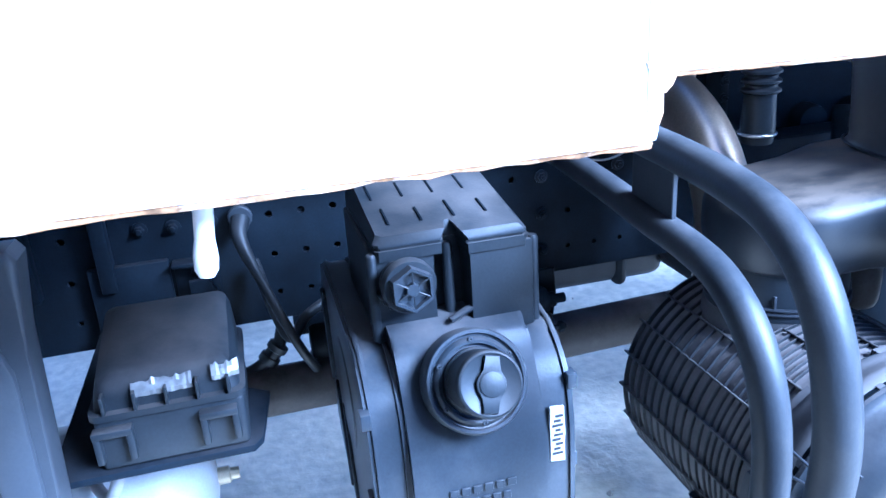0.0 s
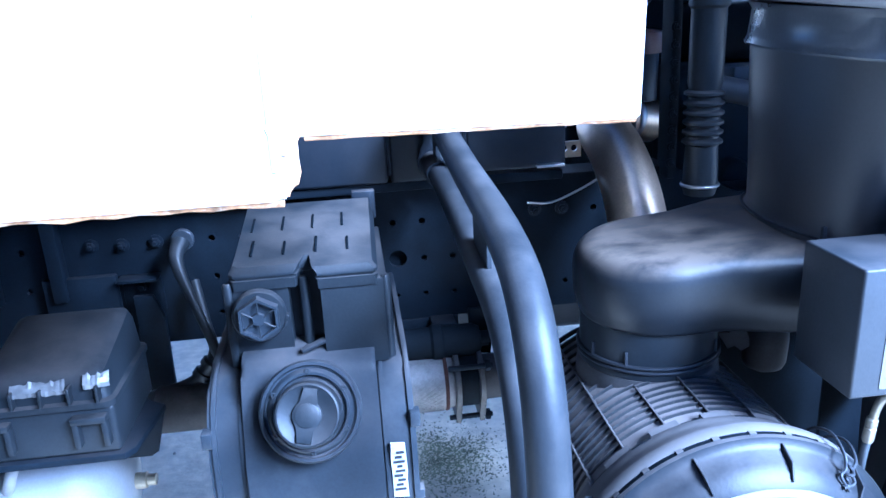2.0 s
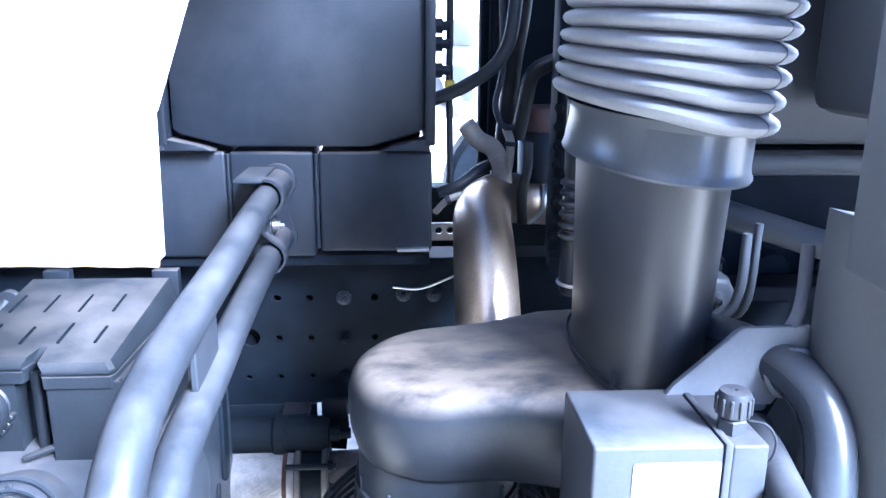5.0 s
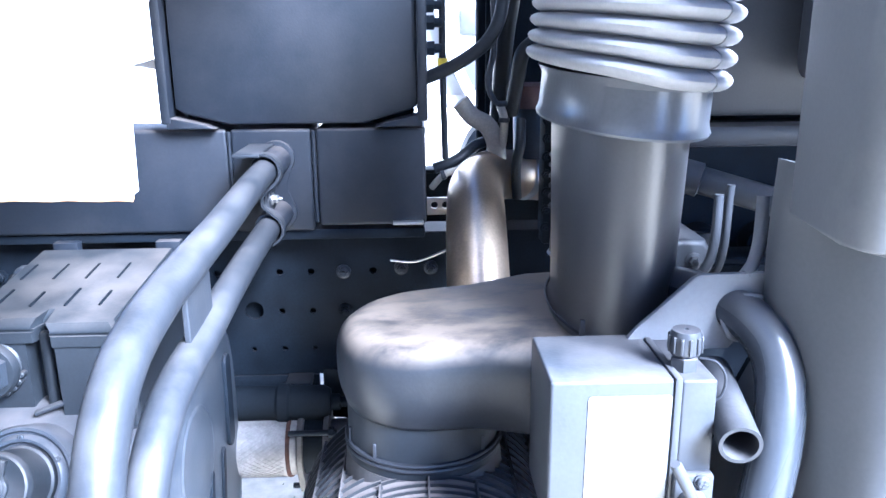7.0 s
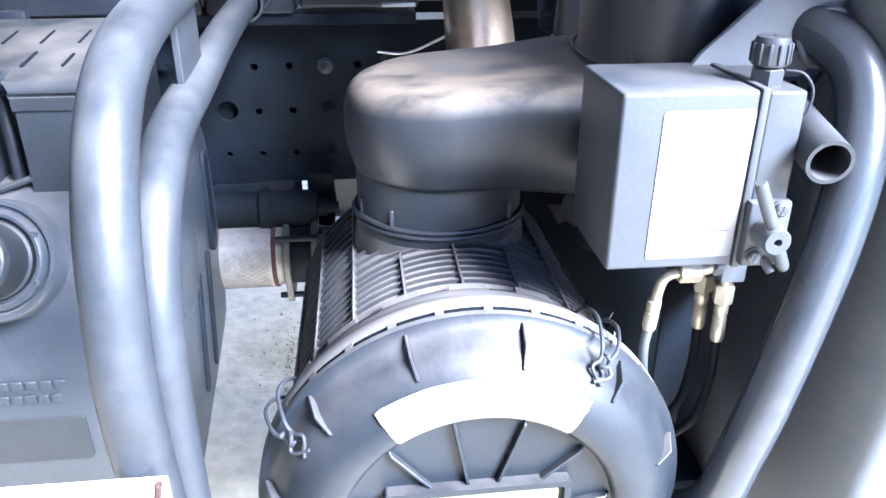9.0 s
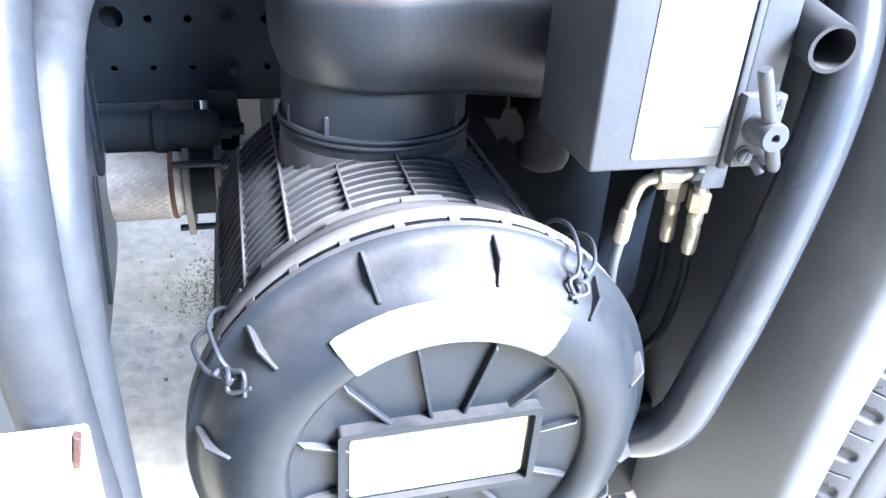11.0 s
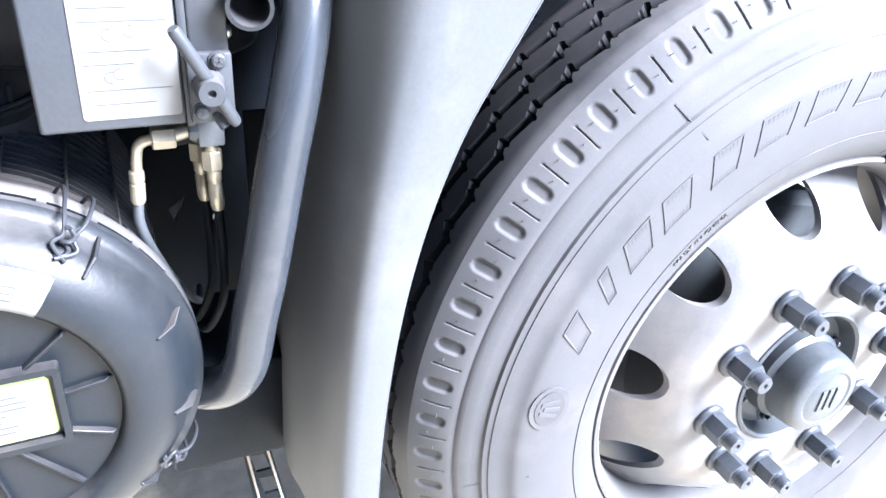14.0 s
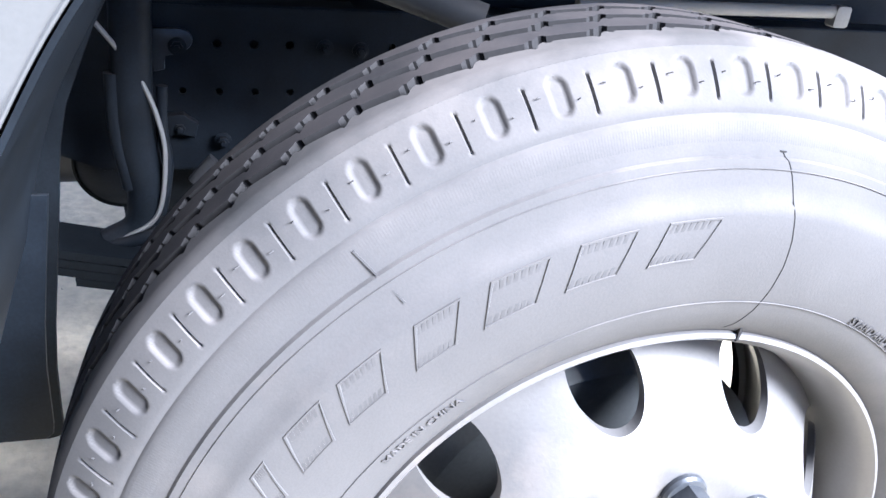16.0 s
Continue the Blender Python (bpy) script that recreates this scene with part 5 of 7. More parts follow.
# white air reservoir under the shelf
res = thing("air_reservoir", (-0.66, 1.42, 0.55), "grey painted air reservoir under the bracket shelf", "air tank")
bm = B()
lathe(bm, (-1.15, 1.36, 0.60), (1, 0, 0), [(0.0, 0.0), (0.06, 0.01), (0.105, 0.04), (0.12, 0.08), (0.12, 0.50), (0.105, 0.54), (0.06, 0.57), (0.0, 0.58)], 40)
part("shell", bm, M_RESERVOIR, res)
bm = B()
lathe(bm, (-0.575, 1.36, 0.60), (1, 0, 0), [(0.014, 0), (0.014, 0.02), (0.010, 0.022), (0.010, 0.035)], 14)
part("fitting", bm, M_BRASS, res)
bm = B()
sweep(bm, flowing([(-0.66, 1.20, 0.775), (-0.668, 1.18, 0.75), (-0.69, 1.20, 0.71), (-0.72, 1.26, 0.70)], 6), 0.008, 12)
part("drain_hose", bm, M_BELLOWS, res)
# cables hanging from the rail behind the tank
for i, pts in enumerate(([(-0.481, 1.53, 0.957), (-0.485, 1.50, 0.93), (-0.46, 1.47, 0.86), (-0.42, 1.44, 0.76), (-0.395, 1.46, 0.70)],
                         [(-0.47, 1.54, 0.88), (-0.45, 1.50, 0.80), (-0.43, 1.47, 0.76), (-0.40, 1.50, 0.78), (-0.36, 1.53, 0.79)])):
    cable = thing("cable", pts[0], "black corrugated cable hanging from the chassis rail", "cable", "cables behind the tank")
    bm = B()
    line = flowing(pts, 8)
    sweep(bm, line, [0.0165 - 0.0085 * min(1.0, 2.2 * k / len(line)) for k in range(len(line))] if i == 0 else 0.009, 12)
    part("sheath", bm, M_BLACK, cable)
    if i == 0:
        bm = B()
        prism(bm, arc(0, 0, 0.020, 0, 340, 16), (-0.481, 1.555, 0.955), (1, 0, 0), (0, 0, 1), (0, -0.012, 0), 0.002, 1)
        part("clip", bm, M_TANK, cable)

# ---------------------------------------------------------------- air filter
FX, FZ = 0.193, 0.727
filt = thing("air_filter", (FX, 1.0, 0.55), "dusty black ribbed air filter with labelled round cover", "air filter")
RB = 0.161
bm = B()
lathe(bm, (FX, 0, FZ), (0, 1, 0), [(0.10, 1.215), (0.135, 1.212), (0.150, 1.200), (RB - 0.002, 1.18), (RB, 1.10), (RB, 0.898)], 96)
housing = part("housing", bm, M_HOUSING, filt)
bm = B()
lathe(bm, (FX, 0, FZ), (0, 1, 0), [(RB - 0.004, 0.902), (RB + 0.001, 0.900), (0.168, 0.898), (0.1705, 0.895), (0.1715, 0.886), (0.1765, 0.872), (0.1825, 0.861), (0.1840, 0.856), (0.1840, 0.8436), (0.1828, 0.8420), (0.10, 0.8420)], 96)
part("flange_ring", bm, M_COLLAR_RING, housing)


def hoop(bm, y, r0, r1, a0, a1, w, n):
    prev = None
    first = None
    for k in range(n + 1):
        a = radians(a0 + (a1 - a0) * k / n)
        c, s = math.cos(a), math.sin(a)
        ring = [bm.verts.new((FX + r * c, y + d, FZ + r * s)) for r, d in ((r0, -w), (r1, -w * 0.75), (r1, w * 0.75), (r0, w))]
        if prev:
            for i in range(3):
                bm.faces.new((prev[i], prev[i + 1], ring[i + 1], ring[i]))
        else:
            first = ring
        prev = ring
    bm.faces.new(first)
    bm.faces.new(prev)
    return bm


def rib_gap(y):
    """Half the angle that the neck takes out of a hoop at depth y."""
    d = abs(y - 1.083)
    return 0.0 if d > 0.084 else math.degrees(math.asin(min(0.999, math.sqrt(0.084 ** 2 - d ** 2) / RB)))


# a pack of fine hoops by the flange and wider ones behind, stepped from cell to cell
CELL = 18.0
SHIFT = (0.0, 0.0040, -0.0022, 0.0028, -0.0008)
HOOPS = [0.924 + 0.0122 * k for k in range(6)] + [1.001 + 0.0185 * k for k in range(11)]
SECTORS = [(CELL * q, CELL * (q + 1), q % 5) for q in range(0, 10)] + [(180.0, 360.0, 0)]
for k, at in enumerate(HOOPS):
    for a0, a1, q in SECTORS:
        y = at + SHIFT[q]
        g = rib_gap(y)
        spans = [(a0, a1)]
        if g and a0 < 90 + g and a1 > 90 - g:
            spans = [(u, v) for u, v in ((a0, min(a1, 90 - g)), (max(a0, 90 + g), a1)) if v - u > 2]
        for u, v in spans:
            bm = B()
            hoop(bm, y, RB - 0.003, RB + 0.0036, u, v, 0.0012 if k < 5 else 0.0016, max(3, int((v - u) / 2)))
            part("hoop_rib", bm, M_FILTER, housing)
for k in range(20):
    a = 18.0 * k
    ar = radians(a)
    cut = abs(((a - 90 + 180) % 360) - 180) < 33
    for y0, y1 in (((0.896, 0.996), (1.170, 1.198)) if cut else ((0.896, 1.198),)):
        bm = B()
        c = Vector((FX + (RB + 0.002) * math.cos(ar), 0, FZ + (RB + 0.002) * math.sin(ar)))
        box(bm, -0.0012, 0.0012, y0, y1, -0.0085, 0.0034, 0.0005, 1)
        bmesh.ops.transform(bm, matrix=Matrix.Translation(c) @ Matrix.Rotation(-ar + math.pi / 2, 4, "Y"), verts=bm.verts)
        part("long_rib", bm, M_FILTER, housing)
# stepped collar edge behind the flange
for k in range(18):
    a0 = 20 * k + 4
    bm = B()
    hoop(bm, 0.900, RB, 0.1700, a0, a0 + 11, 0.0075, 6)
    part("collar_step", bm, M_COLLAR_RING, housing)
# thin dark strips between the collar's steps, painting the shadow of its slots
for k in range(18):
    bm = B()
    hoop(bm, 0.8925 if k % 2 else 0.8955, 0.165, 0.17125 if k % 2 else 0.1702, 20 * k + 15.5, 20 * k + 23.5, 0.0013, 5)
    part("slot_strip", bm, M_SLOT, housing)
# dark ring painting the shade of the deep joint, with small teeth, and cover
bm = B()
lathe(bm, (FX, 0, FZ), (0, 1, 0), [(0.1826, 0.8470), (0.1826, 0.8360), (0.1, 0.8360)], 96)
part("gap_ring", bm, M_DARK, filt)
for k in range(30):
    bm = B()
    hoop(bm, 0.8395, 0.181, 0.1838, 12 * k + 2, 12 * k + 4.2, 0.0035, 2)
    part("tooth", bm, M_COLLAR_RING, housing)
bm = B()
lathe(bm, (FX, 0, FZ), (0, 1, 0), [(0.12, 0.8372), (0.1825, 0.8372), (0.1838, 0.835), (0.1825, 0.831), (0.1765, 0.829), (0.172, 0.825), (0.1665, 0.812), (0.160, 0.803), (0.150, 0.795),
                                    (0.138, 0.789), (0.128, 0.7865), (0.119, 0.7875), (0.114, 0.792), (0.1125, 0.799), (0.10, 0.801), (0.05, 0.8015), (0.0, 0.8015)], 112)
cover = part("cover", bm, M_COVER, filt)
for k in range(12):
    a = radians(18 + 30 * k)
    bm = B()
    d = Vector((math.cos(a), 0, math.sin(a)))
    prism(bm, [(0.152, 0.799), (0.156, 0.7965), (0.171, 0.806), (0.1785, 0.828), (0.172, 0.832)], (FX, 0, FZ) , d, (0, 1, 0), Vector((-math.sin(a), 0, math.cos(a))) * 0.0026, 0.0006, 1)
    part("rim_fin", bm, M_COVER, cover)
for k in range(12):
    a = radians(11 + 30 * k)
    bm = B()
    d = Vector((math.cos(a), 0, math.sin(a)))
    r0 = 0.035 / max(abs(math.sin(a)), 0.5)
    prism(bm, [(r0, 0.8015), (r0, 0.7955), (0.107, 0.7940), (0.114, 0.8015)], (FX, 0, FZ), d, (0, 1, 0), Vector((-math.sin(a), 0, math.cos(a))) * 0.0027, 0.0006, 1)
    part("face_rib", bm, M_COVER, cover)
# plate with the maker's label, turned a little
LU, LV = Vector((0.9995, 0, 0.012)), Vector((0.012, 0, 0.9995))
LC = Vector((0.1905, 0.7975, 0.7345))
bm = B()
outer, inner = round_rect(0.152, 0.076, 0.004), round_rect(0.141, 0.065, 0.003)
a = [bm.verts.new(LC + LU * x + LV * y + Vector((0, 0.006, 0))) for x, y in outer]
b = [bm.verts.new(LC + LU * x + LV * y + Vector((0, -0.0075, 0))) for x, y in outer]
c = [bm.verts.new(LC + LU * x + LV * y + Vector((0, -0.0075, 0))) for x, y in inner]
d = [bm.verts.new(LC + LU * x + LV * y + Vector((0, -0.001, 0))) for x, y in inner]
for p, q in ((a, b), (b, c), (c, d)):
    for i in range(len(p)):
        bm.faces.new((p[i], p[(i + 1) % len(p)], q[(i + 1) % len(p)], q[i]))
bm.faces.new(d)
frame_ob = part("label_frame", bm, M_COVER, cover)
bm = B()
prism(bm, round_rect(0.134, 0.058, 0.005), LC + Vector((0, -0.001, 0)), LU, LV, (0, -0.0012, 0))
part("label_border", bm, M_LABEL_G, frame_ob, "yellow-green label border")
bm = B()
prism(bm, round_rect(0.130, 0.054, 0.004), LC + Vector((0, -0.0022, 0)), LU, LV, (0, -0.0006, 0))
part("label_sheet", bm, M_LABEL, frame_ob, "white printed label")
rs = random.Random(12)
for k in range(8):
    bm = B()
    v = 0.0205 - 0.0056 * k
    w = rs.uniform(0.75, 1.0) if k else 0.5
    x0 = -0.058
    prism(bm, [(x0, v - 0.0006), (x0 + 0.116 * w, v - 0.0006), (x0 + 0.116 * w, v + 0.0006), (x0, v + 0.0006)], LC + Vector((0, -0.0028, 0)), LU, LV, (0, -0.0003, 0))
    part("print_bar", bm, M_INK, frame_ob)
# curved warning sticker on the cover's bulge
bm = B()


def bulge(r):
    pr = [(0.1125, 0.799), (0.114, 0.792), (0.119, 0.7875), (0.128, 0.7865), (0.138, 0.789), (0.150, 0.795), (0.160, 0.803)]
    for (r0, d0), (r1, d1) in zip(pr, pr[1:]):
        if r0 <= r <= r1:
            return d0 + (d1 - d0) * (r - r0) / (r1 - r0)
    return pr[-1][1]


g = []
for i in range(41):
    a = radians(123.5 - 68 * i / 40)
    row = []
    for j in range(9):
        r = 0.1155 + 0.0335 * j / 8 / max(0.92, math.cos(radians(((123.5 - 68 * i / 40) - 55.5) % 17 - 8.5)))
        row.append(bm.verts.new((FX + r * math.cos(a), bulge(r) - 0.0011 - (0.002 if (i in (0, 40) and j > 5) else 0), FZ + r * math.sin(a))))
    g.append(row)
for i in range(40):
    for j in range(8):
        bm.faces.new((g[i][j], g[i + 1][j], g[i + 1][j + 1], g[i][j + 1]))
sticker = part("warning_sticker", bm, M_LABEL, cover, "curved white printed sticker with lifted edges")
for j in range(4):
    bm = B()
    prev = None
    r = 0.1265 + 0.0052 * j
    for i in range(31):
        a = radians(116 - 52 * i / 30)
        q = [bm.verts.new((FX + rr * math.cos(a), bulge(rr) - 0.0016, FZ + rr * math.sin(a))) for rr in (r - 0.0005, r + 0.0005)]
        if prev:
            bm.faces.new((prev[0], q[0], q[1], prev[1]))
        prev = q
    part("print_bar", bm, M_INK, sticker)
# wire ties twisted round the flange
for deg, tail in ((56, 1), (148, -1), (-32, 1)):
    a = radians(deg)
    d, tng = Vector((math.cos(a), 0, math.sin(a))), Vector((-math.sin(a), 0, math.cos(a)))
    c = Vector((FX, 0, FZ))
    tie = thing("wire_tie", c + d * 0.185 + Vector((0, 0.84, 0)), "twisted dark wire tie holding the filter cover", "wire", "wire ties on the filter")
    for s in (-1, 1):
        bm = B()
        pts = [c + d * 0.166 + tng * 0.010 * s + Vector((0, 0.880, 0)), c + d * 0.186 + tng * 0.011 * s + Vector((0, 0.868, 0)), c + d * 0.194 + tng * 0.011 * s + Vector((0, 0.845, 0)),
               c + d * 0.186 + tng * 0.008 * s + Vector((0, 0.820, 0)), c + d * 0.175 + tng * 0.004 * s + Vector((0, 0.812, 0)), c + d * 0.168 + tng * 0.009 * s + Vector((0, 0.806, 0)),
               c + d * 0.160 + tng * (-0.004) * s + Vector((0, 0.800, 0))]
        sweep(bm, flowing(pts, 7), 0.0017, 8)
        part("loop", bm, M_WIRE, tie)
    bm = B()
    pts = [c + d * (0.182 - 0.0026 * k) + tng * 0.0040 * math.cos(k * 1.5) + Vector((0, 0.812 + 0.004 * math.sin(k * 1.5) - 0.0008 * k, 0)) for k in range(12)]
    sweep(bm, flowing(pts, 5), 0.0018, 8)
    part("twist", bm, M_WIRE, tie)

# ---------------------------------------------------------------- intake elbow, duct and bellows
duct = thing("intake_duct", (0.30, 1.05, 0.90), "black rubber intake elbow and duct on the filter neck", "intake duct")
bm = B()
lathe(bm, (0.189, 1.083, 0), (0, 0, 1), [(0.0885, 0.887), (0.0885, 0.892), (0.0875, 0.897), (0.0868, 0.899), (0.0862, 0.903), (0.0862, 0.965)], 64)
part("neck", bm, M_BLACK, duct)
bm = B()
lathe(bm, (0.189, 1.083, 0), (0, 0, 1), [(0.094, 0.840), (0.0905, 0.868), (0.0893, 0.882), (0.0885, 0.8865)], 64)
part("neck_base", bm, M_HOUSING, housing)
bm = B()
lathe(bm, (0.189, 1.083, 0), (0, 0, 1), [(0.0855, 0.896), (0.0900, 0.896), (0.0908, 0.898), (0.0900, 0.900), (0.0872, 0.901), (0.0900, 0.902), (0.0906, 0.904), (0.0898, 0.906), (0.0855, 0.906)], 64, close=False)
for t in (200, 232, 318):
    a = radians(t)
    box(bm, 0.189 + 0.0865 * math.cos(a) - 0.002, 0.189 + 0.0865 * math.cos(a) + 0.002, 1.083 + 0.0865 * math.sin(a) - 0.002, 1.083 + 0.0865 * math.sin(a) + 0.002, 0.898, 0.922, 0.0008, 1)
part("neck_clamp", bm, M_WIRE, duct)
# flattened elbow: stacked outlines with soft edges
bm = B()


def elbow_outline(inset, z):
    pts = []
    w0, w1 = 0.101 - inset, 0.124 - inset
    pts += [(0.194 + w0 * math.cos(radians(t)), 1.083 + w0 * math.sin(radians(t))) for t in range(90, 271, 10)]
    pts += [(0.25, 1.084 - w0), (0.32, 1.086 - w1)]
    pts += [(0.392 + w1 * 0.85 * math.cos(radians(t)), 1.086 + w1 * math.sin(radians(t))) for t in range(-90, 91, 10)]
    pts += [(0.32, 1.088 + w1), (0.25, 1.088 + w0)]
    return [bm.verts.new((x, y, z + (0.004 + 0.060 * max(0.0, x - 0.12) + 0.035 * max(0.0, y - 1.0)) * (1.0 if z > 0.99 else 0.0))) for x, y in pts]


lv = [elbow_outline(i, z) for i, z in ((0.016, 0.945), (0.0105, 0.9475), (0.0075, 0.952), (0.0070, 0.956), (0.0055, 0.9595), (0.0035, 0.966), (0.0015, 0.976), (0.0003, 0.988), (0.0002, 1.000), (0.0012, 1.008), (0.0035, 1.016), (0.0075, 1.0228), (0.0135, 1.0278), (0.022, 1.0312), (0.034, 1.0330))]
for p, q in zip(lv, lv[1:]):
    for i in range(len(p)):
        bm.faces.new((p[i], p[(i + 1) % len(p)], q[(i + 1) % len(p)], q[i]))
bm.faces.new(lv[0])
bm.faces.new(lv[-1])
part("elbow", bm, M_ELBOW, duct, smooth=60)
DX, DY, OY = 0.391, 1.057, 1.065
bm = B()
lathe(bm, (0, 0, 0), (0, 0, 1), [(1.06, 1.03), (1.06, 1.054), (1.03, 1.057), (1.0, 1.061), (0.985, 1.066), (0.985, 1.10), (1.02, 1.20), (1.04, 1.26), (0.99, 1.26)], 96)
for v in bm.verts:
    f = min(1.0, max(0.0, (v.co.z - 1.06) / 0.20))
    v.co.x, v.co.y = DX + v.co.x * (0.0585 - 0.001 * f), OY + v.co.y * (0.128 + 0.015 * f)
part("pipe", bm, M_DUCT, duct)
bm = B()
sweep(bm, [(DX + 0.0625 * math.cos(radians(t)), OY + 0.1365 * math.sin(radians(t)), 1.0575) for t in range(0, 361, 6)], 0.0016, 8)
box(bm, DX - 0.049, DX - 0.044, OY - 0.096, OY - 0.091, 1.054, 1.074, 0.0008, 1)
part("clamp_wire", bm, M_WIRE, duct)


def oval(bm, fx, fy):
    """Make the bellows and their collar oval, deeper than wide."""
    for v in bm.verts:
        v.co.x, v.co.y = DX + (v.co.x - DX) * fx, DY + (v.co.y - DY) * fy


def tilt(bm):
    """Lean the bellows and their collar: lower towards the front right."""
    c = Vector((DX, DY, 1.27))
    bmesh.ops.transform(bm, matrix=Matrix.Translation(c + Vector((-0.003, 0, 0.004))) @ Matrix.Rotation(radians(4.1), 4, Vector((0.466, 0.78, 0)).normalized()) @ Matrix.Translation(-c), verts=bm.verts)


bel = thing("intake_bellows", (DX, DY, 1.25), "grey ribbed rubber bellows with glossy collar on the duct", "bellows")
bm = B()
lathe(bm, (DX, DY, 0), (0, 0, 1), [(0.074, 1.258), (0.0875, 1.2535), (0.0885, 1.2560), (0.0870, 1.2595), (0.0858, 1.264), (0.0850, 1.295), (0.088, 1.300), (0.09, 1.303)], 96, close=False)
oval(bm, 0.905, 1.67)
tilt(bm)
bmesh.ops.translate(bm, vec=(0.004, 0, 0), verts=bm.verts)
part("collar", bm, M_COLLAR, bel, "glossy translucent collar")
bm = B()
prof = []
for k in range(17):
    z = 1.302 + 0.0172 * k
    prof += [(0.0955, z), (0.1010, z + 0.0012), (0.1052, z + 0.0036), (0.1076, z + 0.0066), (0.1082, z + 0.0092), (0.1066, z + 0.0120), (0.1020, z + 0.0146), (0.0965, z + 0.0162)]
lathe(bm, (DX, DY, 0), (0, 0, 1), prof, 96)
for v in bm.verts:
    # the lowest folds sag and squash on one side
    f = max(0.0, 1 - (v.co.z - 1.30) / 0.075)
    v.co.z -= 0.010 * f * max(0.0, (v.co.x - DX) / 0.108 * 0.7 - (v.co.y - DY) / 0.108 * 0.4) - 0.006 * f * max(0.0, -(v.co.x - DX) / 0.108)
    v.co.x += 0.06 * (v.co.z - 1.30)
oval(bm, 0.85, 1.62)
tilt(bm)
part("folds", bm, M_BELLOWS, bel, smooth=50)
bm = B()
for k in range(17):
    z = 1.302 + 0.0172 * k
    a = radians(-66)
    pts = []
    for r, dz in ((0.0960, 0.0), (0.1015, 0.0012), (0.1057, 0.0036), (0.1085, 0.0078), (0.1070, 0.0120), (0.1024, 0.0146), (0.0970, 0.0162)):
        x, y, zz = DX + r * math.cos(a), DY + r * math.sin(a), z + dz
        f = max(0.0, 1 - (zz - 1.30) / 0.075)
        zz -= 0.010 * f * max(0.0, (x - DX) / 0.108 * 0.7 - (y - DY) / 0.108 * 0.4)
        pts.append((x + 0.06 * (zz - 1.30), y, zz))
    sweep(bm, pts, 0.0006, 6)
oval(bm, 0.85, 1.62)
tilt(bm)
part("mould_line", bm, M_BELLOWS, bel)

# rubber drain valve and its stay under the elbow
M_VALVE = material("dusty_valve_rubber", (0.040, 0.038, 0.038), 0.65, var=0.25, scale=18, dust=(0.3, 0.26, 0.23), dust_amt=0.3, stain=(0.09, 0.08, 0.075), stain_amt=0.5, stain_scale=14)
drain = thing("drain_valve", (0.402, 1.165, 0.952), "dusty rubber drain valve with torn stay under the intake elbow", "valve")
bm = B()
lathe(bm, (0.402, 1.165, 0), (0, 0, 1), [(0.0, 0.797), (0.018, 0.798), (0.027, 0.803), (0.0310, 0.812), (0.0325, 0.845), (0.0315, 0.862), (0.024, 0.876), (0.019, 0.884), (0.019, 0.955)], 32)
part("cup", bm, M_VALVE, drain)
bm = B()
prism(bm, [(-0.026, 0.008), (-0.006, 0.006), (-0.004, 0.019), (0.009, 0.021), (0.018, 0.008), (0.024, -0.010), (0.010, -0.020), (0.001, -0.011), (-0.009, -0.017), (-0.015, -0.004)], (0.352, 1.160, 0.852), (0.96, -0.28, 0), (0, 0.1, 1), (0.001, 0.003, 0), 0.0008, 1)
part("stay", bm, M_VALVE, drain, "torn dusty stay plate")
bm = B()
sweep(bm, flowing([(0.355, 1.163, 0.856), (0.352, 1.166, 0.89), (0.346, 1.168, 0.953)], 6), 0.0028, 10)
sweep(bm, [(0.365, 1.163, 0.848), (0.380, 1.165, 0.846)], 0.005, 10)
part("stay_rod", bm, M_VALVE, drain)

# ---------------------------------------------------------------- cab tilt pump
hyd = thing("cab_tilt_pump", (0.35, 0.87, 0.945), "grey painted hydraulic cab tilt pump with white instruction label", "hydraulic pump")
bm = B()
box(bm, 0.286, 0.384, 0.818, 0.915, 0.948, 1.081, 0.003, 3)
hbox = part("reservoir", bm, M_PUMP, hyd)
bm = B()
box(bm, 0.3835, 0.3895, 0.8165, 0.9165, 0.9465, 1.0825, 0.0012, 2)
part("joint_strip", bm, M_PUMP, hyd)
bm = B()
box(bm, 0.3895, 0.4175, 0.818, 0.915, 0.950, 1.080, 0.0025, 3)
valve = part("valve_block", bm, M_PUMP, hyd)
bm = B()
prism(bm, round_rect(0.066, 0.112, 0.003), (0.3485, 0.8178, 1.0125), (1, 0, 0), (0.010, 0, 1), (0, -0.0006, 0))
lab = part("instruction_label", bm, M_LABEL, hbox, "white instruction label with faint drawings")
for k, v in enumerate((0.046, 0.036, 0.021, 0.012, -0.008, -0.017, -0.035, -0.045)):
    bm = B()
    prism(bm, [(-0.028, v - 0.00022), (0.028 - 0.012 * (k % 3), v - 0.00022), (0.028 - 0.012 * (k % 3), v + 0.00022), (-0.028, v + 0.00022)], (0.3485, 0.8172, 1.0125), (1, 0, 0), (0.010, 0, 1), (0, -0.0003, 0))
    part("print_bar", bm, M_INK, lab)
for u, v in ((-0.010, 0.003), (0.004, 0.005), (-0.012, -0.026), (-0.006, -0.024)):
    bm = B()
    prism(bm, arc(0, 0, 0.0042, 60, 300, 8) + arc(0, 0, 0.0038, 300, 60, 8), (0.3485 + u, 0.8172, 1.0125 + v), (1, 0, 0), (0.010, 0, 1), (0, -0.0003, 0))
    part("drawing", bm, M_INK, lab)
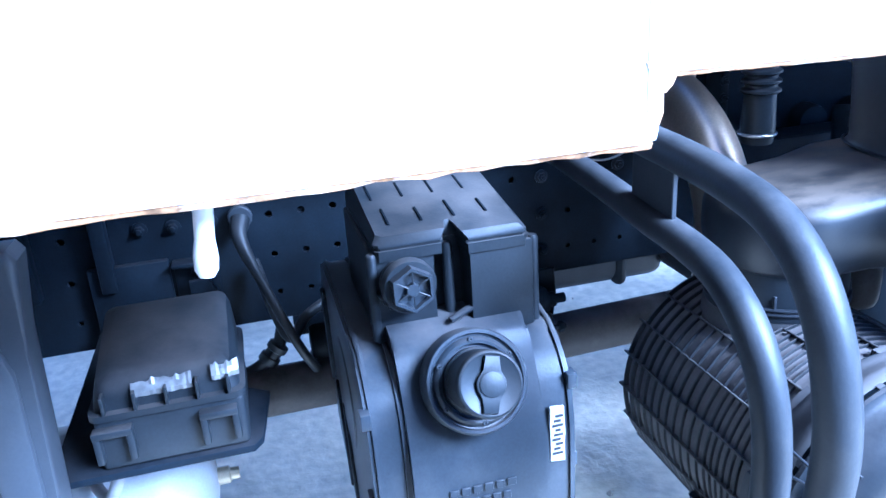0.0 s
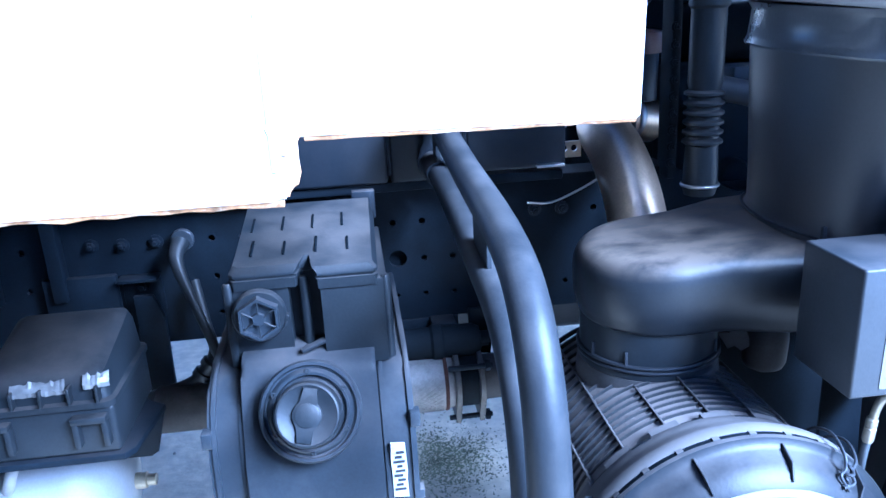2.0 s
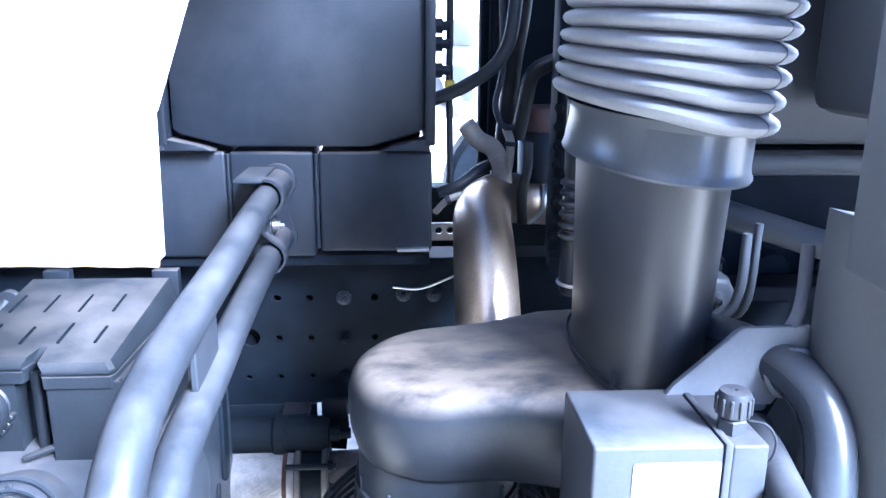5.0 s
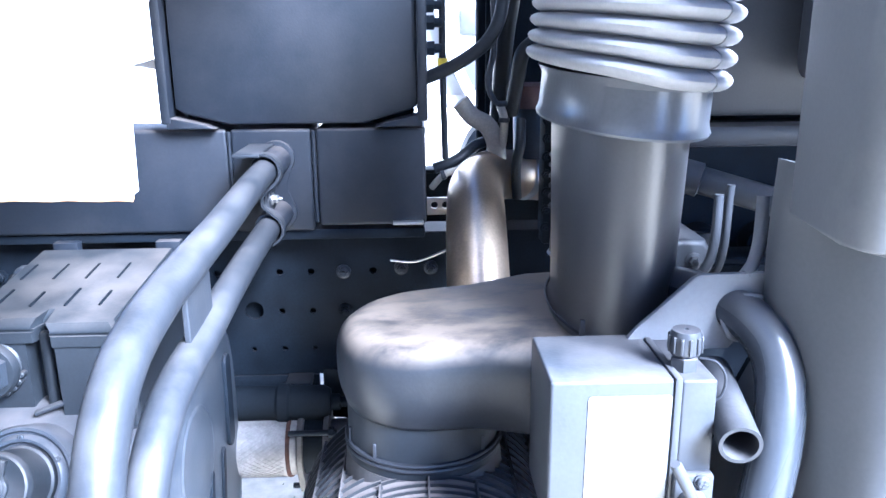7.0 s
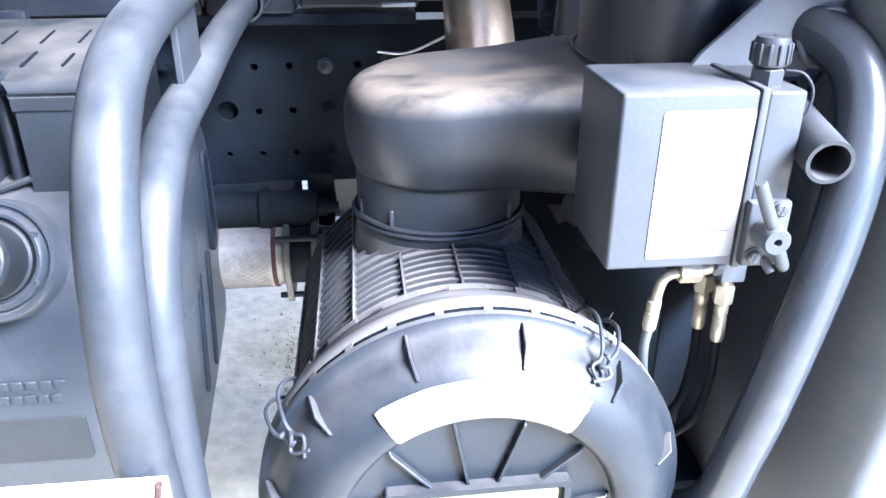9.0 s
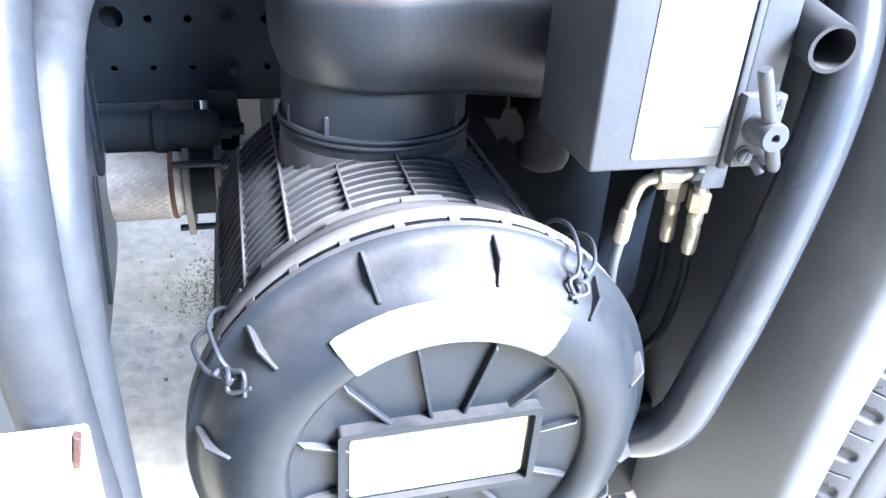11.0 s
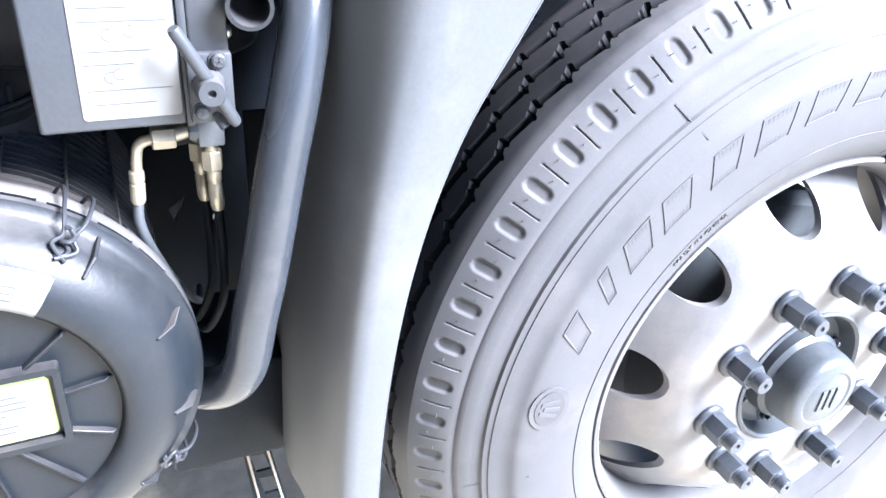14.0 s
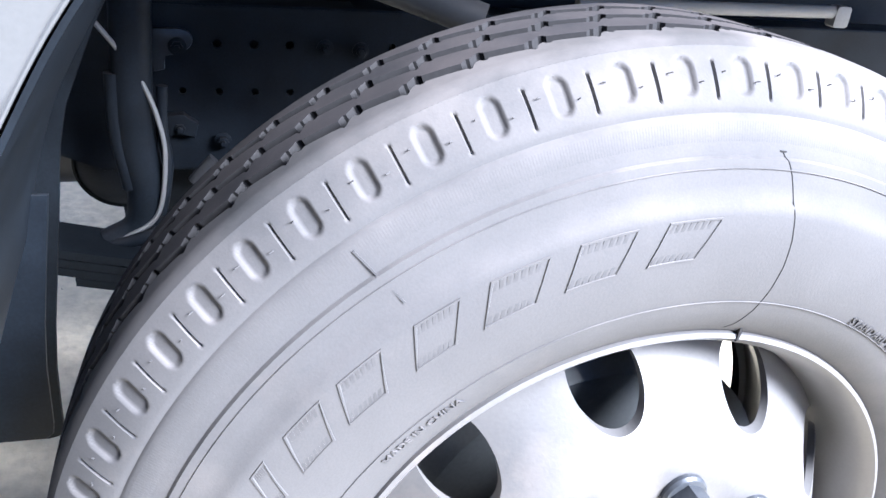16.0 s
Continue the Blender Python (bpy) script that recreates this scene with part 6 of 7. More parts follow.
# filler cap with grips, hexagon and keeper loop
bm = B()
prism(bm, hexagon(0.0115, 10), (0.398, 0.842, 1.079), (1, 0, 0), (0, 1, 0), (0, 0, 0.0125), 0.001, 1)
part("cap_base", bm, M_PUMP, hyd)
bm = B()
lathe(bm, (0.398, 0.842, 1.0915), (0, 0, 1), [(0.0075, 0), (0.0118, 0.002), (0.0126, 0.004), (0.0123, 0.018), (0.0110, 0.0215), (0.002, 0.022), (0.0015, 0.020), (0, 0.020)], 32)
hcap = part("filler_cap", bm, M_PUMP, hyd)
for k in range(12):
    a = radians(30 * k)
    bm = B()
    box(bm, -0.0014, 0.0014, -0.0012, 0.0012, 0, 0.014, 0.0005, 1)
    bmesh.ops.transform(bm, matrix=Matrix.Translation((0.398 + 0.0126 * math.cos(a), 0.842 + 0.0126 * math.sin(a), 1.095)) @ Matrix.Rotation(a, 4, "Z"), verts=bm.verts)
    part("cap_grip", bm, M_PUMP, hcap)
bm = B()
sweep(bm, flowing([(0.409, 0.838, 1.090), (0.421, 0.834, 1.088), (0.429, 0.832, 1.076), (0.427, 0.832, 1.060), (0.419, 0.834, 1.052)], 6), 0.0011, 8)
part("keeper_loop", bm, M_WIRE, hyd)
# lever, spindle and screws
bm = B()
box(bm, 0.386, 0.4175, 0.8085, 0.8185, 0.951, 1.002, 0.002)
part("lever_plate", bm, M_PUMP, valve)
bm = B()
lathe(bm, (0.4005, 0.815, 0.9795), (-0.06, -1, 0), [(0.0115, 0), (0.0115, 0.012), (0.0100, 0.014), (0.0100, 0.026), (0.009, 0.0275), (0.0030, 0.0275), (0.0026, 0.023), (0, 0.023)], 28)
spindle = part("spindle", bm, M_PUMP, valve)
bm = B()
sweep(bm, [(0.4165, 0.803, 0.9515), (0.4145, 0.802, 0.9545), (0.3995, 0.7965, 0.984), (0.3785, 0.789, 1.0235), (0.3775, 0.7885, 1.0255)], [0.0038, 0.0049, 0.0049, 0.0047, 0.0036], 18)
part("lever", bm, M_PUMP, spindle)
bm = B()
sweep(bm, [(0.403, 0.8105, 0.957), (0.407, 0.8065, 0.950), (0.4085, 0.805, 0.9475)], 0.0036, 12)
part("lever_stop", bm, M_PUMP, spindle)
for x, z in ((0.4075, 0.997), (0.3935, 0.960)):
    bm = B()
    lathe(bm, (x, 0.8085, z), (0, -1, 0), [(0.0068, 0), (0.0068, 0.0012), (0.0054, 0.0014), (0.0052, 0.004), (0.004, 0.005), (0, 0.005)], 18)
    for t in (0, 90):
        box(bm, x - 0.0035, x + 0.0035, 0.8030, 0.8038, z - 0.0006, z + 0.0006, turn=pose(0, 0, 0, 0, t + 20, 0))
    part("screw", bm, M_PUMP, valve)
for z in (1.01,):
    bm = B()
    lathe(bm, (0.4175, 0.835, z), (1, 0, 0), [(0.005, 0), (0.005, 0.003), (0.003, 0.005), (0, 0.005)], 14)
    part("plug", bm, M_STEEL, valve)
# fittings and hoses below
bm = B()
box(bm, 0.393, 0.4135, 0.845, 0.867, 0.917, 0.951, 0.002)
prism(bm, hexagon(0.0095), (0.386, 0.852, 0.932), (0, 1, 0), (0, 0, 1), (0.008, 0, 0), 0.001, 1)
part("outlet_block", bm, M_HUB, hyd)


def crimp(bm, a, b, r):
    a, b = Vector(a), Vector(b)
    w = b - a
    sweep(bm, [a, a + w * 0.05, a + w * 0.3, a + w * 0.33, a + w * 0.38, a + w * 0.41, a + w * 0.9, b], [r * 0.8, r, r, r * 0.86, r * 0.86, r, r, r * 0.8], 14)


bm = B()
prism(bm, hexagon(0.0090), (0.3585, 0.851, 0.9265), (0, 1, 0), (0, 0, 1), (0.018, 0, 0), 0.001, 1)
sweep(bm, [(0.376, 0.851, 0.9275), (0.387, 0.852, 0.930)], 0.0055, 14)
sweep(bm, rounded([(0.360, 0.851, 0.9265), (0.348, 0.853, 0.923), (0.3455, 0.856, 0.905), (0.3445, 0.857, 0.890)], 0.016, 8), 0.0044, 14)
crimp(bm, (0.3448, 0.857, 0.899), (0.3430, 0.858, 0.870), 0.0060)
part("elbow_fitting", bm, M_BRASS, hyd, "yellow zinc elbow fitting")
bm = B()
sweep(bm, flowing([(0.3432, 0.858, 0.874), (0.342, 0.860, 0.850), (0.350, 0.872, 0.815), (0.368, 0.90, 0.76), (0.39, 0.96, 0.70), (0.40, 1.05, 0.66)], 8), 0.0042, 12)
part("hose", bm, M_HUB, hyd)
for x, y, zt in ((0.3965, 0.880, 0.9115), (0.4035, 0.857, 0.912)):
    bm = B()
    prism(bm, hexagon(0.0085, 15), (x, y, zt - 0.019), (1, 0, 0), (0, 1, 0), (0, 0, 0.017), 0.001, 1)
    sweep(bm, [(x, y, zt - 0.003), (x, y, zt + 0.020)], 0.0055, 12)
    crimp(bm, (x, y, zt - 0.017), (x + 0.001, y, zt - 0.056), 0.0060)
    part("straight_fitting", bm, M_BRASS, hyd, "yellow zinc hose fitting")
    bm = B()
    sweep(bm, flowing([(x + 0.001, y, zt - 0.052), (x + 0.002, y + 0.002, zt - 0.10), (x, y + 0.02, zt - 0.16), (x - 0.010, y + 0.09, zt - 0.24), (x - 0.015, y + 0.2, zt - 0.30)], 8), 0.0040, 12)
    part("hose", bm, M_DARK, hyd)

# ---------------------------------------------------------------- bracket tube that carries filter and pump
br = thing("filter_bracket", (0.44, 0.85, 0.62), "dusty grey bent tube bracket with welded plate", "bracket")
bm = B()
sweep(bm, flowing([(0.425, 0.985, 1.105), (0.452, 0.935, 1.108), (0.472, 0.892, 1.101), (0.484, 0.862, 1.076), (0.480, 0.838, 1.030), (0.466, 0.822, 0.97), (0.449, 0.813, 0.905), (0.432, 0.812, 0.82), (0.421, 0.814, 0.77),
                  (0.410, 0.820, 0.714), (0.393, 0.837, 0.682), (0.365, 0.868, 0.665), (0.33, 0.92, 0.656), (0.28, 1.0, 0.650)], 7), 0.0200, 24)
part("tube", bm, M_CARRIER, br)
bm = B()
prism(bm, [(0.360, 1.070), (0.376, 1.090), (0.424, 1.136), (0.430, 1.139), (0.486, 1.140), (0.488, 1.138), (0.488, 1.108), (0.46, 1.07)], (0, 0.902, 0), (1, 0, 0), (0, 0, 1), (0, 0.006, 0), 0.0012, 2)
part("plate", bm, M_BRACKET, br)
bm = B()
sweep(bm, rounded([(0.470, 0.906, 1.136), (0.481, 0.915, 1.143), (0.492, 0.930, 1.160), (0.495, 0.938, 1.200)], 0.02), 0.0058, 12)
part("upright_rod", bm, M_BRACKET, br)
bm = B()
sweep(bm, [(0.4725 + 0.0215 * math.cos(radians(t)), 0.8985 + 0.004 * math.sin(radians(3 * t)), 1.100 + 0.0215 * math.sin(radians(t))) for t in range(0, 361, 12)], 0.0028, 8)
part("weld_bead", bm, M_BRACKET, br)
# open pipe stub
bm = B()
sweep(bm, [(0.446, 0.900, 1.049), (0.438, 0.85, 1.0425), (0.430, 0.796, 1.035)], 0.0165, 28, wall=0.003)
part("pipe_stub", bm, M_TUBE, br, "open steel pipe stub")
# saddle under the filter
bm = B()
prism(bm, arc(FX, FZ, 0.168, 200, 340, 24) + arc(FX, FZ, 0.176, 340, 200, 24), (0, 0.96, 0), (1, 0, 0), (0, 0, 1), (0, 0.05, 0), 0.001, 1)
part("saddle", bm, M_CHASSIS, br)


# ---------------------------------------------------------------- exhaust under the rail
exh = thing("exhaust_pipe", (0.0, 1.48, 0.60), "steel exhaust pipe with braided flexible joint and rusty flange", "exhaust")
bm = B()
lathe(bm, (-0.55, 1.48, 0.662), (1, 0, 0), [(0.042, 0), (0.042, 0.36)], 40)
part("front_pipe", bm, M_VALVE, exh, "dark grey exhaust pipe")
bm = B()
lathe(bm, (-0.55, 1.48, 0.662), (1, 0, 0), [(0.0415, 0.33), (0.043, 0.35), (0.046, 0.37), (0.052, 0.385), (0.054, 0.40), (0.054, 0.505), (0.050, 0.525), (0.046, 0.53)], 40)
flex = part("flexible_joint", bm, M_MESH, exh, "braided steel flexible joint with rust")
# braid: crossing wires round the joint
for s in (1, -1):
    for k in range(40):
        bm = B()
        pts = [(-0.145 + 0.10 * t / 10, 1.48 + 0.0543 * math.cos(s * t * 0.12 + k * math.pi / 20), 0.662 + 0.0543 * math.sin(s * t * 0.12 + k * math.pi / 20)) for t in range(11)]
        sweep(bm, pts, 0.0005, 4)
        part("braid_wire", bm, M_MESH, flex)
bm = B()
lathe(bm, (-0.045, 1.48, 0.662), (1, 0, 0), [(0.0540, 0.004), (0.0552, 0.007), (0.0540, 0.011)], 40)
part("rust_ring", bm, M_RUST, exh)
for x in (-0.022, 0.022):
    bm = B()
    prism(bm, arc(0, 0, 0.060, -35, 215, 24) + [(-0.03, -0.075), (0.03, -0.075)], (x, 1.48, 0.662), (0, 1, 0), (0, 0, 1), (0.010, 0, 0), 0.0015, 1)
    part("flange", bm, M_FLANGE, exh)
bm = B()
lathe(bm, (-0.012, 1.48, 0.662), (1, 0, 0), [(0.05, 0), (0.05, 0.034)], 32)
part("gasket", bm, M_DARK, exh)
for dy, dz in ((-0.045, 0.045), (0.045, 0.045), (-0.03, -0.062), (0.03, -0.062)):
    bm = B()
    sweep(bm, [(-0.034, 1.48 + dy, 0.662 + dz), (0.046, 1.48 + dy, 0.662 + dz)], 0.005, 10)
    prism(bm, hexagon(0.010), (0.033, 1.48 + dy, 0.662 + dz), (0, 1, 0), (0, 0, 1), (0.009, 0, 0), 0.001, 1)
    part("flange_bolt", bm, M_CHASSIS, exh)
bm = B()
sweep(bm, [(0.03, 1.48, 0.662), (0.36, 1.49, 0.665)], 0.042, 28)
part("rear_pipe", bm, M_VALVE, exh, "dark grey exhaust pipe")
bm = B()
sweep(bm, flowing([(0.335, 1.485, 0.668), (0.295, 1.40, 0.690), (0.280, 1.335, 0.76), (0.277, 1.318, 0.86), (0.276, 1.335, 0.95), (0.277, 1.385, 1.02), (0.281, 1.465, 1.068), (0.290, 1.565, 1.092), (0.318, 1.655, 1.096), (0.375, 1.735, 1.086), (0.46, 1.78, 1.07)], 9), 0.047, 40)
part("downpipe", bm, M_BRONZE, exh, "heat-tinted bronze coloured steel downpipe")
bm = B()
lathe(bm, (0.392, 1.745, 1.086), (0.85, 0.5, -0.2), [(0.048, 0), (0.051, 0.004), (0.051, 0.014), (0.048, 0.018)], 36, close=False)
part("band_clamp", bm, M_STEEL, exh)
bm = B()
lathe(bm, (-0.40, 1.49, 0.736), (1, 0, 0), [(0.0, 0), (0.026, 0.002), (0.030, 0.01), (0.030, 0.34), (0.034, 0.345), (0.034, 0.36), (0.030, 0.365), (0.030, 0.42), (0.024, 0.432), (0.014, 0.434), (0.014, 0.448), (0.009, 0.450), (0.009, 0.468), (0, 0.468)], 32)
airpipe = thing("brake_cylinder", (-0.2, 1.475, 0.70), "black cylinder and pipe below the chassis rail", "cylinder")
part("body", bm, M_DARK, airpipe)
bm = B()
box(bm, -0.40, 0.03, 1.47, 1.53, 0.692, 0.702, 0.003)
prism(bm, hexagon(0.010), (0.034, 1.49, 0.736), (0, 1, 0), (0, 0, 1), (0.014, 0, 0), 0.001, 1)
part("lug", bm, M_CHASSIS, airpipe)
# dark plate added to cover the bright gap past the cylinder's end
bm = B()
prism(bm, [(0.018, 0.694), (0.058, 0.690), (0.064, 0.735), (0.060, 0.786), (0.018, 0.786)], (0, 1.516, 0), (1, 0, 0), (0, 0, 1), (0, 0.008, 0), 0.002, 1)
part("gap_plate", bm, M_DARK, airpipe)
# bracket, with a dark plate added to fill the gap above the cylinder
bm = B()
box(bm, -0.05, -0.005, 1.52, 1.60, 0.745, 0.758, 0.002)
box(bm, -0.42, 0.005, 1.564, 1.572, 0.716, 0.7545, 0.002)
part("bracket", bm, M_CHASSIS, airpipe)

# tank on the far rail
far_tank = thing("far_fuel_tank", (0.25, 2.25, 0.47), "dark blue-grey fuel tank on the far chassis rail", "fuel tank")
bm = B()
box(bm, -0.02, 0.62, 2.05, 2.38, 0.47, 0.75, 0.04, 4)
part("shell", bm, M_BEAM, far_tank)
for x in (0.10, 0.46):
    bm = B()
    box(bm, x, x + 0.04, 2.042, 2.388, 0.462, 0.757, 0.03, 3)
    part("strap", bm, M_CHASSIS, far_tank)
# unseen dark block added between the rails to keep their holes dark
rail_filler = thing("gearbox", (-0.6, 2.0, 0.78), "dark block added between the chassis rails to darken their holes", "gearbox")
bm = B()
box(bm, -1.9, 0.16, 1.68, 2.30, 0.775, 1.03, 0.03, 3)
part("casting", bm, M_DARK, rail_filler)

# ---------------------------------------------------------------- engine bay behind the duct
eng = thing("engine", (1.1, 2.0, 0.6), "dark dusty truck engine behind the chassis rail", "engine")
bm = B()
box(bm, 0.52, 3.2, 1.72, 2.25, 0.62, 1.18, 0.03, 3)
part("block", bm, M_CHASSIS, eng)
bm = B()
box(bm, 0.56, 3.15, 1.76, 2.20, 1.18, 1.30, 0.03, 3)
part("head_cover", bm, M_CHASSIS, eng)
# dark block added below the rail to cover the bright ground behind
bm = B()
prism(bm, [(0.565, 0.70), (0.575, 0.56), (0.62, 0.50), (1.75, 0.46), (1.80, 0.70)], (0, 1.66, 0), (1, 0, 0), (0, 0, 1), (0, 0.50, 0), 0.015, 2)
part("dark_fill", bm, M_DARK, eng)
for k in range(4):
    bm = B()
    lathe(bm, (0.62 + 0.12 * k, 1.70, 0.95), (0, 1, 0), [(0.0, -0.02), (0.035, -0.018), (0.04, 0.0), (0.04, 0.04)], 20)
    part("core_plug", bm, M_CHASSIS, eng)
# the paler pump paint on these parts stands in for haze in the bay
cabmount = thing("cab_mount", (0.6, 1.45, 1.1), "dark steel cab mount beam, arm and bracket", "mount")
bm = B()
box(bm, 0.50, 1.30, 1.50, 1.56, 1.165, 1.200, 0.008)
part("beam", bm, M_PUMP, cabmount)
bm = B()
sweep(bm, [(0.455, 1.46, 1.170), (0.60, 1.40, 1.135), (1.05, 1.22, 1.01)], 0.021, 18)
lathe(bm, (0.595, 1.40, 1.136), (0.145, -0.06, -0.038), [(0.021, -0.02), (0.026, -0.018), (0.026, 0.018), (0.021, 0.02)], 20)
part("arm", bm, M_PUMP, cabmount)
bm = B()
prism(bm, [(0.452, 1.045), (0.545, 1.045), (0.555, 1.070), (0.540, 1.098), (0.470, 1.100), (0.452, 1.085)], (0, 1.17, 0), (1, 0, 0), (0, 0, 1), (0, 0.11, 0), 0.008, 3)
for x in (0.475, 0.525):
    bolt(bm, (x, 1.170, 1.072), (0, -1, 0), 0.007, 0.006)
part("casting", bm, M_PUMP, cabmount)
bm = B()
sweep(bm, flowing([(0.44, 1.20, 1.04), (0.48, 1.16, 1.045), (0.515, 1.13, 1.065), (0.528, 1.12, 1.10), (0.530, 1.12, 1.165)], 6), 0.0055, 10)
sweep(bm, flowing([(0.47, 1.22, 1.04), (0.51, 1.17, 1.050), (0.540, 1.13, 1.075), (0.545, 1.125, 1.175)], 6), 0.0045, 10)
part("pipe", bm, M_PUMP, cabmount)
# wall of the cab behind the bellows
bm = B()
box(bm, 0.62, 2.6, 1.50, 1.56, 1.215, 1.62, 0.012, 3)
part("cab_wall", bm, M_PUMP, cabmount)
# dark upright panel, made larger to keep the sky out of the engine bay
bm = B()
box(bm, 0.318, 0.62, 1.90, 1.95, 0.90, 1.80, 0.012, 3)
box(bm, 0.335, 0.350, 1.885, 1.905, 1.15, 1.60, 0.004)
part("bay_panel", bm, M_DARK, eng)
# shock strut with ringed boot
strut = thing("cab_strut", (0.425, 1.45, 1.0), "black cab suspension strut with ringed rubber boot", "strut")
bm = B()
prof = [(0.0, 0.985), (0.026, 0.987), (0.030, 1.0), (0.030, 1.02)]
for k in range(6):
    z = 1.075 + 0.0165 * k
    prof += [(0.027, z), (0.034, z + 0.004), (0.034, z + 0.008), (0.027, z + 0.012)]
prof += [(0.029, 1.18), (0.029, 1.30), (0.033, 1.305), (0.033, 1.33), (0.026, 1.335), (0.026, 1.62)]
lathe(bm, (0.430, 1.46, 0), (0, 0, 1), prof, 32)
part("boot", bm, M_BLACK, strut)
bm = B()
sweep(bm, [(0.430 + 0.031 * math.cos(radians(t)), 1.46 + 0.031 * math.sin(radians(t)), 1.005) for t in range(0, 361, 12)], 0.003, 8)
part("clip_ring", bm, M_STEEL, strut)
bm = B()
box(bm, 0.399, 0.417, 1.53, 1.58, 1.00, 1.62, 0.004)
post2 = thing("mount_post", (0.38, 1.53, 1.0), "black steel mount post with a row of bolts", "post")
part("post", bm, M_CHASSIS, post2)
for k in range(9):
    bm = B()
    bolt(bm, (0.404, 1.529, 1.03 + 0.030 * k), (0, -1, 0), 0.006, 0.005)
    part("bolt", bm, M_CHASSIS, post2)
# coolant reservoir
resv = thing("fluid_reservoir", (0.412, 1.735, 1.12), "brown capped fluid reservoir in the engine bay", "reservoir")
bm = B()
lathe(bm, (0.415, 1.735, 0), (0, 0, 1), [(0.040, 1.12), (0.042, 1.215), (0.040, 1.218)], 32)
part("body", bm, M_BLACK, resv)
bm = B()
lathe(bm, (0.415, 1.735, 0), (0, 0, 1), [(0.048, 1.214), (0.050, 1.220), (0.050, 1.243), (0.046, 1.255), (0.030, 1.259), (0.0, 1.260)], 36)
part("lid", bm, M_BROWN, resv, "reddish brown lid")
# hoses
HOSES = []
HOSES += [
    ("dusty beige coolant hose", M_HOSE, 0.0165, [(0.268, 1.66, 1.232), (0.290, 1.66, 1.205), (0.318, 1.655, 1.188), (0.333, 1.65, 1.150), (0.337, 1.66, 1.10)]),
    ("thin beige coolant hose", M_HOSE, 0.0075, [(0.340, 1.66, 1.225), (0.345, 1.64, 1.200), (0.343, 1.64, 1.165), (0.338, 1.65, 1.13)]),
    ("black rubber hose", M_BLACK, 0.011, [(0.19, 1.60, 1.270), (0.26, 1.58, 1.300), (0.315, 1.57, 1.345), (0.335, 1.57, 1.42), (0.34, 1.58, 1.6)]),
]
HOSES += [
    ("black rubber hose", M_BLACK, 0.016, [(0.36, 1.62, 1.62), (0.355, 1.62, 1.44), (0.345, 1.64, 1.34), (0.342, 1.68, 1.24), (0.335, 1.72, 1.1)]),
    ("black rubber hose", M_BLACK, 0.013, [(0.43, 1.60, 1.345), (0.395, 1.60, 1.335), (0.372, 1.61, 1.315), (0.366, 1.63, 1.27), (0.36, 1.66, 1.21)]),
    ("black rubber hose", M_BLACK, 0.010, [(0.22, 1.64, 1.115), (0.26, 1.64, 1.130), (0.30, 1.66, 1.155), (0.35, 1.68, 1.165)]),
]
HOSES += [
    ("thin grey hose", M_HOSE, 0.006, [(0.215, 1.62, 1.085), (0.235, 1.60, 1.110), (0.26, 1.60, 1.118), (0.29, 1.62, 1.115)]),
    ("thin black cable", M_WIRE, 0.005, [(0.318, 1.60, 1.45), (0.322, 1.60, 1.33), (0.312, 1.60, 1.27), (0.325, 1.60, 1.235), (0.345, 1.6, 1.232)]),
    ("black rubber hose", M_BLACK, 0.009, [(0.375, 1.64, 1.20), (0.372, 1.62, 1.16), (0.365, 1.62, 1.12), (0.37, 1.64, 1.06)]),
]
for lab_text, mat_, r, pts in HOSES:
    hose = thing("engine_hose", pts[0], lab_text + " in the engine bay", "hose", "hoses in the engine bay")
    bm = B()
    sweep(bm, flowing(pts, 8), r, 14)
    part("sheath", bm, mat_, hose)
    if r < 0.008 and mat_ is M_HOSE:
        bm = B()
        p = Vector(pts[1])
        lathe(bm, p, Vector(pts[2]) - p, [(r + 0.0012, -0.004), (r + 0.0025, -0.003), (r + 0.0025, 0.003), (r + 0.0012, 0.004)], 16)
        part("clip", bm, M_WIRE, hose)
bm = B()
holed_plate(bm, [(0.205, 1.045), (0.250, 1.045), (0.250, 1.075), (0.205, 1.075)], [(0.218, 1.062, 0.006), (0.237, 1.062, 0.006)], 1.575, 1.580, 14)
tab = thing("mount_tab", (0.23, 1.577, 1.045), "small pale steel tab with two holes", "bracket")
part("plate", bm, M_STEEL, tab)

# ---------------------------------------------------------------- behind the wheel: leaf spring, axle, boots and lines
spring = thing("leaf_spring", (1.1, 1.42, 0.45), "black steel leaf spring pack under the chassis rail", "leaf spring")
for k in range(7):
    bm = B()
    ln = 0.72 - 0.05 * k
    pts = [(1.108 + ln * s, 0.585 - 0.014 * k + 0.10 * (s * ln / 0.72) ** 2) for s in [i / 8 - 1 for i in range(17)]]
    prism(bm, pts + [(x, z - 0.0125) for x, z in reversed(pts)], (0, 1.38, 0), (1, 0, 0), (0, 0, 1), (0, 0.09, 0), 0.001, 1)
    part("leaf", bm, M_DARK, spring)
bm = B()
box(bm, 0.40, 0.45, 1.375, 1.475, 0.50, 0.66, 0.01)
part("shackle", bm, M_CHASSIS, spring)
bm = B()
lathe(bm, (1.108, 1.05, 0.52), (0, 1, 0), [(0.06, 0), (0.06, 1.9)], 24)
part("axle", bm, M_CHASSIS, spring)
chamber = thing("brake_chamber", (0.585, 1.62, 0.61), "round black brake chamber beside the leaf spring", "brake chamber")
bm = B()
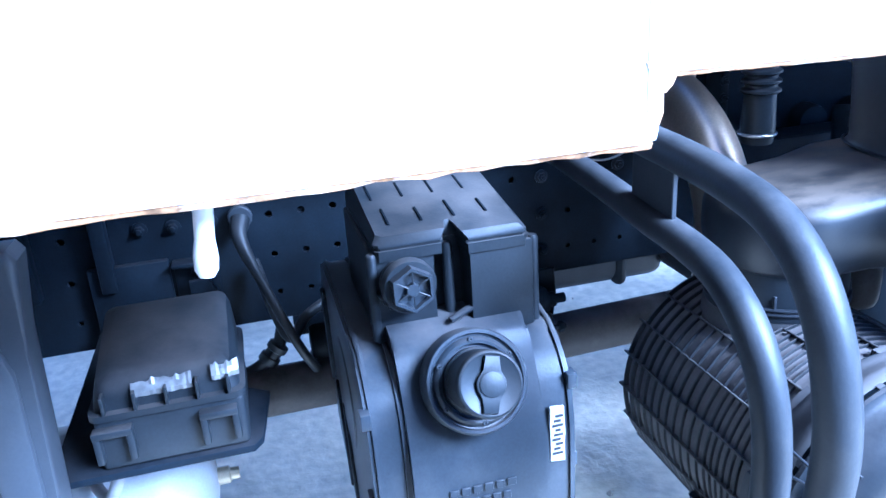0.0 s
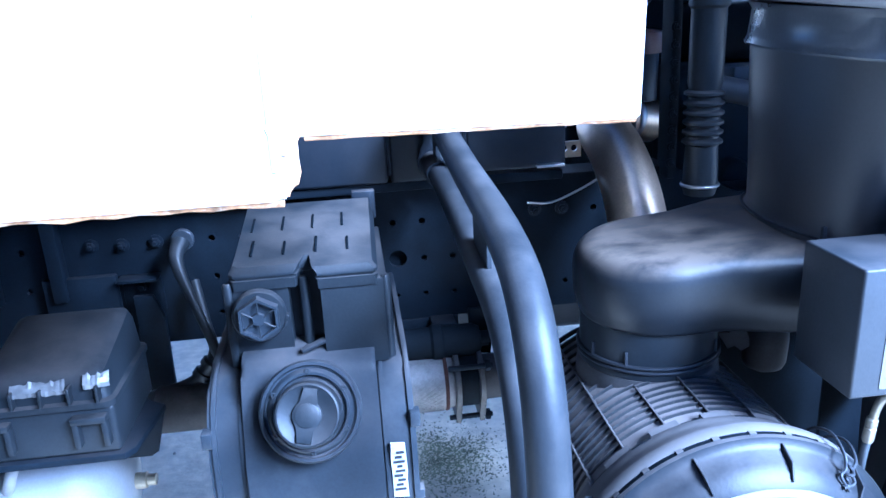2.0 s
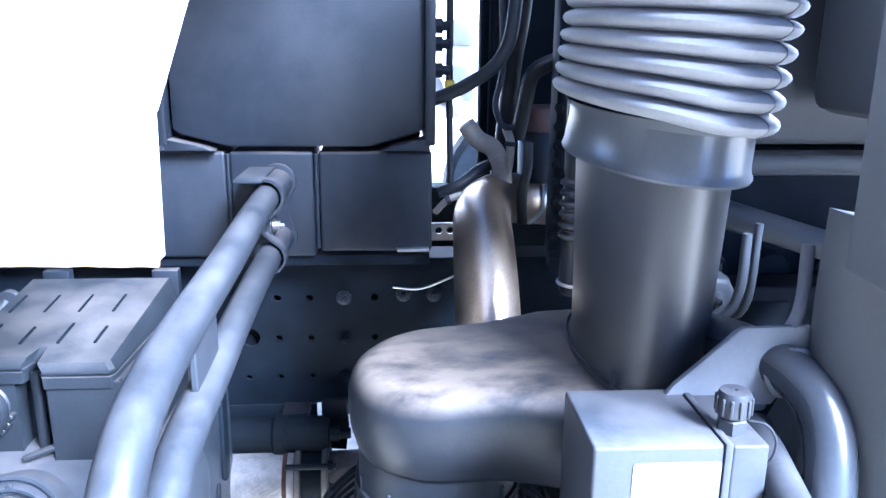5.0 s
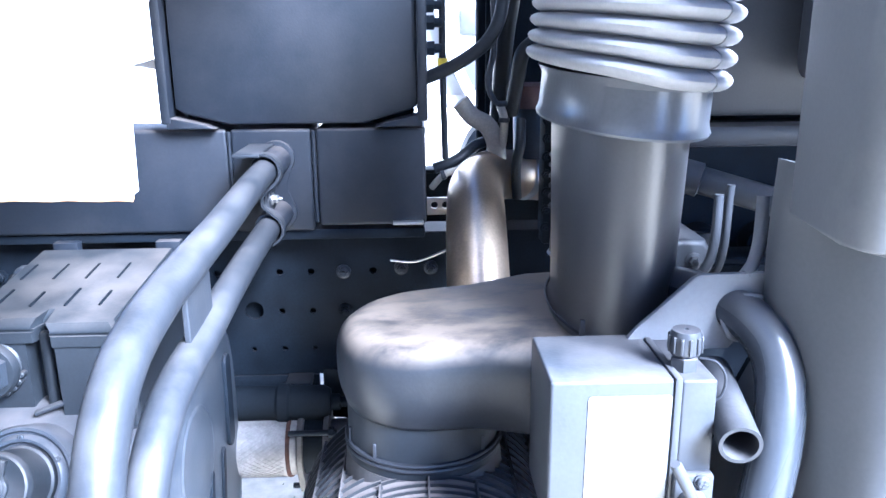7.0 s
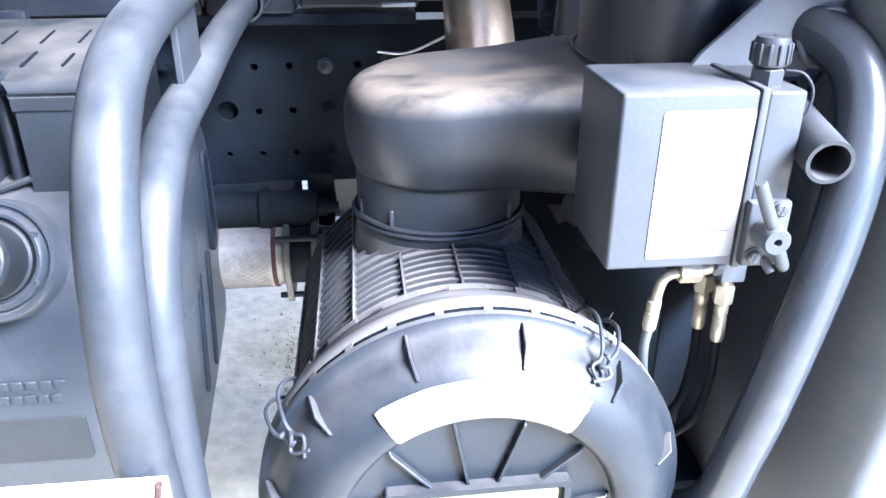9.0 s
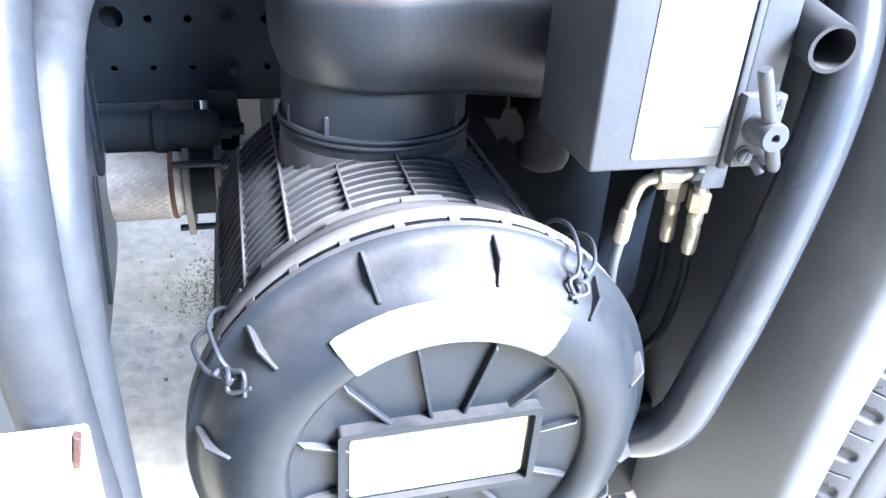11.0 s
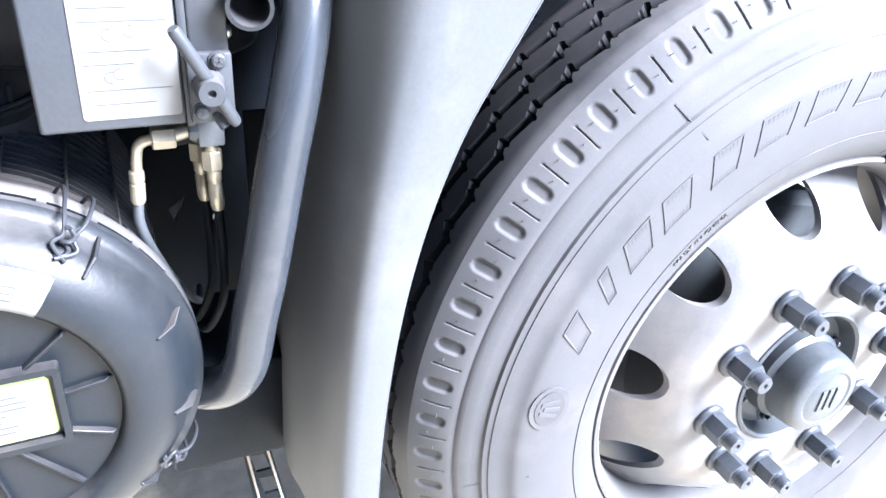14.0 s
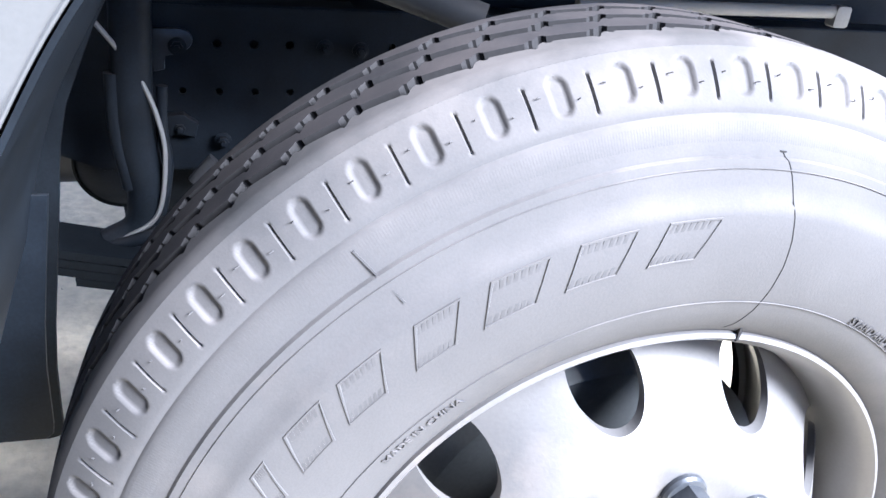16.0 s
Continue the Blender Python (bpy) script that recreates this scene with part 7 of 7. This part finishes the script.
lathe(bm, (0.585, 1.57, 0.690), (0, 1, 0), [(0, 0), (0.028, 0.002), (0.052, 0.012), (0.064, 0.030), (0.070, 0.034), (0.070, 0.046), (0.064, 0.050), (0.062, 0.10), (0.044, 0.12), (0, 0.12)], 40)
part("shell", bm, M_CHASSIS, chamber)
bm = B()
lathe(bm, (0.585, 1.60, 0.690), (0, 1, 0), [(0.069, 0), (0.073, 0.002), (0.073, 0.012), (0.069, 0.014)], 40, close=False)
part("band_clamp", bm, M_DARK, chamber)
boot = thing("air_line_bundle", (0.63, 1.50, 0.6), "black air lines and hoses looped beside the rail", "hoses")
for pts, r in (([(0.640, 1.48, 1.03), (0.635, 1.47, 0.965), (0.630, 1.47, 0.89), (0.627, 1.47, 0.786), (0.635, 1.47, 0.70), (0.623, 1.46, 0.645), (0.58, 1.45, 0.62)], 0.028),
               ([(0.590, 1.43, 0.96), (0.616, 1.45, 0.916), (0.642, 1.45, 0.873), (0.660, 1.45, 0.820), (0.666, 1.45, 0.758), (0.650, 1.44, 0.674), (0.60, 1.43, 0.640)], 0.0035),
               ([(0.668, 1.47, 0.86), (0.664, 1.47, 0.80), (0.668, 1.46, 0.74), (0.655, 1.45, 0.67)], 0.008),
               ([(0.74, 1.45, 0.735), (0.715, 1.44, 0.700), (0.66, 1.43, 0.655), (0.57, 1.43, 0.625), (0.51, 1.44, 0.600)], 0.010),
               ([(0.606, 1.46, 0.88), (0.604, 1.46, 0.80), (0.615, 1.46, 0.71)], 0.012)):
    bm = B()
    sweep(bm, flowing(pts, 8), r, 14)
    part("line", bm, M_BRACKET if r == 0.0035 else M_CHASSIS, boot)
bm = B()
sweep(bm, flowing([(0.704, 1.44, 0.725), (0.72, 1.44, 0.745), (0.735, 1.44, 0.76)], 4), 0.010, 12)
part("ribbed_end", bm, M_WIRE, boot)
# steering rods and pipes above the tyre, far behind
rod = thing("steering_rod", (1.5, 1.6, 1.05), "pale steel rods above the front axle", "rod")
bm = B()
sweep(bm, [(1.30, 1.50, 0.993), (1.80, 1.50, 0.999)], 0.011, 14)
prism(bm, round_rect(0.030, 0.036, 0.004), (1.805, 1.488, 0.992), (1, 0, 0), (0, 0, 1), (0, 0.024, 0), 0.003, 2)
part("rod", bm, M_BRACKET, rod)
bm = B()
sweep(bm, [(1.05, 1.50, 1.12), (1.12, 1.52, 0.98)], 0.02, 14)
part("arm", bm, M_BEAM, rod)
# shock absorber behind the arch
shock = thing("shock_absorber", (0.86, 1.53, 0.77), "pale dusty shock absorber below the chassis rail", "shock absorber")
bm = B()
sweep(bm, [(0.655, 1.53, 0.475), (0.775, 1.53, 0.637)], 0.026, 20)
part("body", bm, M_HOSE, shock)
bm = B()
sweep(bm, [(0.768, 1.53, 0.628), (0.835, 1.53, 0.718)], 0.032, 20)
part("dust_sleeve", bm, M_BEAM, shock)
bm = B()
sweep(bm, [(0.83, 1.53, 0.71), (0.865, 1.53, 0.757), (0.875, 1.55, 0.775)], 0.012, 12)
part("rod", bm, M_CHASSIS, shock)
bm = B()
sweep(bm, [(0.645, 1.50, 0.462), (0.645, 1.56, 0.462)], 0.022, 20)
part("eye", bm, M_CHASSIS, shock)
# shield panel between filter and wheel, enlarged to fill the gap with dark
shield = thing("splash_shield", (0.46, 1.22, 0.45), "black splash shield, enlarged to darken the gap behind the filter bracket", "shield")
bm = B()
loops_plate(bm, [[(0.33, 0.50), (0.42, 0.462), (0.512, 0.456), (0.524, 0.459), (0.531, 0.468), (0.531, 0.50), (0.534, 0.565), (0.541, 0.63), (0.561, 0.76), (0.575, 0.859), (0.586, 0.904), (0.603, 0.944), (0.620, 0.983), (0.638, 1.018), (0.645, 1.05), (0.44, 1.05), (0.26, 1.00), (0.26, 0.80), (0.325, 0.78)],
                 [(0.388, 0.680), (0.412, 0.698), (0.402, 0.676), (0.394, 0.660)], [(0.437, 0.648), (0.446, 0.668), (0.457, 0.680), (0.450, 0.662), (0.441, 0.646)],
                 [(0.452, 0.640), (0.459, 0.632), (0.456, 0.596), (0.452, 0.612)], [(0.358, 0.640), (0.363, 0.638), (0.356, 0.600), (0.351, 0.576), (0.346, 0.578), (0.351, 0.606)]], 1.22, 1.228)
part("sheet", bm, M_DARK, shield)
# plate added to cover a bright gap past the sheet's edge
bm = B()
prism(bm, [(0.478, 0.53), (0.533, 0.529), (0.541, 0.536), (0.543, 0.55), (0.546, 0.627), (0.552, 0.686), (0.576, 0.84), (0.478, 0.84)], (0, 1.130, 0), (1, 0, 0), (0, 0, 1), (0, 0.005, 0), 0.001, 1)
part("flap", bm, M_CHASSIS, shield, "dark plate added over the bright gap beside the shield")
bm = B()
box(bm, 0.42, 0.45, 1.228, 1.57, 0.78, 0.81, 0.003)
part("stay", bm, M_CHASSIS, shield)
# lower step bracket by the filter, seen past the cover
step = thing("step_bracket", (0.48, 0.95, 0.4), "dark step bracket with pale slotted plate below the mudguard", "bracket")
bm = B()
box(bm, 0.34, 0.475, 0.94, 1.10, 0.480, 0.62, 0.008)
part("box_plate", bm, M_CHASSIS, step)
bm = B()
sweep(bm, [(0.472, 0.955, 0.478), (0.515, 0.95, 0.392), (0.559, 0.95, 0.313)], 0.006, 10)
part("edge_rod", bm, M_HOSE, step)
bm = B()
loops_plate(bm, [[(0.418, 0.482), (0.450, 0.482), (0.482, 0.300), (0.436, 0.300)]] + [[(0.4255 + 0.0085 * k, 0.4735 - 0.041 * k), (0.4425 + 0.0085 * k, 0.4725 - 0.041 * k), (0.4490 + 0.0085 * k, 0.4440 - 0.041 * k), (0.4320 + 0.0085 * k, 0.4440 - 0.041 * k)] for k in range(4)], 0.950, 0.954)
part("slotted_plate", bm, M_CHASSIS, step)
for a, b in (((0.4225, 0.480), (0.4440, 0.300)), ((0.4465, 0.480), (0.4760, 0.300))):
    bm = B()
    sweep(bm, [(a[0], 0.949, a[1]), (b[0], 0.949, b[1])], 0.0016, 8)
    part("edge_wire", bm, M_HOSE, step)

# ---------------------------------------------------------------- pale lorry parked across the yard
lorry = thing("parked_lorry", (0.6, 5.2, 0.0), "pale grey lorry parked across the yard", "lorry")
bm = B()
box(bm, -0.6, 3.4, 5.0, 6.6, 0.95, 3.2, 0.05, 3)
part("body", bm, M_GLASSCUP, lorry)
bm = B()
prism(bm, [(0.28, 1.60), (0.36, 1.60), (0.48, 1.20), (0.60, 0.96), (0.52, 0.96), (0.40, 1.22)], (0, 4.93, 0), (1, 0, 0), (0, 0, 1), (0, 0.06, 0), 0.01, 2)
part("pillar", bm, M_WHITE, lorry)
bm = B()
prism(bm, [(0.20, 1.06), (0.24, 1.06), (0.34, 0.78), (0.26, 0.78)], (0, 4.9, 0), (1, 0, 0), (0, 0, 1), (0, 0.08, 0), 0.01, 2)
part("step_rail", bm, M_HOSE, lorry)
bm = B()
lathe(bm, (0.95, 5.0, 0.50), (0, 1, 0), [(0.0, 0.05), (0.24, 0.04), (0.26, 0.0), (0.45, 0.0), (0.49, 0.04), (0.49, 0.26)], 36)
part("wheel", bm, M_CHASSIS, lorry)
for x0, x1, z0, z1 in ((0.47, 0.62, 1.37, 1.52), (0.49, 0.62, 1.05, 1.26), (-0.4, 0.19, 1.25, 1.65), (1.4, 2.4, 1.2, 1.7)):
    bm = B()
    box(bm, x0, x1, 4.975, 5.005, z0, z1, 0.02, 2)
    part("panel", bm, M_FENDER, lorry)
bm = B()
box(bm, -0.6, 3.4, 4.98, 5.0, 0.95, 1.02, 0.008)
part("skirt", bm, M_WHITE, lorry)
bm = B()
lathe(bm, (2.6, 5.0, 0.50), (0, 1, 0), [(0.0, 0.05), (0.24, 0.04), (0.26, 0.0), (0.45, 0.0), (0.49, 0.04), (0.49, 0.26)], 36)
part("wheel", bm, M_CHASSIS, lorry)

# yellow tag on the upright hose
tag = thing("cable_tag", (0.235, 1.60, 1.29), "small yellow plastic tag on an engine hose", "tag")
M_YELLOW = material("yellow_plastic", (0.62, 0.46, 0.03), 0.5, var=0.1)
bm = B()
box(bm, 0.235 - 0.008, 0.235 + 0.008, 1.588, 1.594, 1.297 - 0.012, 1.297 + 0.012, 0.002)
part("plate", bm, M_YELLOW, tag)
bm = B()
sweep(bm, [(0.235, 1.594, 1.297 + 0.3), (0.235, 1.600, 1.297), (0.235 + 0.004, 1.61, 1.297 - 0.16)], 0.006, 10)
part("cord", bm, M_BLACK, tag)
